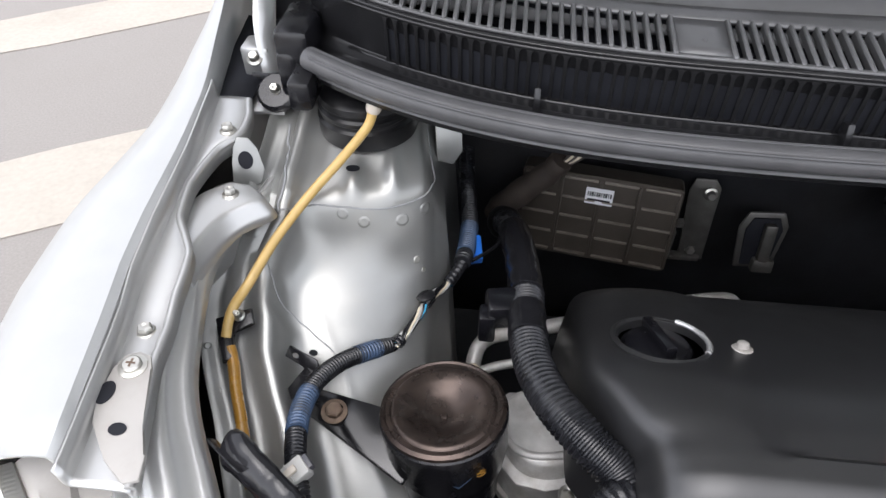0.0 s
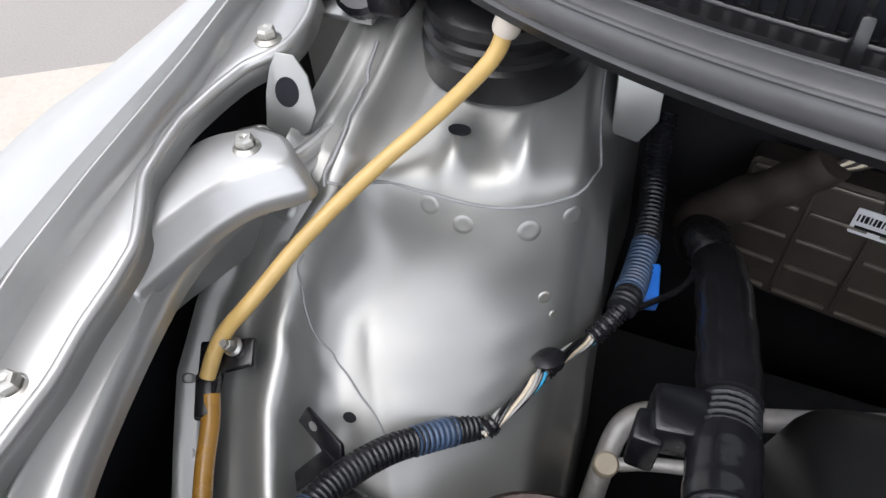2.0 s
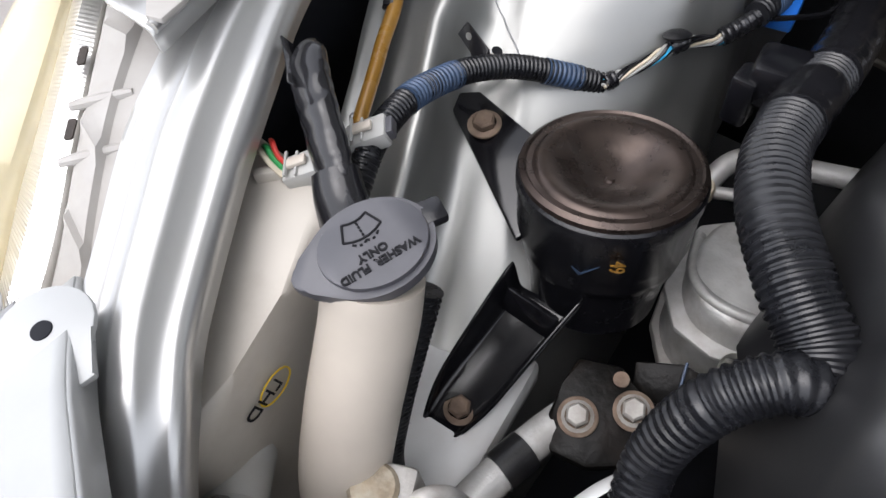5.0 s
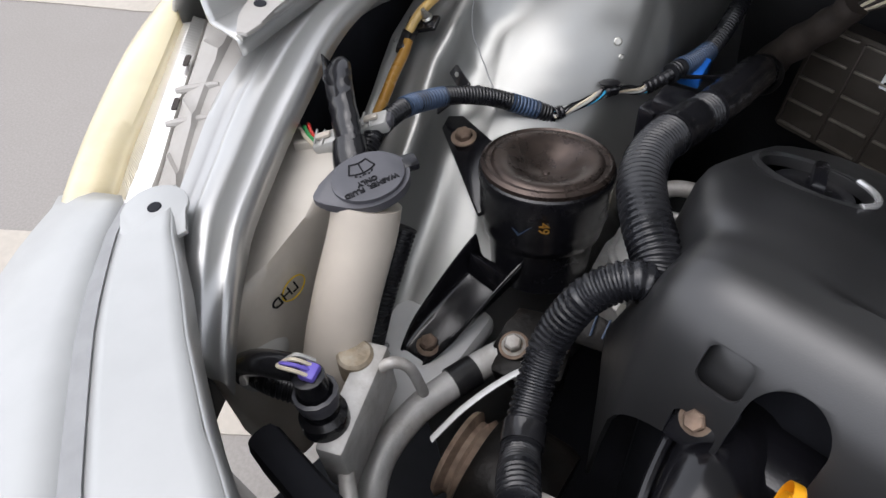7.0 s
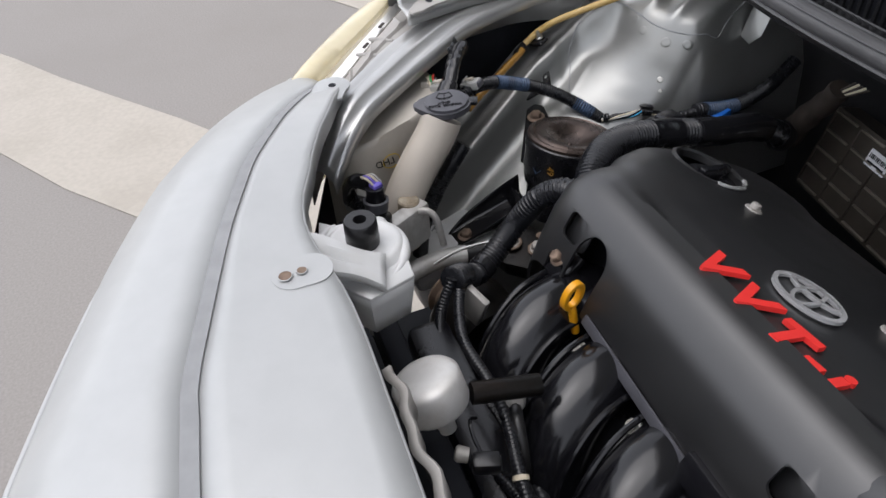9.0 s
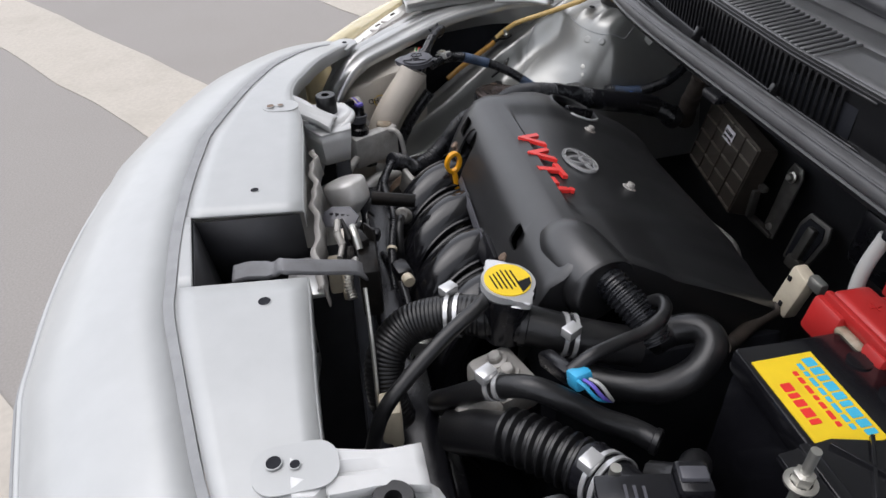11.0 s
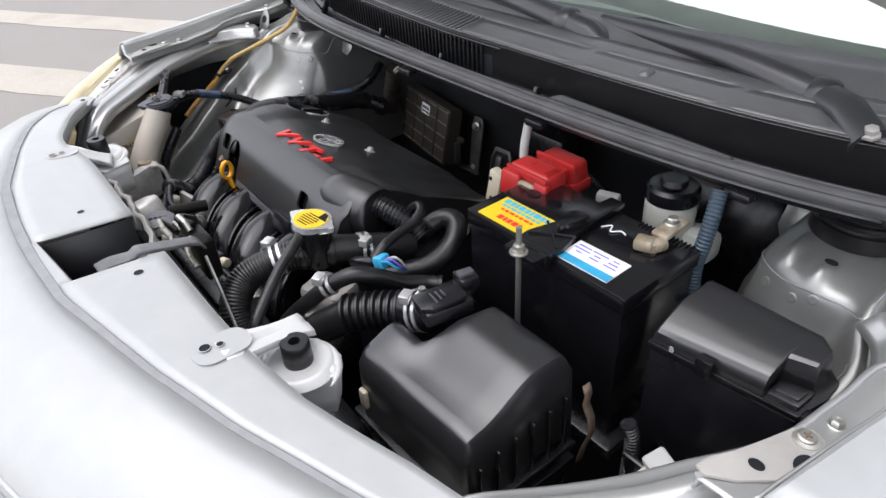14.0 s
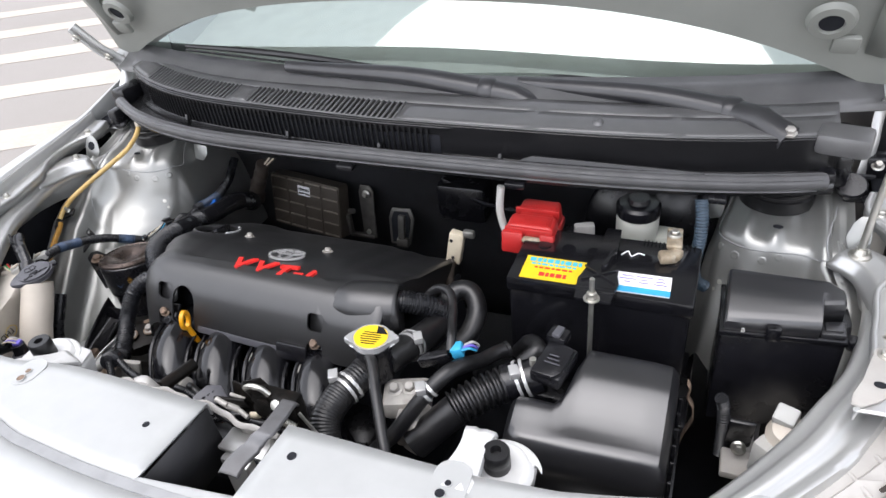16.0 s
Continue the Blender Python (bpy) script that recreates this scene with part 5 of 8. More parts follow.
# pulley-side castings
tco = [(-0.436, 0.368), (-0.438, 0.340), (-0.430, 0.310), (-0.410, 0.288), (-0.383, 0.284), (-0.357, 0.291), (-0.335, 0.306), (-0.328, 0.335), (-0.335, 0.372), (-0.380, 0.386), (-0.420, 0.384)]
t = prism(tco, 0.108, pose(0, 0, 0.470), 0.010, seg=4)
for v in t.verts:
    if v.co.z > 0.565:
        v.co.x += (-0.378 - v.co.x) * 0.16
        v.co.y += (0.340 - v.co.y) * 0.16
tcv = part("timing_cover", t, M_ALU, engine, "dull cast aluminium timing cover", angle=75)
part("cast_ridge", hose([(-0.432, 0.352, 0.566), (-0.420, 0.318, 0.573), (-0.398, 0.304, 0.577), (-0.366, 0.308, 0.578), (-0.344, 0.322, 0.576)], 0.0040, 10), M_ALU, tcv)
part("upper_flange", prism([(x + (x + 0.385) * 0.05, y + (y - 0.335) * 0.05) for x, y in tco], 0.006, pose(0, 0, 0.548), 0.002), M_ALU, tcv)
part("cover_flange", prism([(x + (x + 0.385) * 0.06, y + (y - 0.335) * 0.06) for x, y in tco], 0.010, pose(0, 0, 0.490), 0.003), M_CASTDIRTY, tcv)
part("marked_plate", prism([(-0.022, -0.012), (0.020, -0.014), (0.026, 0.008), (0.004, 0.015), (-0.024, 0.010)], 0.004, axes((-0.390, 0.246, 0.560), (0.93, 0.35, 0.1), (-0.3, 0.8, 0.5)), 0.0012), M_TARRY, tcv, "dark casting tab with faint blue strokes")
for k in range(3):
    part("chalk_stroke", rod((-0.384 + 0.009 * k, 0.240 + 0.004 * k, 0.5655), (-0.390 + 0.012 * k, 0.258, 0.5745), 0.0010, 6), M_LOOMBLUE, tcv)
for q in ((-0.366, 0.262, 0.590), (-0.350, 0.270, 0.592)):
    hexbolt(q, (-0.5, -0.6, 0.6), r=0.0068, parent=tcv, mat=M_STEEL)
t = lathe([(0, 0), (0.048, 0), (0.052, 0.008), (0.052, 0.05), (0.044, 0.062), (0.03, 0.066), (0, 0.066)], (-0.325, 0.120, 0.520), (-1, -0.2, 0.1), 32)
alt = part("alternator", t, M_TARRY, engine, "dirty alternator housing")
part("pulley", lathe([(0.010, 0), (0.034, 0), (0.036, 0.004), (0.030, 0.008), (0.030, 0.012), (0.036, 0.016), (0.034, 0.020), (0.016, 0.021), (0.012, 0.024), (0, 0.024)], (-0.385, 0.108, 0.535), (-1, -0.2, 0.1), 32), M_RUST, alt, "brown worn pulley")
part("strap", hose([(-0.405, 0.085, 0.585), (-0.398, 0.115, 0.602), (-0.388, 0.150, 0.610), (-0.375, 0.175, 0.612)], 0.005, 8, flat=0.35), M_WHITE, alt, "pale steel strap")
t = rbox((-0.309, 0.094, 0.605), (0.028, 0.008, 0.045), 0.002, rz=25, ry=18)
part("alternator_bracket", t, M_CASTDIRTY, engine)

# ---------------------------------------------------------------- engine mount
mount = thing("engine_mount", (-0.49, 0.27, 0.50), "black hydraulic engine mount with a browned dished lid", "engine mount")
MA = Vector((-0.08, 0.15, 0.98)).normalized()
mc = Vector((-0.480, 0.297, 0.656))
t = lathe([(0.0, -0.105), (0.043, -0.105), (0.045, -0.080), (0.046, -0.064), (0.0505, -0.060), (0.052, -0.052), (0.0525, -0.044), (0.0545, -0.040), (0.0545, -0.014), (0.056, -0.010), (0.056, -0.002), (0.053, 0.001)], mc, MA, 48)
part("body", t, M_BLACK, mount)
t = lathe([(0.0545, -0.006), (0.0545, 0.001), (0.0515, 0.003), (0.0500, 0.0015), (0.0465, 0.0015), (0.0445, 0.0035), (0.0425, 0.0038), (0.037, 0.0030), (0.030, 0.0000), (0.022, -0.0055), (0.014, -0.0095), (0.005, -0.0112), (0.0032, -0.0112), (0.0022, -0.0098), (0, -0.0096)], mc + MA * 0.002, MA, 48)
part("lid", t, M_BROWN, mount, "browned steel lid with a dished middle")
rows = []
for k in range(9):
    u = k / 8
    c = Vector((-0.484, 0.243, 0.570)).lerp(Vector((-0.494, 0.140, 0.529)), u)
    w = (0.0205 - 0.005 * u) * (1 - 0.32 * max(0, (u - 0.8) / 0.2))
    h = 0.024 * (1 - u ** 1.6) + 0.0015
    n = Vector((1, 0.12, 0)) * w
    rows.append([c + n * k + Vector((0, 0, h * e + 0.001)) for k, e in ((-1.30, 1.0), (-1.22, 1.06), (-1.12, 0.9), (-1.0, 0.14), (-0.88, 0.0), (-0.4, 0.02), (0.4, 0.02), (0.88, 0.0), (1.0, 0.14), (1.12, 0.9), (1.22, 1.06), (1.30, 1.0))])
part("front_arm", sheet(rows), M_GLOSS, mount, "glossy black channel arm", thick=0.003, subd=1)
part("cross_tab", rbox((-0.485, 0.226, 0.576), (0.040, 0.005, 0.020), 0.002, rx=-20), M_GLOSS, mount)
t = prism([(-0.030, -0.012), (0.085, -0.03), (0.085, 0.03), (-0.030, 0.012), (-0.040, 0.0)], 0.006, axes((-0.578, 0.302, 0.622), (0.9, -0.35, -0.02), (0.3, 0.9, 0.25)), 0.002)
part("rear_arm", t, M_GLOSS, mount)
hexbolt((-0.580, 0.300, 0.629), (0.05, -0.1, 1), r=0.0080, parent=mount, mat=M_RUST)
hexbolt((-0.490, 0.158, 0.535), (0.0, -0.1, 1), r=0.0078, parent=mount, mat=M_RUST)
t = prism([(-0.023, -0.024), (0.000, -0.030), (0.034, -0.022), (0.037, 0.006), (0.024, 0.018), (0.016, 0.034), (-0.012, 0.036), (-0.020, 0.018), (-0.027, -0.004)], 0.024, axes((-0.418, 0.203, 0.538), (0.85, 0.45, 0.05), (-0.45, 0.85, 0.2)), 0.003)
part("engine_side_bracket", t, M_TARRY, mount)
for q in ((-0.423, 0.192, 0.565), (-0.399, 0.215, 0.567)):
    hexbolt(q, (0, -0.2, 1), r=0.0074, parent=mount, mat=M_CASTDIRTY, washer=1.35)
    part("rusty_washer", lathe([(0, -0.001), (0.0124, -0.001), (0.0124, 0.0006), (0.0116, 0.0012), (0, 0.0012)], q, (0, -0.2, 1), 24), M_RUST, mount, "rust-stained washer")
t = lathe([(0, 0), (0.005, 0), (0.005, 0.002), (0, 0.002)], (-0.415, 0.226, 0.570), (0, -0.2, 1), 12)
part("rust_spot_plug", t, M_RUST, mount)
tm = text_mesh("49", 0.0125, 0.0003, axes((-0.4440, 0.2498, 0.641), (0.0, 0.0, -1), (0.79, 0.61, 0.0)))
part("paint_mark", tm, M_YDARK, mount, "yellow stencilled number", smooth=False)
t = prism([(-0.008, 0.002), (-0.003, -0.006), (0.008, 0.008), (-0.002, -0.003)], 0.0004, axes((-0.4588, 0.2415, 0.634), (0.937, 0.35, 0.0), (0.0, 0.0, 1)))
part("blue_tick", t, M_LOOMBLUE, mount)
# pale body rail end that carries the mount
t = rbox((-0.512, 0.140, 0.516), (0.11, 0.15, 0.03), 0.010, rz=8, rx=6)
fr = part("mount_rail", t, M_WHITE, car)
tm = text_mesh("FR", 0.016, 0.0004, axes((-0.520, 0.128, 0.5315), (0.75, 0.65, 0.0), (-0.65, 0.75, 0.1)))
part("stamped_letters", tm, M_SEAM, fr, smooth=False)

# ---------------------------------------------------------------- washer tank
tank = thing("washer_tank", (-0.57, 0.10, 0.45), "aged beige washer fluid tank with a tall filler neck", "washer tank")
t = prism([(-0.650, 0.172), (-0.566, 0.170), (-0.556, 0.150), (-0.548, 0.110), (-0.540, 0.070), (-0.530, 0.030), (-0.545, 0.010), (-0.600, 0.004), (-0.650, 0.080)], 0.25, pose(0, 0, 0.450), 0.010, seg=3)
for v in t.verts:
    if v.co.z > 0.60:
        v.co.z -= max(0, 0.150 - v.co.y) * 0.22
part("tank_body", t, M_TANK, tank)
t = sweep(spline([(-0.510, 0.140, 0.708), (-0.506, 0.128, 0.688), (-0.498, 0.098, 0.650), (-0.492, 0.075, 0.610), (-0.49, 0.068, 0.56)], 8), lambda u, i: 0.024 + 0.004 * max(0, (u - 0.7) / 0.3), 24)
part("filler_neck", t, M_NECK, tank, "milky plastic filler neck")
ca = axes((-0.512, 0.146, 0.718), (0.42, 0.90, 0.06), (-0.88, 0.42, 0.10))
cn = ca.to_3x3() @ Vector((0, 0, 1))
if cn.z < 0:
    ca = axes((-0.512, 0.146, 0.718), (0.42, 0.90, 0.06), (0.88, -0.42, -0.10))
ca = ca @ Matrix.Diagonal((0.80, 0.80, 1.0, 1.0))
outline = [((0.036 + 0.012 * math.exp(-((a - 180) / 26) ** 2)) * math.cos(radians(a)), (0.0300 + 0.004 * math.exp(-((a - 180) / 30) ** 2)) * math.sin(radians(a))) for a in range(0, 360, 8)]
t = prism(outline, 0.007, ca, 0.0018)
cap = part("washer_cap", t, M_CAPGREY, tank, "dark grey snap cap marked washer fluid only")
t = prism(oval(0.0315, 0.0265, 36), 0.0032, ca @ pose(0.001, 0, 0.0070), 0.0008)
part("cap_disc", t, M_CAPGREY, cap)
t = rbox(ca @ Vector((0.038, 0.006, 0.004)), (0.012, 0.014, 0.006), 0.002, rz=65)
part("cap_hinge", t, M_BLACK, cap)
lm = ca @ pose(0, 0, 0.0104, 0, 0, -173) @ pose(0.001, 0.0125, 0)
tm = text_mesh("WASHER  FLUID", 0.0066, 0.0006, lm, bold=0.00025)
join(tm, text_mesh("ONLY", 0.0066, 0.0006, lm @ pose(0.001, -0.0068, 0), bold=0.00025))
part("cap_lettering", tm, M_INK, cap, smooth=False)
# windscreen outline with a fountain of dashes
sm = ca @ pose(0, 0, 0.0104, 0, 0, -173) @ pose(0.001, -0.0115, 0)
arc_hi = [(x * 0.0118, 0.0035 + 0.0035 * (1 - x * x)) for x in (-1, -0.6, -0.2, 0.2, 0.6, 1)]
arc_lo = [(x * 0.0075, -0.0070 + 0.0020 * (1 - x * x)) for x in (-1, -0.5, 0, 0.5, 1)]
strokes = list(zip(arc_hi, arc_hi[1:])) + list(zip(arc_lo, arc_lo[1:])) + [(arc_hi[0], arc_lo[0]), (arc_hi[-1], arc_lo[-1])]
strokes += [((0, -0.0038 + 0.0026 * k), (0, -0.0024 + 0.0026 * k)) for k in range(4)]
for j in (-1, 1):
    jet = [(j * 0.0016 * k, 0.0100 - 0.0003 * (k - 2) ** 2) for k in range(6)]
    strokes += [(jet[k], jet[k + 1]) for k in (0, 2, 4)]
t = bmesh.new()
for a, b in strokes:
    rod(sm @ Vector((*a, 0)), sm @ Vector((*b, 0)), 0.0006, 6, t)
part("spray_symbol", t, M_INK, cap)
# pencil marks on the tank side
tk = axes((-0.5385, 0.0750, 0.645), (0.2, -0.98, 0), (0, 0.0, 1))
t = text_mesh("LHD", 0.0135, 0.0003, tk @ pose(0.002, 0, 0.0003), shear=0.2)
part("marker_print", t, M_INK, tank)
t = ring(0.012, 0.010, 0.0010, tk @ pose(-0.006, 0, 0.0), 0.0004)
part("marker_ring", t, M_YLABEL, tank)
t = lathe([(0, 0), (0.017, 0), (0.017, 0.035), (0.014, 0.038), (0, 0.038)], (-0.548, 0.048, 0.600), (0.6, -0.6, 0.25), 24)
part("pump_body", t, M_GREYPL, tank)
solo("pump_hose", loom([(-0.520, 0.026, 0.612), (-0.500, 0.030, 0.618), (-0.475, 0.045, 0.605), (-0.46, 0.05, 0.56)], 0.010), M_LOOM, (-0.52, 0.026, 0.612), "black corrugated hose at the washer pump", "hose")
solo("corrugated_hose", loom([(-0.508, 0.165, 0.665), (-0.503, 0.14, 0.635), (-0.500, 0.12, 0.605), (-0.497, 0.10, 0.56), (-0.49, 0.09, 0.50)], 0.0105), M_LOOM, (-0.5, 0.12, 0.6), "black corrugated hose beside the filler neck", "hose")

# headlamp plug with loose wires and its taped loom
plug = thing("headlight_plug", (-0.595, 0.185, 0.68), "white headlamp plug with red and green wires", "plug")
for c, w in (((-0.588, 0.166, 0.703), 0.021), ((-0.578, 0.204, 0.702), 0.024)):
    part("shell", rbox(c, (w, 0.017, 0.011), 0.002, rz=44, ry=-18), M_GREYPL, plug)
    part("shell_mouth", rbox(Vector(c) + Vector((0.0085, 0.0082, 0.0042)), (0.006, 0.012, 0.007), 0.001, rz=44, ry=-18), M_CAPGREY, plug)
    part("latch_tab", rbox(Vector(c) + Vector((-0.002, -0.002, 0.0070)), (0.012, 0.006, 0.003), 0.001, rz=44, ry=-18), M_NECK, plug)
    for k in range(3):
        part("shell_rib", rbox(Vector(c) + Vector((-0.006 + 0.004 * k, -0.006 + 0.004 * k, 0.0062 - 0.0006 * k)), (0.0016, 0.0165, 0.002), 0.0006, rz=44, ry=-18), M_GREYPL, plug)
part("shell_flange", rbox((-0.598, 0.158, 0.697), (0.030, 0.006, 0.016), 0.002, rz=44), M_TANK, plug)
for k, m in enumerate((M_REDW, M_GREEN, M_CREAM)):
    t = hose([(-0.622, 0.170 - 0.005 * k, 0.700), (-0.612, 0.166 - 0.004 * k, 0.708), (-0.603, 0.162 - 0.003 * k, 0.707), (-0.594, 0.162 - 0.003 * k, 0.703)], 0.0016, 8)
    part("wire", t, m, plug)
random.seed(7)
wrk = [0.0009 * random.uniform(-1, 1) for _ in range(80)]
t = sweep(spline([(-0.618, 0.205, 0.730), (-0.610, 0.200, 0.734), (-0.594, 0.189, 0.732), (-0.580, 0.180, 0.727), (-0.566, 0.171, 0.720), (-0.553, 0.162, 0.712), (-0.543, 0.155, 0.700)], 5), lambda u, i: 0.0165 - 0.0045 * u + wrk[i], 11, flat=0.62)
for v in t.verts:
    v.co += Vector((random.uniform(-1, 1), random.uniform(-1, 1), random.uniform(-1, 1))) * 0.0006
tpw = thing("taped_wiring", (-0.60, 0.2, 0.69), "shiny black vinyl-taped wiring bundle", "wiring")
part("tape_sleeve", t, M_TAPE, tpw, angle=70, subd=1)
t = sweep(spline([(-0.562, 0.168, 0.717), (-0.553, 0.161, 0.711), (-0.542, 0.154, 0.699), (-0.534, 0.148, 0.685)], 4), lambda u, i: 0.0135 + 0.0035 * u, 14, flat=0.75)
part("flared_end", t, M_TAPE, tpw)
t = sheet([[(-0.632 + 0.010 * k, 0.212 - 0.007 * k - 0.004 * j, 0.728 + 0.007 * j + 0.002 * math.sin(k * 2 + j)) for k in range(4)] for j in range(3)])
part("loose_flap", t, M_TAPE, tpw, thick=0.001)

# ---------------------------------------------------------------- wiring along the tower
h1 = thing("wiring_harness", (-0.55, 0.33, 0.63), "thin corrugated wiring loom with worn blue sleeve across the tower", "wiring")
pA = [(-0.566, 0.178, 0.690), (-0.577, 0.205, 0.697), (-0.588, 0.240, 0.692), (-0.594, 0.272, 0.680), (-0.592, 0.305, 0.668), (-0.580, 0.335, 0.655), (-0.562, 0.360, 0.640), (-0.541, 0.383, 0.625)]
part("black_sleeve", loom(pA, 0.0086, 0.0034), M_LOOM, h1)
for a, b in ((0.30, 0.52), (0.80, 0.94)):
    line = spline(pA, 12)
    k = line[int(a * len(line)):int(b * len(line))]
    ln = even(k, 0.0038 / 4)
    t = sweep(ln, lambda u, i: 0.0091 * (1.0 if i % 4 < 2 else 0.9), 14)
    part("blue_sleeve", t, M_LOOMBLUE, h1, "faded blue corrugated sleeve")
def clear_of_tower(q, gap):
    p, n = on_tower(-1, q, 0)
    d = (Vector(q) - p).dot(n)
    g = TOWER[-1]
    near = min((v for r in g for v in r[1:-4]), key=lambda v: (v - Vector(q)).length_squared)
    d = (Vector(q) - near).dot(n)
    return Vector(q) + n * max(0, gap - d)


wl_ = even(spline([clear_of_tower(q, 0.006) for q in ((-0.541, 0.383, 0.625), (-0.534, 0.410, 0.626), (-0.523, 0.434, 0.636), (-0.510, 0.446, 0.636), (-0.496, 0.457, 0.634), (-0.486, 0.472, 0.640), (-0.480, 0.484, 0.645))], 8), 0.0025)
for k, m in enumerate((M_TAPE, M_GREYPL, M_TAPE, M_LBLUE, M_TAPE, M_GREYPL, M_CREAM, M_TAPE)):
    ln = []
    for i, q in enumerate(wl_):
        a = 0.26 * i + 0.5 * math.sin(i * 0.31) + k * 0.785
        ln.append(q + Vector((0.0030 * math.cos(a), 0.0016 * math.sin(a), 0.0030 * math.sin(a))))
    part("bare_wire", sweep(ln, 0.0012, 6), m, h1)
nw = len(wl_)
for a, b, r in ((0.0, 0.08, 0.0062), (0.40, 0.52, 0.0056), (0.76, 1.0, 0.0064)):
    seg = wl_[int(a * nw):max(int(a * nw) + 3, int(b * nw))]
    part("tape_wrap", sweep(spline(seg, 3), lambda u, i: r + 0.0005 * math.sin(i * 2.1) + 0.0003 * math.sin(i * 5.3), 12), M_TAPE, h1)
wc_ = wl_[int(0.44 * nw)]
t = lathe([(0, 0.003), (0.0045, 0.003), (0.0095, 0.006), (0.0100, 0.0075), (0.0070, 0.0095), (0.003, 0.0100), (0, 0.0100)], wc_, (-0.25, 0.25, 0.92), 24)
part("wire_clip", t, M_BLACK, h1)
pB = [(-0.481, 0.481, 0.646), (-0.479, 0.495, 0.646), (-0.478, 0.515, 0.642), (-0.478, 0.545, 0.640), (-0.482, 0.580, 0.645), (-0.487, 0.610, 0.655), (-0.490, 0.64, 0.68)]
part("rear_sleeve", loom(pB, 0.0095, 0.0038), M_LOOM, h1)
ln = even(spline(pB[1:4], 12), 0.0038 / 4)
part("blue_sleeve", sweep(ln, lambda u, i: 0.0102 * (1.0 if i % 4 < 2 else 0.9), 14), M_LOOMBLUE, h1)
t = rbox((-0.473, 0.512, 0.636), (0.022, 0.030, 0.014), 0.002, rz=10, rx=12)
part("blue_clip", t, M_BLUE, h1, "bright blue plastic clip")
t = hose([(-0.478, 0.480, 0.645), (-0.462, 0.500, 0.640), (-0.447, 0.52, 0.637), (-0.442, 0.54, 0.636)], 0.0022, 6)
part("thin_lead", t, M_TAPE, h1)

h2 = thing("main_wiring_harness", (-0.41, 0.40, 0.60), "thick black corrugated wiring harness passing beside the engine cover", "wiring")
pM = [(-0.440, 0.603, 0.598), (-0.433, 0.575, 0.618), (-0.425, 0.530, 0.640), (-0.417, 0.470, 0.655), (-0.413, 0.420, 0.668), (-0.412, 0.370, 0.680), (-0.406, 0.325, 0.690), (-0.390, 0.287, 0.696), (-0.366, 0.258, 0.695), (-0.343, 0.238, 0.688), (-0.335, 0.222, 0.680)]
part("rear_sleeve", loom(pM[:5], 0.0160, 0.0042, 0.08, 18), M_LOOM, h2)
part("front_sleeve", loom(pM[4:], 0.0172, 0.0046, 0.09, 18), M_LOOM, h2)
t = lathe([(0.0175, 0), (0.021, 0.004), (0.021, 0.016), (0.0185, 0.02)], (-0.4402, 0.606, 0.596), (0.1, -0.75, 0.5), 24)
part("rubber_boot", t, M_RUBBER, h2)
line = spline(pM, 12)
for u0, u1 in ((0.16, 0.40), (0.44, 0.53)):
    k = line[int(u0 * len(line)):int(u1 * len(line))]
    t = sweep(k, lambda u, i: 0.0178 + 0.00035 * math.sin(i * 0.9) + 0.0003 * math.sin(i * 2.7), 18)
    part("tape_wrap", t, M_TAPE, h2, "wrinkled black tape")
t = rbox((-0.436, 0.405, 0.668), (0.030, 0.030, 0.030), 0.005, rz=10)
rbox((-0.449, 0.395, 0.655), (0.016, 0.02, 0.036), 0.003, bm=t)
part("harness_holder", t, M_BLACK, h2)
pF = [(-0.330, 0.226, 0.682), (-0.347, 0.216, 0.690), (-0.366, 0.196, 0.674), (-0.374, 0.172, 0.640), (-0.362, 0.138, 0.615), (-0.345, 0.110, 0.612), (-0.330, 0.090, 0.632), (-0.316, 0.074, 0.645)]
fwh = thing("front_wiring_harness", (-0.36, 0.17, 0.60), "black corrugated harness curving down before the engine", "wiring")
part("sleeve", loom(pF, 0.0135, 0.0046, 0.09, 16), M_LOOM, fwh)
line = spline(pF, 12)
part("tape_wrap", sweep(line[int(0.62 * len(line)):int(0.70 * len(line))], 0.0146, 16), M_TAPE, fwh, "black tape band")
part("end_collar", sweep(line[:7], 0.0150, 16), M_RUBBER, fwh)
solo("branch_wiring", loom([(-0.316, 0.074, 0.645), (-0.300, 0.055, 0.62), (-0.27, 0.045, 0.61), (-0.235, 0.046, 0.610), (-0.19, 0.058, 0.612), (-0.13, 0.064, 0.606), (-0.07, 0.066, 0.592), (-0.03, 0.07, 0.56)], 0.0062, 0.0036), M_LOOM, (-0.27, 0.05, 0.61), "thin corrugated branch of the wiring", "wiring")

# ---------------------------------------------------------------- amber hose
t = hose([(-0.563, 0.494, 0.828), (-0.570, 0.488, 0.808), (-0.597, 0.474, 0.777), (-0.622, 0.445, 0.757), (-0.645, 0.405, 0.738), (-0.660, 0.365, 0.722), (-0.671, 0.350, 0.709), (-0.675, 0.339, 0.700), (-0.676, 0.328, 0.690)], 0.0046, 12)
yh = solo("drain_hose", t, M_YTUBE, (-0.6, 0.42, 0.74), "translucent amber rubber hose across the strut tower", "hose")
t = lathe([(0.0062, 0), (0.0072, 0.003), (0.0070, 0.010), (0, 0.012)], (-0.5645, 0.4925, 0.8215), (0.25, 0.2, 0.93), 16)
part("hose_end", t, M_NECK, yh)
t = hose([(-0.672, 0.322, 0.684), (-0.666, 0.310, 0.678), (-0.659, 0.290, 0.669), (-0.651, 0.272, 0.661), (-0.640, 0.245, 0.649), (-0.630, 0.22, 0.635)], 0.0052, 12)
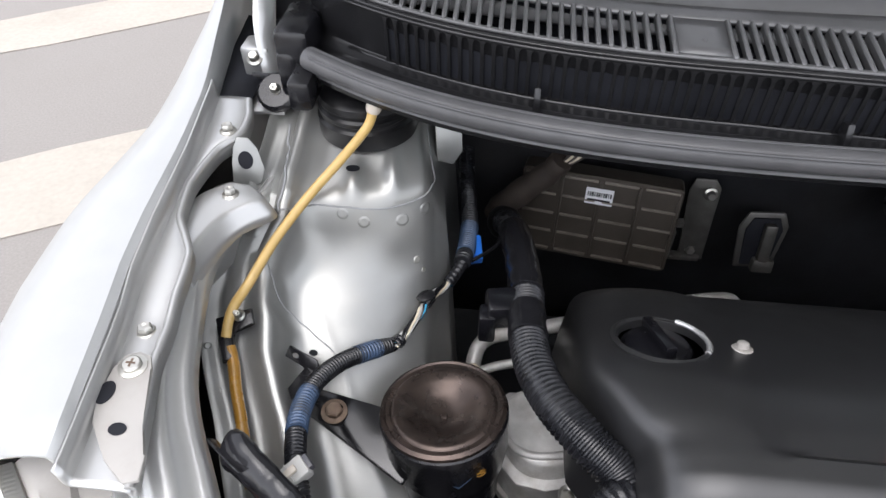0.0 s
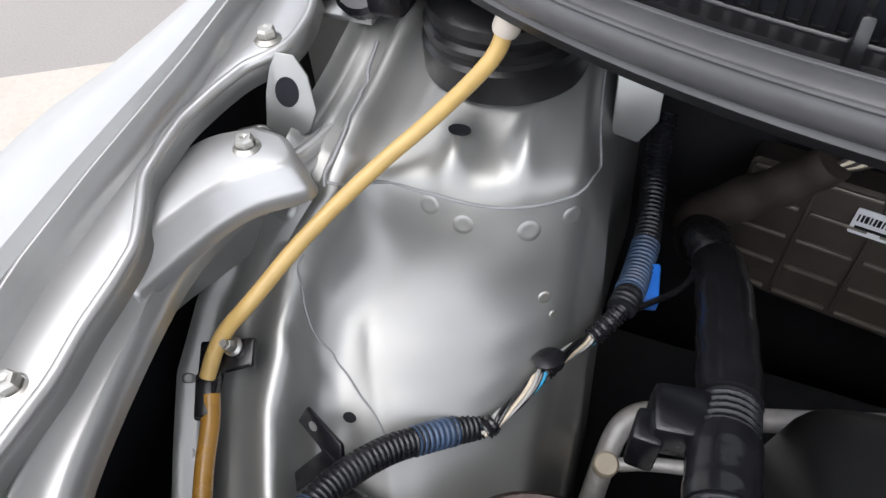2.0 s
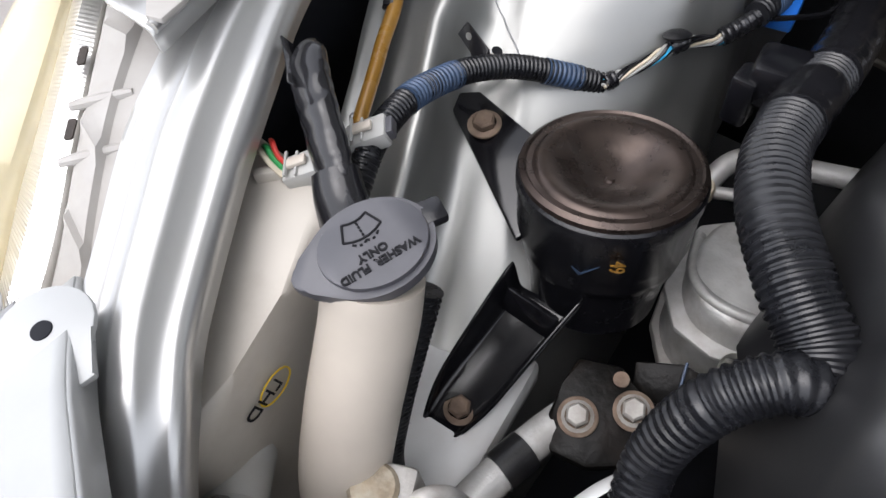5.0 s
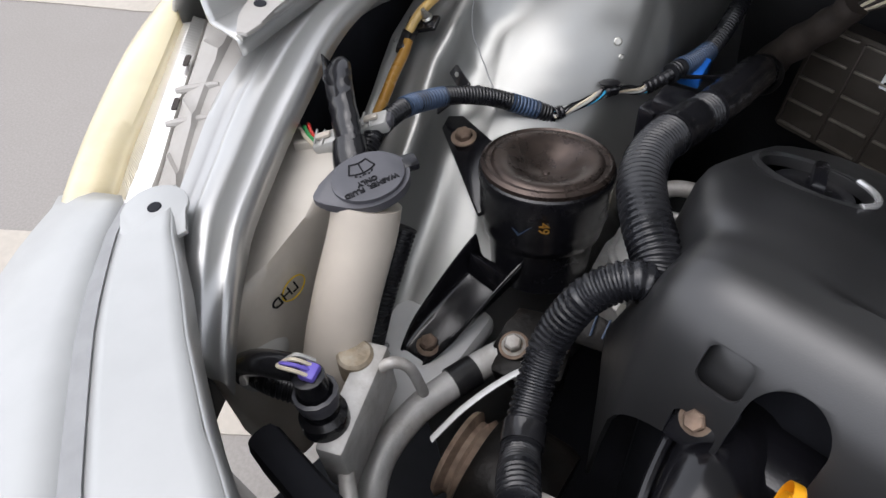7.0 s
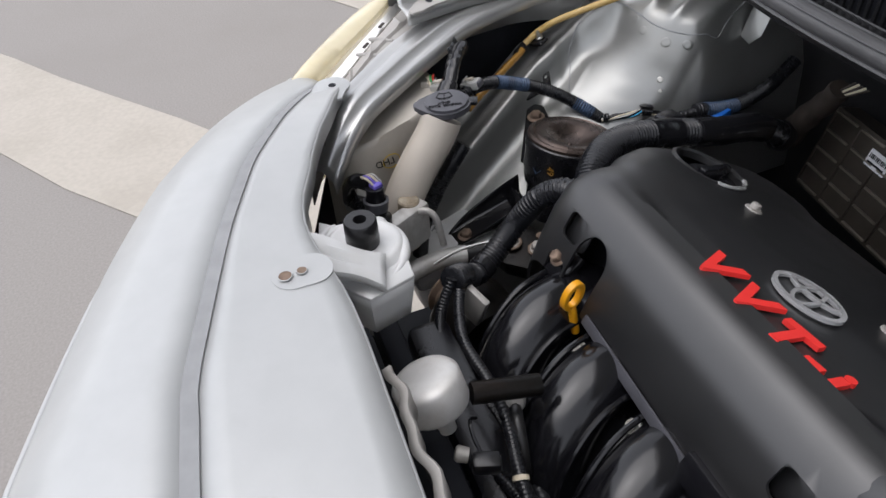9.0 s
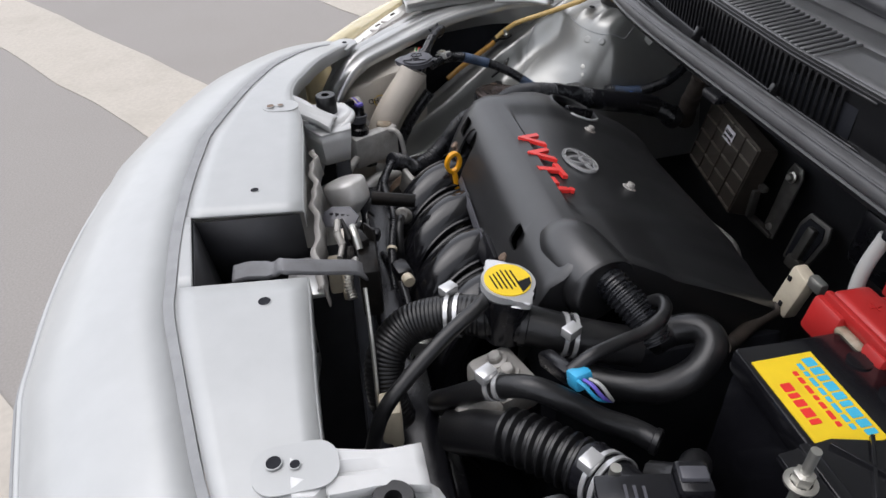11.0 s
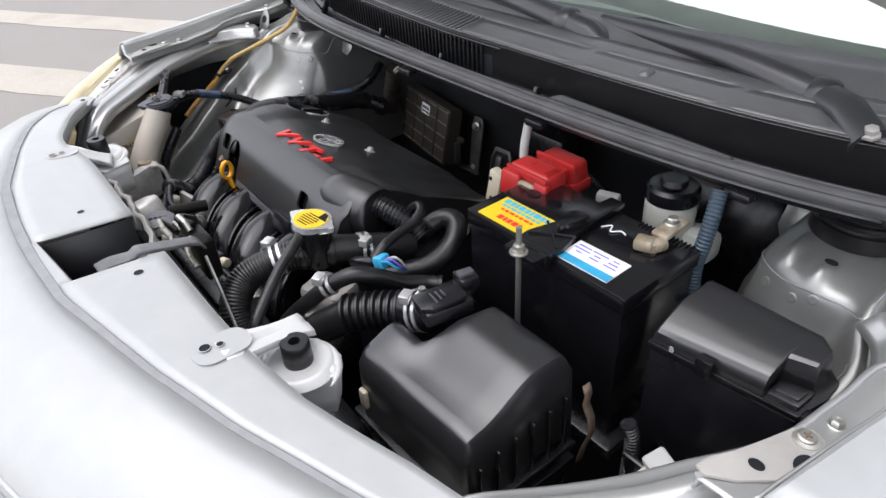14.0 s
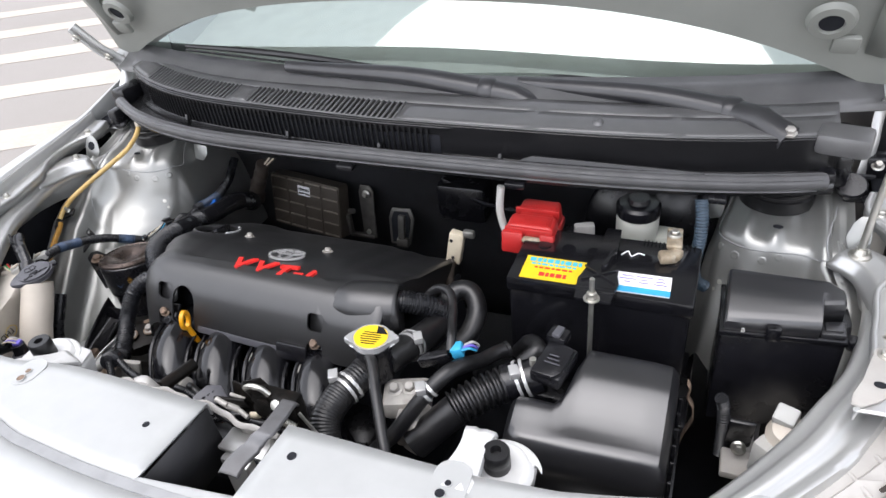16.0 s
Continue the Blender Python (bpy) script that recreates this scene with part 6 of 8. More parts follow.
solo("lower_drain_hose", t, M_YDARK, (-0.66, 0.27, 0.65), "amber rubber hose below the black holder", "hose")
hc = thing("hose_holder", (-0.675, 0.335, 0.69), "black angled rubber hose holder bolted to the panel", "hose holder")
hm = axes((-0.6905, 0.3455, 0.6905), (0.93, 0.30, 0.2), (-0.45, 0.83, 0.33))
t = prism([(0, 0), (0.034, 0), (0.034, -0.0155), (0.0135, -0.0165), (0.0125, -0.043), (0.001, -0.043)], 0.0045, hm, 0.0014)
join(t, rbox(hm @ Vector((0.0065, -0.030, 0.0035)), (0.010, 0.024, 0.008), 0.002, rx=22, rz=26))
part("block", t, M_BLACK, hc)
hexbolt((-0.6680, 0.3460, 0.6985), (0.0, -0.4, 0.9), r=0.0036, parent=hc)
part("stud", rod((-0.6680, 0.3460, 0.6985), (-0.6680, 0.3415, 0.7090), 0.0022, 10), M_STEEL, hc)
bk = thing("angle_bracket", (-0.615, 0.325, 0.65), "small black angled steel bracket on the tower", "bracket")
ba, br, bb = Vector((-0.6235, 0.3375, 0.6625)), Vector((-0.5977, 0.3261, 0.6591)), Vector((-0.618, 0.3131, 0.639))
bm_ = axes(ba, br - ba, br - bb)
t = prism([(-0.004, 0.005), (0.026, 0.006), (0.031, 0.001), (0.029, -0.008), (0.020, -0.008), (0.016, -0.005), (-0.004, -0.006)], 0.003, bm_, 0.0008)
join(t, prism([(0.019, -0.004), (0.030, -0.004), (0.016, -0.050), (0.006, -0.050)], 0.003, bm_ @ pose(0, 0, 0.0004), 0.0008))
part("plate_hole", prism(oval(0.0032, 0.0022, 16), 0.0005, bm_ @ pose(0.006, 0, 0.0030)), M_INNER, bk)
part("plate", t, M_BLACK, bk)

# ---------------------------------------------------------------- aluminium pipes
ac = thing("cooling_pipe", (-0.45, 0.45, 0.5), "dull aluminium refrigerant pipe with a brass-coloured port cap", "pipe")
part("pipe", hose([(-0.130, 0.580, 0.42), (-0.134, 0.578, 0.48), (-0.148, 0.571, 0.517), (-0.175, 0.563, 0.527), (-0.237, 0.548, 0.526), (-0.340, 0.516, 0.522), (-0.405, 0.497, 0.518), (-0.430, 0.492, 0.516), (-0.450, 0.484, 0.514), (-0.461, 0.468, 0.510), (-0.465, 0.445, 0.495), (-0.467, 0.42, 0.47), (-0.468, 0.40, 0.42)], 0.0092, 14), M_ALU, ac)
part("branch_pipe", hose([(-0.455, 0.443, 0.505), (-0.435, 0.450, 0.508), (-0.41, 0.455, 0.512)], 0.0055, 10), M_ALU, ac)
part("port_cap", lathe([(0, 0), (0.0095, 0), (0.0095, 0.016), (0.008, 0.018), (0, 0.018)], (-0.464, 0.442, 0.497), (0.05, -0.3, 0.95), 20), M_CREAM, ac)
lp = thing("low_pipe", (-0.43, 0.10, 0.56), "white-grey aluminium pipe with a black sleeve", "pipe")
part("pipe", hose([(-0.425, 0.215, 0.545), (-0.436, 0.175, 0.548), (-0.441, 0.142, 0.550), (-0.445, 0.100, 0.550), (-0.438, 0.058, 0.545), (-0.420, 0.028, 0.53), (-0.41, 0.01, 0.49)], 0.0118, 16), M_ALU, lp)
part("sleeve", rod((-0.4375, 0.160, 0.5495), (-0.4415, 0.138, 0.5505), 0.0135, 16), M_RUBBER, lp)
ps = thing("pressure_sensor", (-0.445, 0.035, 0.60), "refrigerant pressure sensor with purple plug on an aluminium block", "sensor")
t = rbox((-0.446, 0.058, 0.606), (0.020, 0.085, 0.055), 0.004, rz=28)
part("block", t, M_ALU, ps)
part("sensor_body", lathe([(0, 0), (0.016, 0), (0.016, 0.010), (0.012, 0.013), (0.012, 0.030), (0.010, 0.034), (0.010, 0.048), (0, 0.050)], (-0.444, 0.034, 0.632), (-0.1, 0.05, 1), 22), M_BLACK, ps)
part("plug", rbox((-0.449, 0.038, 0.682), (0.011, 0.012, 0.006), 0.002, rz=25), M_PURPLE, ps)
part("plug_collar", lathe([(0.0125, 0), (0.0135, 0.004), (0.0125, 0.008), (0.0145, 0.009), (0.0145, 0.013), (0.012, 0.014)], (-0.4455, 0.035, 0.652), (-0.1, 0.05, 1), 12), M_CAPGREY, ps)
for k in range(4):
    part("wire", hose([(-0.446 - 0.002 * k, 0.036 + 0.003 * k, 0.683), (-0.452 - 0.002 * k, 0.030 + 0.003 * k, 0.690), (-0.462, 0.026 + 0.003 * k, 0.688), (-0.470, 0.030, 0.678)], 0.0013, 6), (M_CREAM, M_PURPLE, M_CREAM, M_GREYPL)[k], ps)
part("port_cap", lathe([(0, 0), (0.013, 0), (0.013, 0.020), (0.011, 0.022), (0, 0.022)], (-0.468, 0.077, 0.615), (0.0, 0.05, 1), 22), M_CORR, ps)
part("pipe", hose([(-0.43, 0.03, 0.600), (-0.40, 0.012, 0.595), (-0.36, 0.0, 0.59), (-0.32, -0.01, 0.60)], 0.006, 10), M_ALU, ps)
part("side_pipe", hose([(-0.452, 0.083, 0.628), (-0.446, 0.094, 0.630), (-0.440, 0.102, 0.618), (-0.438, 0.108, 0.58)], 0.0042, 10), M_ALU, ps)
part("black_lead", hose([(-0.46, 0.036, 0.676), (-0.485, 0.025, 0.668), (-0.51, 0.02, 0.645), (-0.53, 0.02, 0.61)], 0.009, 10), M_TAPE, ps)

# ---------------------------------------------------------------- radiator upper supports
def radiator_support(plate, arm, x, y):
    sup = thing("radiator_support", (x, y, 0.70), "white-painted pressed radiator bracket with a black rubber bush", "bracket", "radiator supports")
    t = prism(plate, 0.004, pose(0, 0, 0.740), 0.0014)
    part("plate", t, M_WHITE, sup)
    # pressed skirt below the plate
    ring0 = [Vector((px_, py_, 0.740)) for px_, py_ in plate]
    c = Vector((x, y, 0))
    rows = []
    for q in ring0 + ring0[:1]:
        o = Vector((q.x - c.x, q.y - c.y, 0))
        rows.append([q - o * 0.02, q - o * 0.04 - Vector((0, 0, 0.012)), q - o * 0.10 - Vector((0, 0, 0.028)), q - o * 0.16 - Vector((0, 0, 0.046))])
    part("skirt", sheet(rows), M_WHITE, sup, thick=0.002)
    t = lathe([(0.0370, -0.001), (0.0345, 0.0015), (0.0320, 0.0045), (0.0290, 0.0060), (0.0265, 0.0058), (0.0245, 0.0050), (0.0125, 0.0050)], (x, y, 0.7435), n=40)
    part("raised_seat", t, M_WHITE, sup)
    for k, (ox, oy, br) in enumerate(((0.030, -0.010, 0.007), (0.014, -0.031, 0.008), (-0.026, 0.020, 0.005))):
        sx = 1 if x < 0 else -1
        t = lathe([(br * 1.4, 0), (br * 1.1, 0.002), (br * 0.6, 0.0034), (0, 0.0038)], (x + ox * sx, y + oy, 0.7436), n=18)
        part("pressed_boss", t, M_WHITE, sup, angle=80)
    for k, (a0, a1, r0) in enumerate(((20, 120, 0.046), (200, 300, 0.042))):
        line = [Vector((x + r0 * math.cos(radians(a0 + (a1 - a0) * i / 12)), y + 0.8 * r0 * math.sin(radians(a0 + (a1 - a0) * i / 12)) - 0.004, 0.7425)) for i in range(13)]
        part("pressed_bead", sweep(line, lambda u, i: 0.0008 + 0.0042 * math.sin(math.pi * min(1, max(0, u))), 8), M_WHITE, sup, angle=80)
    t = lathe([(0.0138, 0), (0.0142, 0.008), (0.0136, 0.010), (0.0140, 0.012), (0.0137, 0.0245), (0.0126, 0.0262), (0.0056, 0.0262), (0.0050, 0.018), (0, 0.018)], (x, y, 0.7470), n=28)
    part("bush", t, M_RUBBER, sup, "black rubber bush")
    # arm from the top panel's ear over the plate, with a pressed groove
    a, b, w = Vector(arm[0]), Vector(arm[1]), arm[2]
    side = Vector((b.y - a.y, a.x - b.x, 0)).normalized() * w
    rows = []
    for k in range(13):
        u = k / 12
        p = a.lerp(b, u)
        wob = 1 + 0.12 * math.sin(u * 7)
        rows.append([p - side * wob + Vector((0, 0, -0.006)), p - side * wob * 0.9, p - side * 0.35 + Vector((0, 0, 0.002)), p + Vector((0, 0, -0.003 * math.sin(math.pi * min(1, u * 1.3)))), p + side * 0.35 + Vector((0, 0, 0.002)), p + side * wob * 0.9, p + side * wob + Vector((0, 0, -0.006))])
    part("arm", sheet(rows), M_WHITE, sup, thick=0.002)
    return sup


radiator_support([(-0.335, -0.040), (-0.285, -0.052), (-0.250, -0.042), (-0.226, -0.024), (-0.238, 0.016), (-0.275, 0.018), (-0.306, 0.015), (-0.324, 0.002), (-0.322, -0.030)], ((-0.262, -0.062, 0.783), (-0.245, -0.005, 0.752), 0.019), -0.287, -0.012)
radiator_support([(0.290, -0.036), (0.330, -0.038), (0.350, -0.010), (0.369, 0.020), (0.347, 0.039), (0.312, 0.034), (0.296, 0.018), (0.288, -0.010)], ((0.310, -0.058, 0.784), (0.308, 0.026, 0.768), 0.017), 0.332, 0.002)
for x, y, w, d in ((-0.228, -0.068, 0.032, 0.044), (0.306, -0.055, 0.036, 0.054)):
    t = prism(rrect(w, d, 0.015), 0.0011, axes((x, y, panel_z(x, y) + 0.0004), (1, 0.06, 0), (0, 1, -0.05)), 0)
    part("pressed_ear", t, M_PAINT, car)
# plain pressed edge by the left of the catch
rows = []
for i in range(49):
    x = -0.140 + 0.235 * i / 48
    w = 0.0022 * math.sin(x * 95) + 0.0014 * math.sin(x * 210 + 1)
    top = lerp(((-0.14, 0.770), (-0.09, 0.7765), (0.0, 0.7745), (0.03, 0.764), (0.095, 0.752)), x)
    y = lerp(((-0.14, -0.030), (0.0, -0.031), (0.095, -0.034)), x) + w
    rows.append([(x, y - 0.007, top - 0.003), (x, y - 0.0015, top), (x, y, top - 0.002), (x, y + 0.001, top - 0.012), (x, y + 0.003, top - 0.024)])
part("crossmember_edge", sheet(rows), M_HOUSING, car, "pale wavy pressed edge behind the panel", thick=0.0016)

# ---------------------------------------------------------------- hood catch
M_LEVER = node_mat("worn_grey_lever_coating", (0.125, 0.125, 0.13), 0.38, 0, 0.12, 40, 0.08, 400, dirt=(0.07, 0.065, 0.06), dirt_amt=0.5, dirt_scale=25)
latch = thing("hood_latch", (0.07, 0.0, 0.74), "greasy steel hood latch with a grey release lever", "latch")
rows = []
for q in spline([(0.091, -0.108, 0.779), (0.092, -0.093, 0.782), (0.098, -0.074, 0.784), (0.103, -0.066, 0.791), (0.107, -0.058, 0.792), (0.100, -0.030, 0.781), (0.091, -0.002, 0.769), (0.086, 0.008, 0.757)], 5):
    w = 0.0125 if q.y < -0.075 else 0.0105
    rows.append([(q.x - w, q.y, q.z - 0.003), (q.x - w + 0.002, q.y, q.z), (q.x, q.y, q.z + 0.0006), (q.x + w - 0.002, q.y, q.z), (q.x + w, q.y, q.z - 0.003)])
part("release_lever", sheet(rows), M_LEVER, latch, "grey plastic-dipped lever", thick=0.003)
t = rbox((0.070, 0.010, 0.735), (0.050, 0.020, 0.055), 0.004)
rbox((0.045, 0.006, 0.760), (0.022, 0.010, 0.020), 0.002, rz=20, bm=t)
rbox((0.030, 0.004, 0.764), (0.022, 0.006, 0.010), 0.002, rz=-25, bm=t)
lathe([(0, 0), (0.012, 0), (0.012, 0.004), (0, 0.005)], (0.055, -0.004, 0.750), (0, -1, 0.2), 20, t)
part("mechanism", t, M_TARRY, latch, "greasy dark latch plates")
t = prism([(-0.020, -0.012), (0.018, -0.014), (0.022, 0.002), (0.010, 0.013), (-0.010, 0.012), (-0.021, 0.000)], 0.0025, axes((-0.022, -0.012, 0.748), (0.35, 0.93, 0.05), (-0.85, 0.3, 0.45)), 0.0008)
part("stamped_plate", t, M_CAPGREY, latch, "grey stamped latch plate")
for k in range(4):
    part("stamp_mark", rbox((-0.026 + 0.002 * k, -0.020 + 0.006 * k, 0.7515), (0.003, 0.004, 0.0006), 0), M_INK, latch)
for (a, b, r_) in (((-0.004, -0.014, 0.756), (0.012, -0.016, 0.752), 0.0045), ((0.012, -0.016, 0.752), (0.022, -0.012, 0.744), 0.0055), ((0.022, -0.012, 0.744), (0.038, -0.016, 0.740), 0.004), ((0.004, 0.000, 0.752), (0.020, 0.004, 0.744), 0.003)):
    part("latch_link", rod(a, b, r_ * 0.75, 10), M_CASTDIRTY, latch)
part("link_plate", rbox((0.008, -0.004, 0.744), (0.040, 0.004, 0.022), 0.0015, rz=10, rx=20), M_TARRY, latch)
part("link_plate", rbox((0.020, 0.012, 0.742), (0.050, 0.003, 0.026), 0.0015, rz=-6, rx=-12), M_TARRY, latch)
part("catch_hook", hose([(0.030, 0.002, 0.768), (0.040, 0.000, 0.776), (0.052, 0.002, 0.774), (0.060, 0.004, 0.764)], 0.0035, 8), M_STEEL, latch)
part("rivet", lathe([(0.006, 0), (0.006, 0.003), (0.003, 0.004), (0, 0.004)], (0.072, -0.002, 0.757), (0, -0.7, 0.7), 14), M_STEEL, latch)
part("side_plate", prism([(-0.020, -0.020), (0.018, -0.022), (0.024, 0.006), (0.010, 0.024), (-0.012, 0.020)], 0.003, axes((0.030, 0.012, 0.745), (0.9, 0.3, 0.0), (0, 0.3, 0.95)), 0.001), M_TARRY, latch)
t = loom([(0.075, -0.008, 0.752), (0.085, -0.010, 0.742), (0.095, -0.008, 0.734)], 0.005, 0.003, 0.25)
part("spring", t, M_STEEL, latch)
M_HORN = node_mat("satin_grey_horn", (0.62, 0.61, 0.59), 0.4, 0.35, 0.08, 40, 0.05, 300, dirt=(0.35, 0.31, 0.26), dirt_amt=0.4, dirt_scale=30)
hr = thing("horn", (-0.168, 0.01, 0.675), "pale metal horn disc behind the front panel", "horn")
t = lathe([(0, -0.024), (0.007, -0.024), (0.008, -0.012), (0.020, -0.003), (0.0265, 0.003), (0.0275, 0.006), (0.0275, 0.028), (0.0255, 0.031), (0.019, 0.0335), (0, 0.034)], (-0.160, 0.003, 0.676), (-0.30, -0.20, 0.93), 32)
part("disc", t, M_HORN, hr)
t = rod((-0.158, 0.03, 0.682), (-0.15, 0.085, 0.675), 0.009, 12)
part("stem", t, M_TARRY, hr)
# release cable down the front
solo("release_cable", hose([(0.095, 0.004, 0.745), (0.12, 0.004, 0.70), (0.155, 0.002, 0.64), (0.20, 0.0, 0.56)], 0.0022, 6), M_STEEL, (0.12, 0.0, 0.70), "thin hood release cable", "cable")

# ---------------------------------------------------------------- radiator
rad = thing("radiator", (0.02, 0.03, 0.32), "dark radiator behind the front panel", "radiator")
part("core", rbox((0.02, 0.035, 0.45), (0.62, 0.026, 0.28), 0.004), M_DARK, rad)
part("upper_tank", rbox((0.02, 0.038, 0.600), (0.64, 0.045, 0.035), 0.010), M_BLACK, rad)
part("fan_shroud", rbox((0.02, 0.065, 0.44), (0.60, 0.03, 0.26), 0.010), M_BLACK, rad)
t = lathe([(0, 0), (0.035, 0), (0.035, 0.03), (0, 0.03)], (0.02, 0.085, 0.50), (0, 1, 0), 24)
part("fan_motor", t, M_BLACK, rad)
t = rbox((0.165, 0.012, 0.64), (0.028, 0.02, 0.05), 0.004)
part("pale_block", t, M_CREAM, rad)

# ---------------------------------------------------------------- coolant filler
fil = thing("coolant_filler", (0.125, 0.13, 0.68), "coolant filler neck with a yellow-topped pressure cap", "filler neck")
t = lathe([(0, -0.06), (0.022, -0.06), (0.022, -0.014), (0.026, -0.012), (0.026, -0.004), (0, -0.004)], (0.125, 0.131, 0.752), n=28)
part("neck", t, M_BLACK, fil)
pts = []
for k in range(48):
    a = 2 * math.pi * k / 48
    r = 0.0285 + 0.0125 * max(0, math.cos(2 * (a - radians(10)))) ** 10
    pts.append((r * math.cos(a), r * math.sin(a)))
t = prism([(x * 0.87, y * 0.87) for x, y in pts], 0.008, pose(0.125, 0.131, 0.7475, -3, 3, 10), 0.002)
pc = part("pressure_cap", t, M_CHROME, fil, "bare metal pressure cap with two ears")
t = prism(oval(0.0215, 0.0215, 36), 0.0012, pose(0.125, 0.131, 0.7555, -3, 3, 10))
lb = part("cap_label", t, M_YLABEL, pc, "round yellow warning label")
t = bmesh.new()
for k in range(6):
    prism(rrect(0.027 - 0.003 * abs(k - 3), 0.0014, 0.0005), 0.0004, pose(0.125, 0.131, 0.7568, -3, 3, 10) @ pose(0, -0.014 + 0.0042 * k, 0), 0, t)
prism([(0.006, 0.006), (0.020, 0.006), (0.012, 0.018), (0.004, 0.020)], 0.0004, pose(0.125, 0.131, 0.7568, -3, 3, 10), 0, t)
part("warning_print", t, M_INK, lb)
t = loom([(0.120, 0.120, 0.708), (0.112, 0.098, 0.708), (0.102, 0.074, 0.703), (0.096, 0.040, 0.690), (0.110, 0.016, 0.668), (0.130, 0.012, 0.635), (0.146, 0.022, 0.60), (0.15, 0.03, 0.55)], 0.0198, 0.0040, 0.035, 20)
rh_ = solo("radiator_hose", t, M_RUBBER, (0.1, 0.06, 0.68), "thick black radiator hose bending down to the radiator", "hose")
t = hose([(0.130, 0.140, 0.706), (0.138, 0.160, 0.703), (0.148, 0.185, 0.698), (0.155, 0.215, 0.690), (0.16, 0.25, 0.68)], 0.0195, 18)
ch_ = solo("engine_coolant_hose", t, M_RUBBER, (0.145, 0.18, 0.70), "black coolant hose from the filler to the engine", "hose")

part("end_bead", lathe([(0.0195, -0.004), (0.0212, -0.003), (0.0212, 0.003), (0.0195, 0.004)], (0.117, 0.112, 0.708), (0.35, 0.9, 0.1), 28), M_RUBBER, rh_)
part("end_bead", lathe([(0.0190, -0.004), (0.0210, -0.003), (0.0210, 0.003), (0.0190, 0.004)], (0.1325, 0.147, 0.7048), (0.4, 0.9, -0.1), 28), M_RUBBER, ch_)


def spring_clamp(at, axis, r, tab):
    cl = thing("hose_clamp", at, "bright steel spring hose clamp", "clamp", "hose clamps")
    t = lathe([(r, -0.006), (r + 0.0016, -0.006), (r + 0.0016, -0.002), (r, -0.002)], at, axis, 30)
    lathe([(r, 0.003), (r + 0.0016, 0.003), (r + 0.0016, 0.007), (r, 0.007)], at, axis, 30, t)
    part("band", t, M_CHROME, cl)
    q = Vector(at) + Vector(tab).normalized() * (r + 0.005)
    t = rbox(q, (0.012, 0.016, 0.010), 0.001, rz=30)
    part("tab", t, M_CHROME, cl)
    return cl


spring_clamp((0.106, 0.085, 0.705), (0.35, 0.9, 0.15), 0.0200, (-0.6, -0.1, 0.8))
spring_clamp((0.148, 0.184, 0.698), (0.2, 0.95, -0.15), 0.0200, (0.6, -0.1, 0.8))
t = hose([(0.128, 0.112, 0.743), (0.140, 0.100, 0.742), (0.160, 0.066, 0.731), (0.182, 0.030, 0.712), (0.198, 0.004, 0.690), (0.205, -0.012, 0.64)], 0.0068, 12)
solo("overflow_hose", t, M_RUBBER, (0.14, 0.06, 0.71), "thin black overflow hose from the pressure cap", "hose")
wo = thing("water_outlet", (0.17, 0.15, 0.64), "cast aluminium water outlet with two bolts", "casting")
t = rbox((0.170, 0.118, 0.672), (0.062, 0.048, 0.03), 0.008, rz=20)
rbox((0.195, 0.09, 0.655), (0.034, 0.045, 0.06), 0.010, rz=-15, bm=t)
rbox((0.178, 0.082, 0.66), (0.014, 0.030, 0.04), 0.004, rz=10, bm=t)
part("casting", t, M_CASTDIRTY, wo)
for q in ((0.156, 0.114, 0.688), (0.174, 0.121, 0.689)):
    hexbolt(q, (0, -0.3, 1), r=0.007, parent=wo, mat=M_CASTDIRTY)
t = hose([(0.130, 0.070, 0.600), (0.152, 0.058, 0.640), (0.178, 0.062, 0.672), (0.202, 0.088, 0.705), (0.219, 0.108, 0.724), (0.232, 0.126, 0.731), (0.243, 0.150, 0.722), (0.252, 0.175, 0.706), (0.262, 0.200, 0.698), (0.275, 0.214, 0.696)], 0.0098, 14)
hh_ = solo("heater_hose", t, M_RUBBER, (0.2, 0.12, 0.69), "black heater hose looping over the throttle inlet", "hose")
part("end_bead", lathe([(0.0095, -0.003), (0.0112, -0.002), (0.0112, 0.002), (0.0095, 0.003)], (0.275, 0.214, 0.696), (0.7, 0.7, 0), 20), M_RUBBER, hh_)
spring_clamp((0.211, 0.099, 0.716), (0.6, 0.75, 0.5), 0.0102, (-0.3, -0.5, 0.8))
cn = thing("wiring_plug", (0.22, 0.16, 0.72), "light blue wiring plug on a grey sensor", "plug")
part("sensor", rbox((0.196, 0.158, 0.712), (0.044, 0.015, 0.015), 0.004, rz=15, ry=-18), M_BLACK, cn)
part("plug", rbox((0.226, 0.165, 0.728), (0.016, 0.017, 0.016), 0.003, rz=15, ry=-18), M_LBLUE, cn, "light blue plug")
for k, m in enumerate((M_LBLUE, M_PURPLE, M_GREYPL)):
    part("wire", hose([(0.234, 0.160 + 0.005 * k, 0.734), (0.244, 0.162 + 0.006 * k, 0.738), (0.248, 0.172 + 0.005 * k, 0.726), (0.24, 0.19, 0.71)], 0.0017, 6), m, cn)

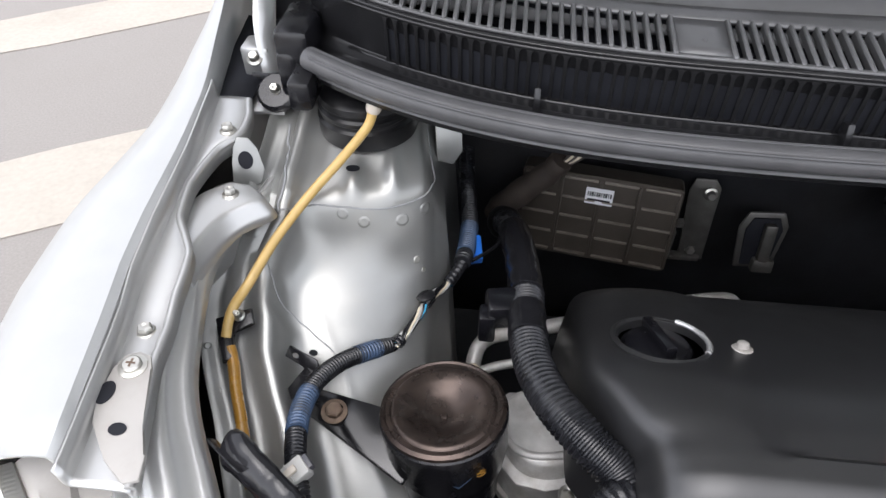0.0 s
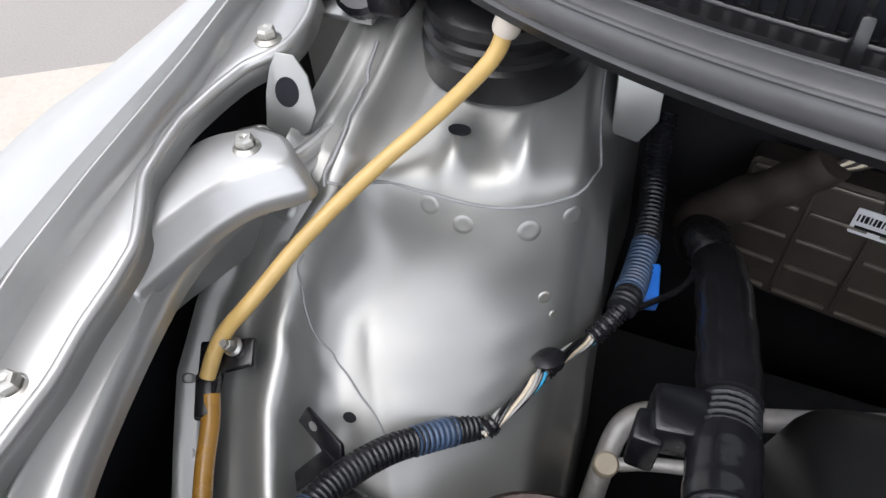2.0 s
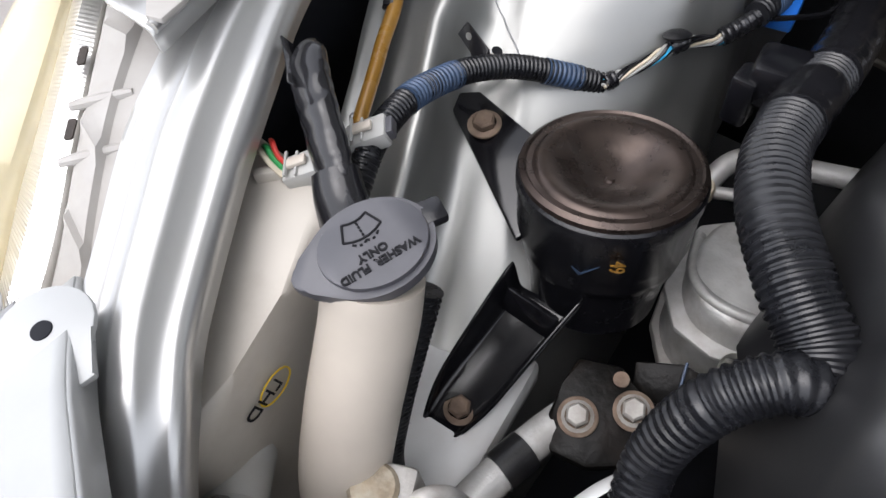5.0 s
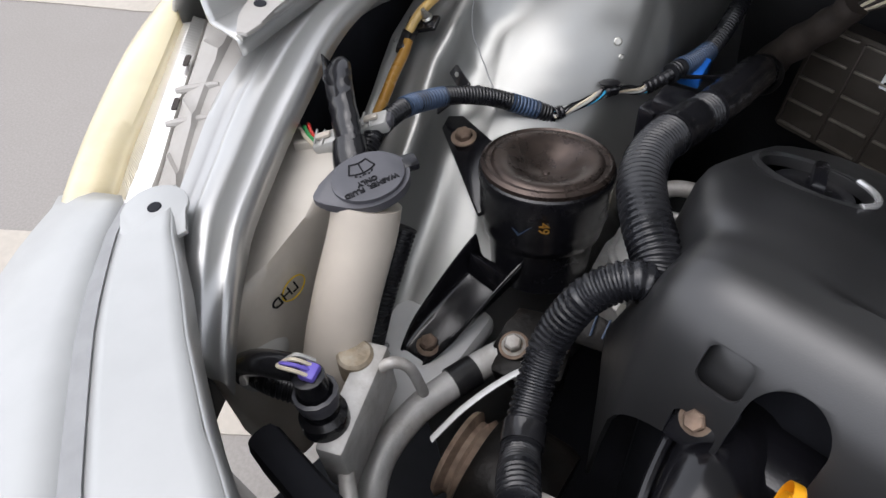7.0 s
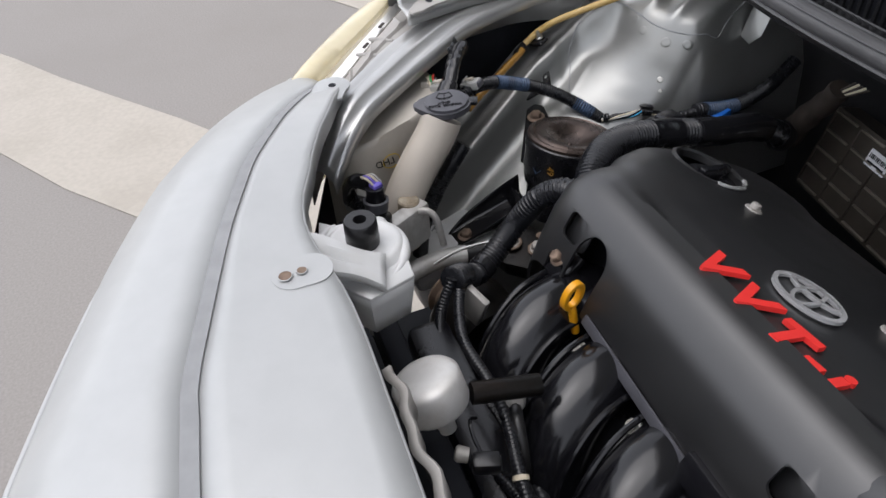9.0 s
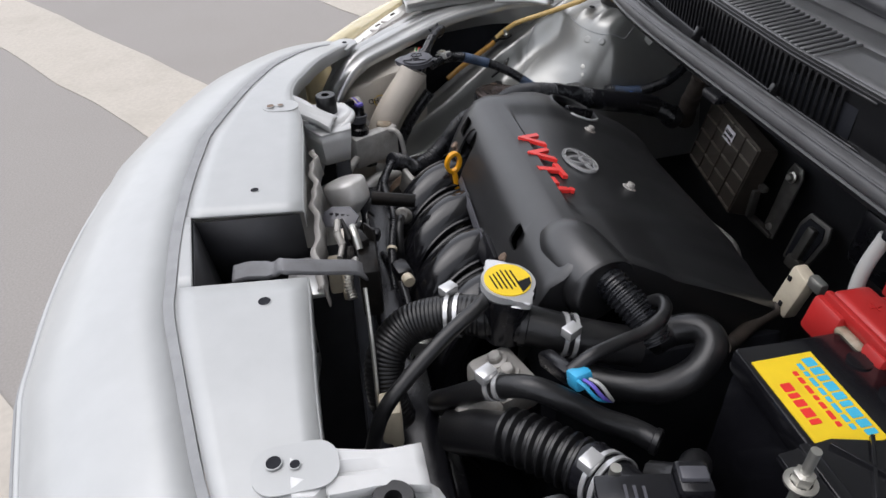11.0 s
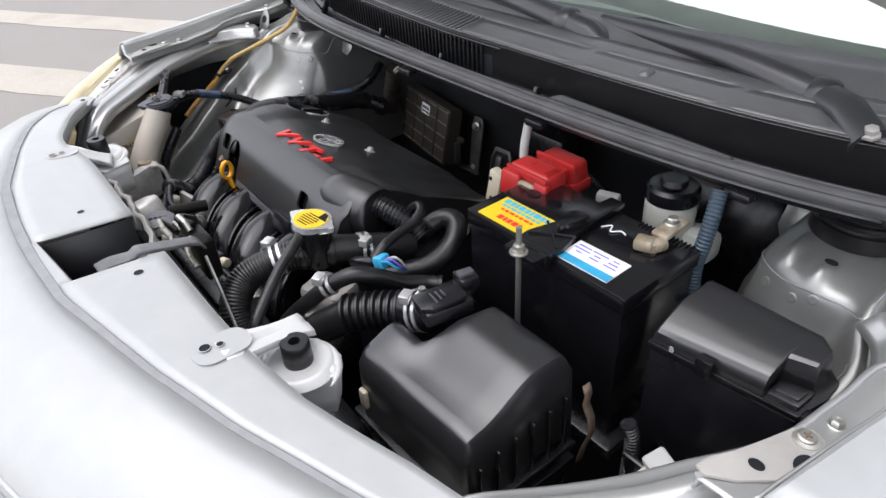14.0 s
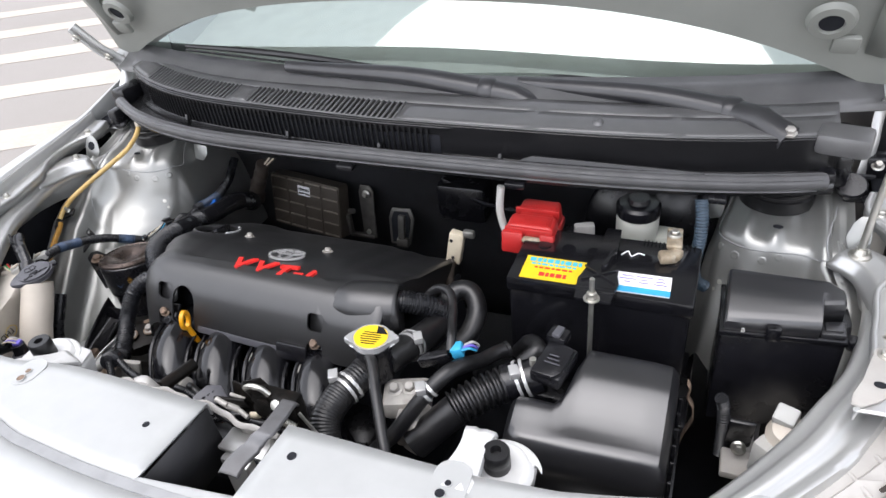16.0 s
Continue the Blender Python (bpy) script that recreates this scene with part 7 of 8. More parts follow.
# breather, bellows, throttle side pipes
t = loom([(0.100, 0.236, 0.722), (0.115, 0.240, 0.722), (0.132, 0.248, 0.716), (0.150, 0.258, 0.706), (0.168, 0.266, 0.690)], 0.0165, 0.0052, 0.12, 18)
solo("breather_hose", t, M_LOOM, (0.13, 0.245, 0.71), "black corrugated breather hose from the engine cover", "hose")
t = hose([(0.165, 0.262, 0.690), (0.160, 0.284, 0.694), (0.172, 0.304, 0.704), (0.192, 0.306, 0.702), (0.207, 0.286, 0.688), (0.204, 0.255, 0.670), (0.188, 0.225, 0.662), (0.170, 0.20, 0.66)], 0.0145, 16)
solo("inlet_pipe", t, M_RUBBER, (0.19, 0.28, 0.68), "curved black rubber pipe beside the battery", "pipe")
t = hose([(0.218, 0.160, 0.728), (0.213, 0.180, 0.738), (0.203, 0.210, 0.738), (0.193, 0.236, 0.735), (0.180, 0.258, 0.738), (0.160, 0.268, 0.734), (0.142, 0.266, 0.718), (0.135, 0.26, 0.69)], 0.0062, 10)
solo("vacuum_hose", t, M_RUBBER, (0.17, 0.26, 0.73), "thin black vacuum hose looped beside the breather", "hose")
t = hose([(0.30, 0.20, 0.690), (0.315, 0.215, 0.705), (0.30, 0.235, 0.695), (0.28, 0.25, 0.66)], 0.012, 12)
solo("side_hose", t, M_RUBBER, (0.3, 0.22, 0.69), "short black hose elbow near the battery", "hose")
bl = [(0.242, 0.101, 0.694), (0.256, 0.115, 0.698), (0.272, 0.131, 0.701), (0.296, 0.152, 0.704)]
ib = thing("intake_duct", (0.25, 0.11, 0.66), "black bellows duct between air cleaner and throttle", "duct")
part("bellows", loom(bl, 0.0228, 0.0090, 0.20, 24), M_RUBBER, ib)
part("throttle_end", rod((0.246, 0.104, 0.694), (0.200, 0.066, 0.655), 0.0200, 24), M_RUBBER, ib)
part("air_box_end", rod((0.292, 0.150, 0.704), (0.335, 0.165, 0.716), 0.0225, 24), M_BLACK, ib)
spring_clamp((0.312, 0.157, 0.710), (0.9, 0.4, 0.3), 0.0230, (-0.2, -0.5, 0.85))

# ---------------------------------------------------------------- air cleaner
air = thing("air_cleaner", (0.41, 0.13, 0.50), "black plastic air cleaner box with a swollen lid", "air cleaner")
AX0, AX1, AY0, AY1 = 0.306, 0.493, 0.062, 0.208


def lid_z(x, y):
    ss = lambda v: max(0, min(1, v)) ** 2 * (3 - 2 * max(0, min(1, v)))
    k = ss((x - 0.340) / 0.05)
    z = 0.711 + 0.030 * ss((y - 0.092) / 0.075) * k + 0.014 * ss((y - 0.075) / 0.05) * (1 - k)
    return z


def air_lid():
    xs = [AX0, AX0 + 0.004, AX0 + 0.012] + [AX0 + 0.02 + 0.0085 * i for i in range(17)] + [AX1 - 0.012, AX1 - 0.004, AX1]
    rows = []
    for x in xs:
        yb = AY1 if x > 0.384 else 0.128 + (AY1 - 0.128) * max(0, (x - 0.366) / 0.018)
        front = AY0 + 0.010 * (x - AX0) / (AX1 - AX0) + 0.016 * max(0, (0.324 - x) / 0.018)
        row = []
        edge = 0.10 if x in (AX0, AX1) else 0.010 if x in (AX0 + 0.004, AX1 - 0.004) else 0.0
        ys = [front, front + 0.002, front + 0.008] + [front + 0.012 + (yb - 0.010 - front - 0.012) * k / 12 for k in range(13)] + [yb - 0.004, yb - 0.001, yb]
        for j, y in enumerate(ys):
            e = edge
            if j in (0, len(ys) - 1):
                e = max(e, 0.10)
            elif j in (1, len(ys) - 2):
                e = max(e, 0.009)
            elif j in (2, len(ys) - 3):
                e = max(e, 0.002)
            for d in (x - AX0, AX1 - x, y - front, yb - y):
                e += 0.008 * max(0, 1 - d / 0.024) ** 2
            row.append((x, y, lid_z(x, y) - e))
        rows.append(row)
    return sheet(rows)


part("lid", air_lid(), M_LID, air, "satin black lid with a raised back", thick=0.002)
part("lower_case", rbox((0.401, 0.140, 0.565), (0.180, 0.140, 0.10), 0.010), M_BLACK, air)
for k in range(6):
    y = 0.085 + 0.022 * k
    part("rib", rbox((0.4935, y, 0.655 - 0.004 * (k == 0)), (0.005, 0.003, 0.055 + 0.004 * k), 0.001), M_BLACK, air)
part("case_ledge", rbox((0.404, 0.134, 0.620), (0.192, 0.150, 0.006), 0.002), M_BLACK, air)
part("case_ledge", rbox((0.404, 0.134, 0.598), (0.192, 0.150, 0.005), 0.002), M_BLACK, air)
t = sheet([[(0.500 + dx, 0.222 - 0.010 * w, z) for dx, z in ((0.0, 0.700), (0.004, 0.690), (0.002, 0.675), (0.010, 0.660), (0.012, 0.640), (0.004, 0.610), (0.0, 0.585))] for w in (0, 1)])
part("rusty_clip", t, M_RUST, air, "rust-stained spring clip", thick=0.0015)
t = rbox((0.332, 0.062, 0.655), (0.012, 0.006, 0.024), 0.002)
part("pale_clip", t, M_CREAM, air)
maf = thing("air_flow_sensor", (0.355, 0.165, 0.73), "black air flow sensor with plug", "sensor")
part("sensor_base", rbox((0.351, 0.160, 0.741), (0.038, 0.056, 0.018), 0.004, rz=-12), M_BLACK, maf)
part("sensor_top", prism([(-0.017, -0.026), (0.011, -0.026), (0.017, -0.016), (0.017, 0.022), (0.012, 0.026), (-0.017, 0.026)], 0.006, axes((0.351, 0.156, 0.7495), (0.97, -0.2, 0.06), (0.2, 0.97, 0.05)), 0.002), M_BLACK, maf)
part("plug", rbox((0.348, 0.194, 0.755), (0.024, 0.022, 0.015), 0.003, rz=-12), M_BLACK, maf)
part("plug_latch", rbox((0.348, 0.193, 0.7640), (0.010, 0.018, 0.005), 0.0015, rz=-12), M_CAPGREY, maf)
part("sensor_screw", lathe([(0, 0), (0.004, 0), (0.004, 0.010), (0, 0.010)], (0.328, 0.150, 0.745), n=10), M_STEEL, maf)
t = bmesh.new()
for k in range(3):
    prism(rrect(0.020 - 0.004 * k, 0.002, 0.0005), 0.0004, axes((0.351, 0.148 + 0.006 * k, 0.7560 + 0.0003 * k), (0.97, -0.2, 0.06), (0.2, 0.97, 0.05)), 0, t)
part("moulded_mark", t, M_CAPGREY, maf)

# ---------------------------------------------------------------- battery
bat = thing("battery", (0.375, 0.333, 0.57), "black car battery with a yellow and a white label", "battery")
BX0, BX1, BY0, BY1, BZ = 0.258, 0.494, 0.270, 0.396, 0.772
bc = ((BX0 + BX1) / 2, (BY0 + BY1) / 2)
part("case", rbox((*bc, 0.665), (0.230, 0.120, 0.19), 0.004), M_GLOSS, bat)
lidp = part("lid", rbox((*bc, 0.761), (0.236, 0.126, 0.022), 0.004), M_GLOSS, bat, "ribbed black lid")
for k in range(14):
    part("lid_rib", rbox((0.420 + 0.005 * k, 0.390, 0.7722), (0.0018, 0.010, 0.0016), 0), M_GLOSS, lidp)
for k in range(6):
    part("cell_plug", lathe([(0.009, 0), (0.009, 0.0012), (0, 0.0014)], (0.29 + 0.034 * k, 0.352, 0.7718), n=20), M_GLOSS, lidp)
t = prism([(-0.040, -0.024), (0.040, -0.024), (0.040, 0.024), (-0.040, 0.024)], 0.0012, axes((0.315, 0.299, 0.7722), (1, 0.015, 0), (0, 1, 0)))
yl = part("yellow_label", t, M_YLABEL, bat, "yellow seller's label with printed bars")
t = bmesh.new()
lm = axes((0.315, 0.299, 0.7735), (-1, -0.015, 0), (0, -1, 0))
for w, h, y in ((0.070, 0.0085, -0.0165), (0.058, 0.0035, -0.0075)):
    k, x = 0, -w / 2
    while x < w / 2 - 0.003:
        bw = 0.0045 + 0.0018 * ((k * 7) % 3)
        prism(rrect(bw, h, 0.0008), 0.0003, lm @ pose(x + bw / 2, y, 0), 0, t)
        x += bw + 0.0016
        k += 1
part("cyan_print", t, M_CYAN, yl)
t = bmesh.new()
for w, h, y in ((0.050, 0.0035, 0.0), (0.040, 0.0080, 0.0135)):
    k, x = 0, -w / 2
    while x < w / 2 - 0.003:
        bw = 0.0042 + 0.0016 * ((k * 5) % 3)
        prism(rrect(bw, h, 0.0008), 0.0003, lm @ pose(x + bw / 2, y, 0), 0, t)
        x += bw + 0.0018
        k += 1
part("red_print", t, M_REDL, yl)
t = prism([(-0.033, -0.020), (0.033, -0.020), (0.033, 0.020), (-0.033, 0.020)], 0.0012, axes((0.431, 0.297, 0.7722), (1, 0.03, 0), (0, 1, 0)))
wlb = part("white_label", t, M_WLABEL, bat, "white label with a blue stripe")
t = prism([(-0.033, -0.020), (0.033, -0.020), (0.033, -0.009), (-0.033, -0.009)], 0.0004, axes((0.431, 0.297, 0.7735), (1, 0.03, 0), (0, 1, 0)))
part("blue_stripe", t, M_LBLUE, wlb)
t = bmesh.new()
for k in range(9):
    prism(rrect(0.008 + 0.004 * ((k * 3) % 4), 0.0016, 0.0005), 0.0003, axes((0.431, 0.297, 0.7735), (-1, -0.03, 0), (0, -1, 0)) @ pose(-0.020 + 0.02 * (k % 3), -0.013 + 0.006 * (k // 3), 0), 0, t)
part("small_print", t, M_PURPLE, wlb)
t = hose([(0.395, 0.352, 0.7738), (0.402, 0.362, 0.7738), (0.408, 0.352, 0.7738), (0.416, 0.360, 0.7738), (0.424, 0.358, 0.7738)], 0.0009, 6)
part("chalk_scrawl", t, M_WLABEL, bat)
hd = thing("battery_clamp", (0.377, 0.26, 0.78), "black battery hold-down bar with a threaded rod", "clamp")
t = prism([(-0.022, -0.030), (0.022, -0.030), (0.026, 0.010), (0.014, 0.050), (0.010, 0.13), (-0.010, 0.13), (-0.014, 0.050), (-0.026, 0.010)], 0.006, pose(0.377, 0.272, 0.7745), 0.001)
part("bar", t, M_GLOSS, hd)
part("bar_lip", rbox((0.377, 0.262, 0.772), (0.05, 0.010, 0.022), 0.002), M_GLOSS, hd)
for k in (-1, 1):
    part("bar_rib", rbox((0.377, 0.292, 0.782), (0.052, 0.003, 0.004), 0.001, rz=35 * k), M_GLOSS, hd)
part("bar_fin", rbox((0.384, 0.318, 0.786), (0.006, 0.040, 0.014), 0.002, rz=-12), M_GLOSS, hd)
t = rod((0.3765, 0.243, 0.580), (0.3765, 0.243, 0.812), 0.0032, 12)
part("threaded_rod", t, M_STEEL, hd)
t = lathe([(0.010, 0), (0.010, 0.0015), (0.0065, 0.002)], (0.3765, 0.243, 0.781), n=20)
lathe([(0.0065, 0), (0.0065, 0.008), (0.004, 0.009), (0, 0.009)], (0.3765, 0.243, 0.7825), n=6, bm=t)
part("nut", t, M_STEEL, hd)
rc = thing("terminal_cover", (0.26, 0.40, 0.74), "red plastic positive terminal cover", "terminal cover")
t = rbox((0.263, 0.384, 0.775), (0.074, 0.038, 0.028), 0.006, taper=0.10, seg=3)
rbox((0.263, 0.383, 0.762), (0.078, 0.042, 0.012), 0.004, bm=t)
rbox((0.240, 0.362, 0.764), (0.032, 0.012, 0.034), 0.004, rx=-8, bm=t)
rbox((0.290, 0.364, 0.770), (0.022, 0.010, 0.022), 0.004, rx=-8, bm=t)
rbox((0.263, 0.366, 0.782), (0.070, 0.006, 0.010), 0.002, bm=t)
part("front_box", t, M_RED, rc)
t = rbox((0.262, 0.434, 0.770), (0.064, 0.034, 0.032), 0.006, taper=0.10, seg=3)
rbox((0.262, 0.434, 0.752), (0.068, 0.038, 0.016), 0.004, bm=t)
rbox((0.262, 0.4185, 0.781), (0.066, 0.004, 0.012), 0.0015, bm=t)
part("rear_box", t, M_RED, rc)
part("cover_hinge", rbox((0.262, 0.410, 0.770), (0.05, 0.018, 0.022), 0.004), M_RED, rc)
for k in range(3):
    part("grip_rib", rbox((0.292 - 0.0035 * k, 0.384, 0.7890 - 0.0002 * k), (0.0014, 0.024, 0.003), 0.0006), M_RED, rc)
tm = text_mesh("+", 0.020, 0.0006, pose(0.256, 0.384, 0.7892))
part("moulded_sign", tm, M_RED, rc)
part("terminal_post", rbox((0.268, 0.362, 0.770), (0.028, 0.010, 0.008), 0.003), M_CORR, rc)
nt = thing("battery_terminal", (0.458, 0.38, 0.78), "corroded negative battery terminal with a brass clamp", "terminal")
t = lathe([(0.010, 0), (0.0095, 0.010), (0.0075, 0.012), (0, 0.0125)], (0.457, 0.358, 0.772), n=18)
rbox((0.452, 0.352, 0.780), (0.020, 0.018, 0.014), 0.004, rz=20, bm=t)
rbox((0.464, 0.362, 0.779), (0.014, 0.016, 0.012), 0.004, rz=-15, bm=t)
part("clamp", t, M_CORR, nt)
part("lug", rbox((0.458, 0.388, 0.786), (0.020, 0.045, 0.006), 0.002, rz=4), M_CORR, nt)
hexbolt((0.457, 0.391, 0.789), r=0.006, parent=nt)
part("tray", rbox((*bc, 0.560), (0.26, 0.15, 0.02), 0.005), M_BLACK, bat)

# ---------------------------------------------------------------- fuse box
fb = thing("fuse_box", (0.585, 0.305, 0.60), "black plastic fuse box with a glossy lid", "fuse box")
SKIRT = [(0.525, 0.267), (0.663, 0.283), (0.669, 0.318), (0.667, 0.346), (0.648, 0.362), (0.523, 0.360)]


def fuse_lid():
    """Lid with a sloping front, a flat back and one front corner cut away."""
    xs = [0.529, 0.5293, 0.532] + [0.540 + 0.0113 * i for i in range(9)] + [0.6318, 0.6330, 0.640, 0.647, 0.6545, 0.6572, 0.6575]
    rows = []
    for x in xs:
        front = 0.2713 + 0.113 * (x - 0.529) if x < 0.6325 else 0.3085 + 0.29 * (x - 0.6325)
        rear = 0.357 if x < 0.640 else 0.357 - 0.9 * (x - 0.640)
        ys = [front, front, front + 0.0006, front + 0.0035] + [front + 0.005 + (rear - 0.011 - front) * k / 9 for k in range(10)] + [rear - 0.003, rear - 0.0005, rear]
        row = []
        for j, y in enumerate(ys):
            z = 0.7595 + 0.0165 * max(0, min(1, (y - 0.275) / 0.036)) ** 0.9
            z -= (0.010 if j == 1 else 0.0028 if j == 2 else 0.0006 if j == 3 else 0.0012 if j == len(ys) - 3 else 0.005 if j == len(ys) - 2 else 0)
            z -= 0.003 if x in (0.5293, 0.6572) else 0
            if j in (0, len(ys) - 1) or x in (0.529, 0.6575):
                z = 0.743
            row.append((x, y, z))
        rows.append(row)
    return sheet(rows)


fl = part("lid", fuse_lid(), M_LID, fb, "glossy black lid with a sloping front", thick=0.0015, angle=35)
part("lid_step", prism([(0.6335, 0.2845), (0.6600, 0.2875), (0.6610, 0.3145), (0.6335, 0.3070)], 0.007, pose(0, 0, 0.7435), 0.002), M_LID, fl)
part("lid_socket", prism([(0.6375, 0.2890), (0.6570, 0.2915), (0.6575, 0.3060), (0.6375, 0.3025)], 0.0035, pose(0, 0, 0.7500), 0.0014), M_LID, fl)
part("lid_skirt", prism(SKIRT, 0.008, pose(0, 0, 0.7362), 0.0018), M_GLOSS, fb)
part("body", prism([(0.596 + (x - 0.596) * 0.965, 0.315 + (y - 0.315) * 0.965) for x, y in SKIRT], 0.150, pose(0, 0, 0.587), 0.004), M_BLACK, fb)
part("clip", rbox((0.583, 0.2705, 0.7500), (0.016, 0.008, 0.020), 0.002, rz=6), M_GLOSS, fb)
tm = text_mesh("B", 0.009, 0.0004, axes((0.5505, 0.2690, 0.749), (1, 0.113, 0), (0, 0, 1)))
part("moulded_letter", tm, M_GREYPL, fb)
part("side_clip", rbox((0.668, 0.292, 0.737), (0.012, 0.014, 0.016), 0.003), M_BLACK, fb)
fbk = thing("fuse_box_bracket", (0.565, 0.215, 0.58), "black steel bracket bolted below the fuse box", "bracket")
part("plate", rbox((0.567, 0.222, 0.625), (0.030, 0.006, 0.06), 0.002, rx=15), M_BLACK, fbk)
hexbolt((0.568, 0.214, 0.607), (0, -0.9, 0.4), r=0.006, parent=fbk)
part("base", rbox((0.570, 0.205, 0.585), (0.04, 0.04, 0.012), 0.003), M_HOUSING, fbk)

# right headlamp plug
rp = thing("headlight_plug", (0.60, 0.19, 0.68), "white headlamp plug with green and red wires by the fuse box", "plug")
part("shell", rbox((0.605, 0.193, 0.696), (0.024, 0.022, 0.030), 0.003, rz=-20, rx=20), M_GREYPL, rp)
part("boot", lathe([(0.020, 0), (0.024, 0.012), (0.016, 0.026), (0, 0.028)], (0.612, 0.186, 0.672), (-0.2, -0.3, 1), 20), M_NECK, rp)
for k, m in enumerate((M_GREEN, M_REDW, M_TAPE)):
    part("wire", hose([(0.603, 0.186 - 0.003 * k, 0.690), (0.612, 0.176, 0.684 - 0.004 * k), (0.624, 0.178, 0.682), (0.636, 0.188, 0.688)], 0.0020, 6), m, rp)
part("lamp_back", rbox((0.594, 0.170, 0.650), (0.034, 0.028, 0.055), 0.008, rz=-35), M_GREYPL, rp)
solo("small_loom", loom([(0.540, 0.235, 0.665), (0.545, 0.238, 0.645), (0.548, 0.235, 0.62), (0.55, 0.23, 0.57)], 0.008, 0.0042, 0.2), M_LOOM, (0.543, 0.237, 0.64), "short corrugated loom beside the fuse box", "wiring")

# ---------------------------------------------------------------- brake reservoir and rear clutter
br = thing("brake_reservoir", (0.395, 0.47, 0.68), "milky brake fluid reservoir with a black cap", "reservoir")
part("bottle", lathe([(0, 0), (0.026, 0), (0.030, 0.006), (0.031, 0.045), (0.031, 0.058), (0.030, 0.062), (0, 0.063)], (0.399, 0.478, 0.700), n=32), M_RES, br)
part("cap", lathe([(0.031, 0), (0.032, 0.004), (0.032, 0.016), (0.028, 0.020), (0.017, 0.021), (0.015, 0.028), (0, 0.029)], (0.399, 0.478, 0.762), n=24), M_BLACK, br)
part("side_bottle", rbox((0.440, 0.486, 0.712), (0.045, 0.04, 0.04), 0.012), M_RES, br)
t = loom([(0.484, 0.425, 0.828), (0.488, 0.414, 0.805), (0.489, 0.405, 0.775), (0.486, 0.402, 0.745), (0.490, 0.400, 0.715), (0.505, 0.405, 0.700)], 0.0088, 0.0042, 0.12, 14)
solo("spiral_hose", t, node_mat("grey_blue_spiral_plastic", (0.032, 0.052, 0.075), 0.42, 0, 0.15, 50), (0.486, 0.41, 0.77), "grey-blue ribbed washer hose hanging from the cowl", "hose")
wc = thing("fuse_link", (0.105, 0.455, 0.65), "cream plastic fuse link block beside the battery", "fuse link")
part("block", rbox((0.108, 0.455, 0.668), (0.026, 0.016, 0.062), 0.003, ry=12), M_CREAM, wc)
for z in (0.65, 0.685):
    part("slot", rbox((0.104, 0.4465, z), (0.005, 0.003, 0.006), 0.001), M_INK, wc)
part("lead", hose([(0.100, 0.450, 0.640), (0.105, 0.42, 0.625), (0.13, 0.38, 0.63), (0.16, 0.345, 0.66)], 0.008, 10), M_BROWNTAPE, wc)
part("metal_tab", rbox((0.135, 0.452, 0.700), (0.020, 0.010, 0.014), 0.003), M_STEEL, wc)
t = hose([(0.205, 0.425, 0.815), (0.203, 0.42, 0.78), (0.21, 0.415, 0.75), (0.225, 0.405, 0.735)], 0.006, 10)
solo("cowl_lead", t, M_GREYPL, (0.205, 0.42, 0.78), "pale cable from the cowl to the terminal cover", "cable")
t = rbox((0.325, 0.452, 0.735), (0.030, 0.014, 0.026), 0.003, rz=20)
solo("fluid_line_block", t, M_ALU, (0.325, 0.452, 0.735), "small aluminium brake line block", "fitting")
solo("brake_line", hose([(0.325, 0.458, 0.728), (0.30, 0.50, 0.70), (0.22, 0.56, 0.68), (0.10, 0.60, 0.67), (0.02, 0.62, 0.70)], 0.005, 8), M_BLACK, (0.25, 0.53, 0.69), "black painted brake line along the firewall", "pipe")

# ---------------------------------------------------------------- engine computer
M_DULL = node_mat("dull_grey_steel", (0.13, 0.125, 0.115), 0.42, 0.6, 0.25, 40, 0.15, 300, dirt=(0.07, 0.055, 0.04), dirt_amt=0.5, dirt_scale=25)
ecu = thing("engine_computer", (-0.35, 0.64, 0.51), "ribbed brown-grey engine control unit on the firewall", "control unit")
em2 = axes((-0.325, 0.6350, 0.583), (0.985, -0.16, 0.0), (0.0, 0.20, 0.98))
t = prism(rrect(0.196, 0.120, 0.005), 0.030, em2 @ pose(0, 0, -0.030), 0.002)
part("case", t, M_ECU, ecu)
# level ribs in the lighter colour draw the highlight along each cell
for k in range(5):
    for j in range(4):
        part("rib", prism([(-0.0205, -0.0018), (0.0205, -0.0018), (0.0205, 0.0014), (-0.0205, 0.0014)], 0.0036, em2 @ pose(-0.0735 + 0.049 * j, -0.054 + 0.027 * k, -0.0005), 0.001), M_ECURIB, ecu)
for j in range(5):
    part("cell_wall", prism([(-0.0016, -0.054), (0.0016, -0.054), (0.0016, 0.054), (-0.0016, 0.054)], 0.0030, em2 @ pose(-0.0945 + 0.04725 * j, 0, -0.0004), 0.0008), M_ECU, ecu)
t = prism(rrect(0.034, 0.022, 0.001), 0.0012, em2 @ pose(0.000, 0.034, 0.0016))
el = part("part_label", t, M_WLABEL, ecu, "white bar-code sticker")
t = bmesh.new()
for k in range(11):
    prism(rrect(0.0012 + 0.0006 * (k % 3), 0.006, 0.0001, 1), 0.0003, em2 @ pose(-0.014 + 0.0028 * k, 0.037, 0.0028), 0, t)
prism(rrect(0.028, 0.0025, 0.0004), 0.0003, em2 @ pose(0.000, 0.029, 0.0028), 0, t)
part("bar_code", t, M_INK, el)
eb = thing("computer_bracket", (-0.20, 0.65, 0.52), "grey steel bracket beside the control unit", "bracket")
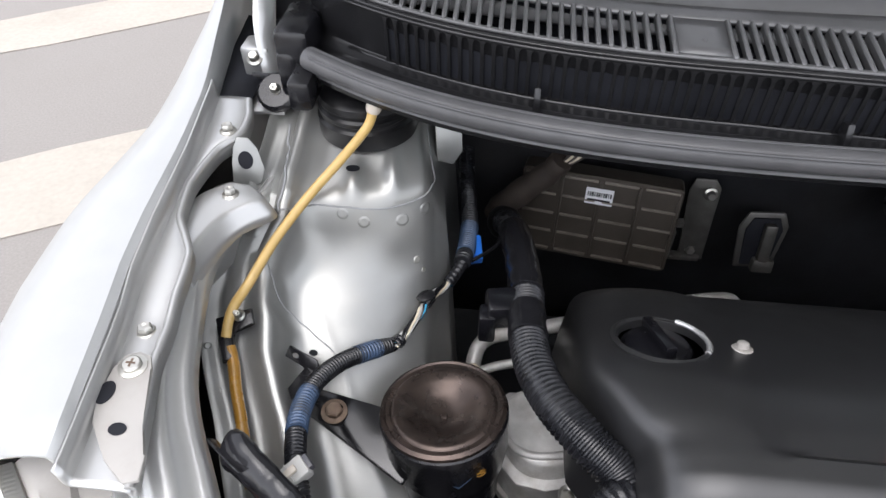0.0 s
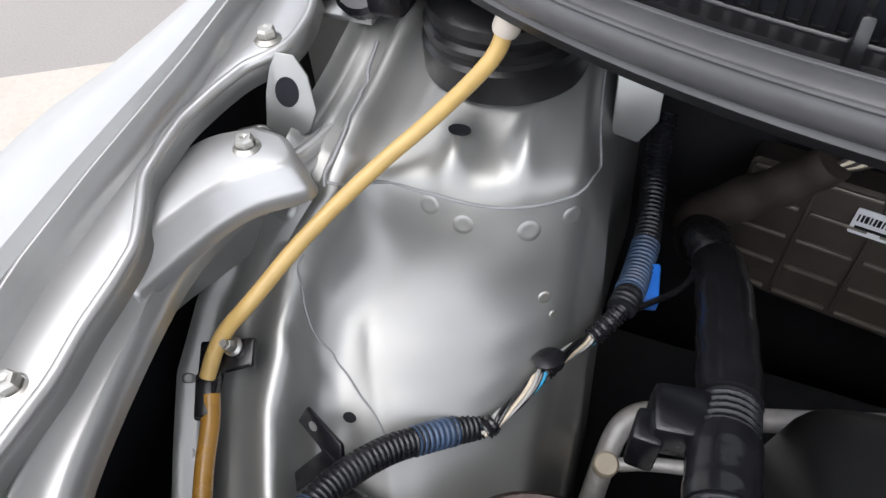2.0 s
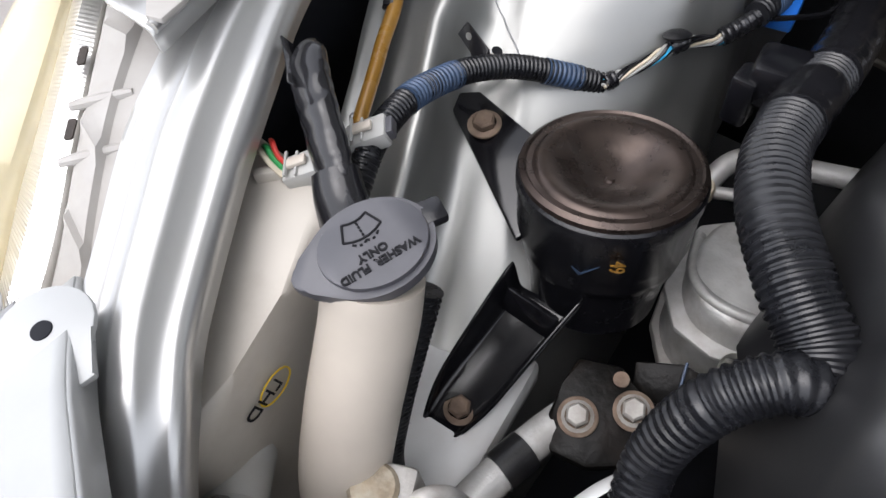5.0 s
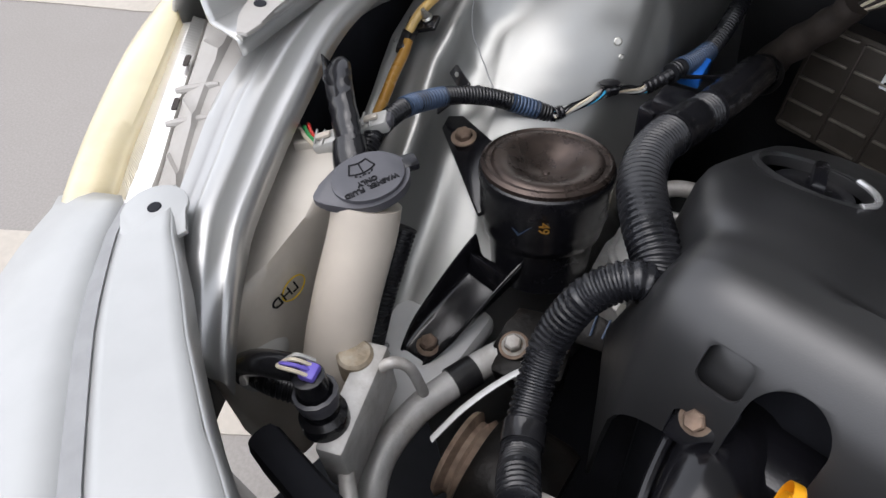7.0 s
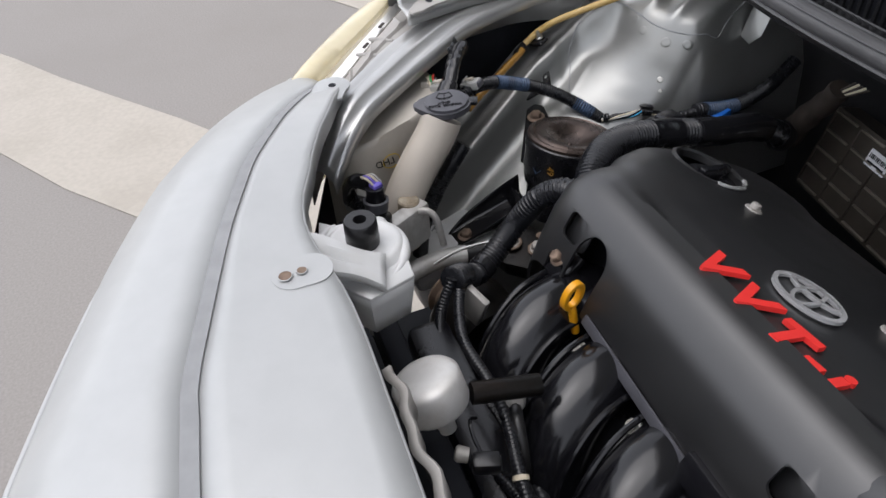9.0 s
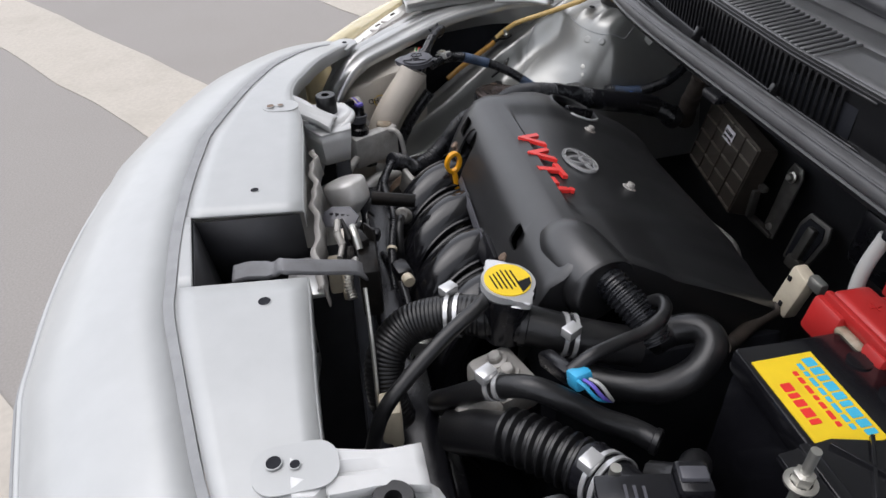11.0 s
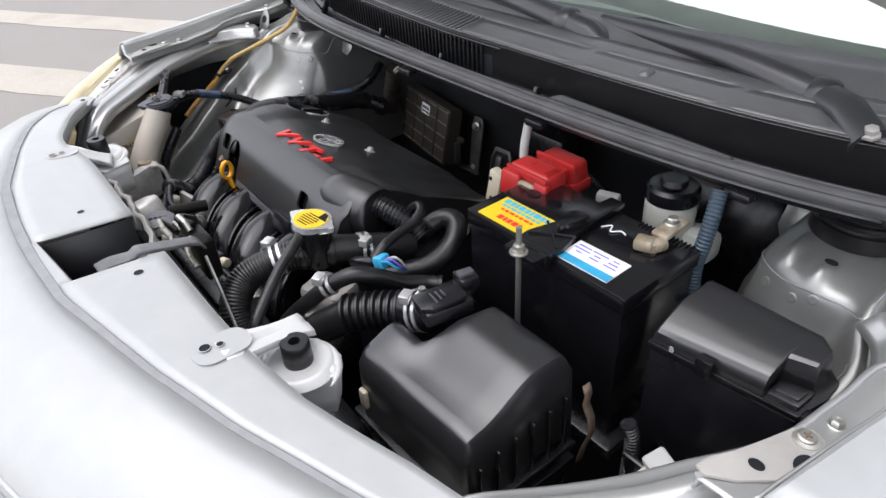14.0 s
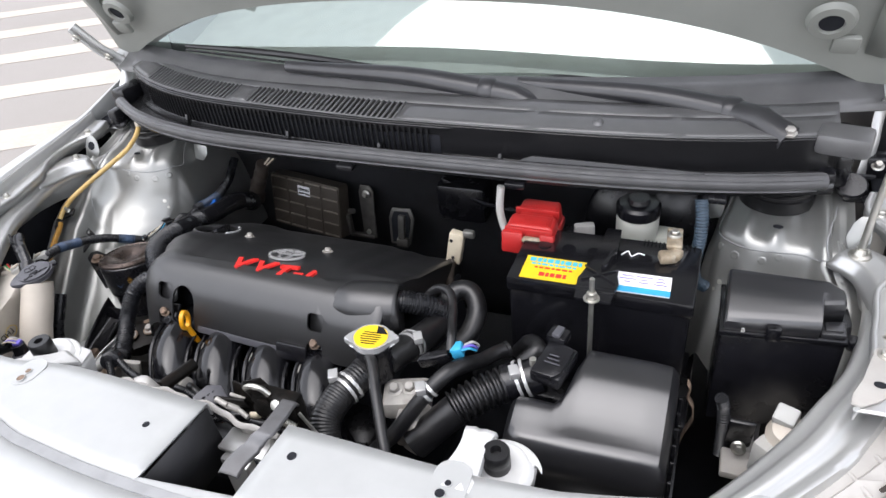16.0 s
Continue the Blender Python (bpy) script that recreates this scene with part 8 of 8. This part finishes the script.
t = prism([(-0.016, -0.060), (0.016, -0.060), (0.020, 0.050), (0.012, 0.062), (-0.012, 0.062), (-0.018, 0.045)], 0.004, axes((-0.188, 0.668, 0.565), (0.99, -0.1, 0.05), (0.1, 0.15, 0.98)), 0.001)
part("upright", t, M_DULL, eb)
t = rbox((-0.228, 0.648, 0.575), (0.036, 0.010, 0.010), 0.002)
rbox((-0.232, 0.642, 0.545), (0.026, 0.014, 0.050), 0.003, bm=t)
rbox((-0.205, 0.655, 0.510), (0.060, 0.012, 0.008), 0.002, bm=t)
part("side_clamp", t, M_DULL, eb)
hexbolt((-0.184, 0.664, 0.612), (0, -1, 0.2), r=0.006, parent=eb)
hexbolt((-0.188, 0.660, 0.520), (0, -1, 0.2), r=0.006, parent=eb)
bcx = thing("computer_cable", (-0.42, 0.62, 0.62), "brown worn cable wrap feeding the control unit", "cable")
part("wrap", sweep(spline([(-0.380, 0.600, 0.700), (-0.392, 0.604, 0.678), (-0.412, 0.612, 0.650), (-0.436, 0.622, 0.615), (-0.450, 0.63, 0.585)], 6), lambda u, i: 0.013 + 0.005 * u + 0.001 * math.sin(i), 12), M_BROWNTAPE, bcx)
for k in range(5):
    part("wire_end", hose([(-0.386 + 0.002 * k, 0.602, 0.690), (-0.376 + 0.004 * k, 0.600, 0.702), (-0.368 + 0.005 * k, 0.605, 0.712)], 0.0016, 6), M_CREAM if k % 2 else M_BROWNTAPE, bcx)
fk = thing("firewall_grommet", (-0.10, 0.65, 0.53), "grey metal linkage behind a framed firewall opening", "linkage")
t = prism([(-0.030, -0.040), (0.018, -0.040), (0.030, 0.020), (0.022, 0.042), (-0.022, 0.042), (-0.032, 0.020)], 0.006, axes((-0.103, 0.660, 0.545), (0.99, 0.0, 0.05), (0, 0.25, 0.97)), 0.003)
part("frame", t, M_DULL, fk)
t = prism([(-0.023, -0.034), (0.012, -0.034), (0.022, 0.018), (0.016, 0.035), (-0.016, 0.035), (-0.024, 0.018)], 0.004, axes((-0.103, 0.6555, 0.546), (0.99, 0.0, 0.05), (0, 0.25, 0.97)), 0.001)
part("opening", t, M_DARK, fk)
part("link", rbox((-0.100, 0.647, 0.548), (0.016, 0.012, 0.060), 0.004, rx=-14), M_DULL, fk)
part("foot", rbox((-0.098, 0.640, 0.518), (0.028, 0.014, 0.020), 0.004, rx=-14), M_DULL, fk)
t = rbox((0.06, 0.63, 0.655), (0.10, 0.06, 0.08), 0.012)
solo("heater_valve_box", t, M_BLACK, (0.06, 0.63, 0.655), "black box on the firewall", "box")
bb = thing("brake_booster", (0.41, 0.60, 0.66), "round black brake booster on the firewall", "brake booster")
part("shell", lathe([(0.108, 0.03), (0.110, 0.034), (0.110, 0.058), (0.100, 0.068), (0.06, 0.090), (0.03, 0.094), (0, 0.094)], (0.41, 0.64, 0.66), (0, -1, 0.05), 40), M_BLACK, bb)
part("rear_shell", lathe([(0, 0), (0.09, 0), (0.106, 0.016), (0.108, 0.03)], (0.41, 0.64, 0.66), (0, -1, 0.05), 40), M_BLACK, bb)
part("crimped_rim", lathe([(0.108, 0.028), (0.1125, 0.029), (0.1125, 0.035), (0.108, 0.036)], (0.41, 0.64, 0.66), (0, -1, 0.05), 40), M_GLOSS, bb)
t = hose([(0.395, 0.555, 0.675), (0.395, 0.50, 0.672), (0.395, 0.44, 0.670)], 0.022, 14)
solo("master_cylinder", t, M_ALU, (0.395, 0.5, 0.672), "cast brake master cylinder under its reservoir", "master cylinder")

# wiring and small fittings before the radiator
fw = thing("fan_wiring", (0.0, 0.06, 0.58), "thin black fan wiring with two plugs behind the front panel", "wiring")
part("sleeve", loom([(-0.15, 0.03, 0.60), (-0.10, 0.040, 0.625), (-0.04, 0.050, 0.632), (0.02, 0.052, 0.625), (0.06, 0.05, 0.60)], 0.005, 0.0036), M_LOOM, fw)
part("plug", rbox((-0.055, 0.052, 0.640), (0.026, 0.018, 0.016), 0.003, rz=15), M_BLACK, fw)
part("plug", rbox((0.03, 0.054, 0.632), (0.022, 0.016, 0.018), 0.003, rz=-20), M_BLACK, fw)
part("plug_cap", lathe([(0.007, 0), (0.0075, 0.010), (0.006, 0.012), (0, 0.012)], (-0.040, 0.056, 0.640), (1, 0.2, 0.1), 14), M_CREAM, fw)
for k in range(3):
    part("wire", hose([(0.04, 0.052 + 0.004 * k, 0.634), (0.055, 0.048 + 0.005 * k, 0.640 - 0.003 * k), (0.07, 0.040 + 0.004 * k, 0.615), (0.075, 0.03, 0.58)], 0.0014, 6), (M_TAPE, M_STEEL, M_TAPE)[k], fw)
sg = thing("grey_solenoid", (-0.175, 0.075, 0.63), "small grey capsule valve with a black hose", "valve")
part("body", lathe([(0, 0), (0.009, 0.001), (0.011, 0.006), (0.011, 0.026), (0.008, 0.034), (0.004, 0.036), (0, 0.036)], (-0.180, 0.074, 0.632), (0.6, -0.2, 0.5), 18), M_CASTDIRTY, sg)
part("hose", hose([(-0.160, 0.068, 0.648), (-0.14, 0.062, 0.650), (-0.12, 0.058, 0.63), (-0.11, 0.06, 0.58)], 0.0055, 10), M_RUBBER, sg)
cl = thing("hose_end", (0.03, 0.06, 0.60), "black rubber hose with a bright crimped end", "hose")
part("hose", hose([(0.0, 0.075, 0.575), (0.015, 0.07, 0.605), (0.035, 0.064, 0.625), (0.055, 0.06, 0.63)], 0.010, 12), M_RUBBER, cl)
part("crimp", loom([(0.050, 0.061, 0.630), (0.062, 0.058, 0.631), (0.074, 0.055, 0.631)], 0.0115, 0.005, 0.12), M_STEEL, cl)

# small wiring bits between the horn and the runners
sb = thing("sensor_wiring", (-0.12, 0.05, 0.65), "small black plugs on a thin loom before the intake runners", "wiring")
part("sleeve", loom([(-0.285, 0.070, 0.658), (-0.255, 0.058, 0.656), (-0.225, 0.052, 0.655), (-0.180, 0.056, 0.652), (-0.147, 0.055, 0.650), (-0.100, 0.046, 0.640), (-0.055, 0.042, 0.620), (-0.03, 0.04, 0.58)], 0.0052, 0.0036), M_LOOM, sb)
part("plug", rbox((-0.112, 0.023, 0.658), (0.022, 0.014, 0.014), 0.003, rz=70), M_BLACK, sb)
part("plug_cap", lathe([(0.006, 0), (0.0065, 0.008), (0.005, 0.010), (0, 0.010)], (-0.122, 0.012, 0.660), (-0.4, -0.8, 0.2), 14), M_CASTDIRTY, sb)
part("ring_band", lathe([(0.0056, -0.002), (0.0066, -0.002), (0.0066, 0.002), (0.0056, 0.002)], (-0.100, 0.046, 0.640), (0.8, -0.2, -0.3), 16), M_CREAM, sb)
part("wire", hose([(-0.150, 0.030, 0.66), (-0.142, 0.022, 0.672), (-0.130, 0.020, 0.668), (-0.118, 0.022, 0.66)], 0.0016, 6), M_TAPE, sb)
rk = thing("radiator_bracket", (-0.07, -0.03, 0.64), "aged cream plastic block under the hood latch", "bracket")
part("block", rbox((-0.052, -0.026, 0.650), (0.040, 0.016, 0.030), 0.004), M_CREAM, rk)
part("foot", rbox((-0.052, -0.014, 0.632), (0.046, 0.012, 0.012), 0.003), M_CREAM, rk)
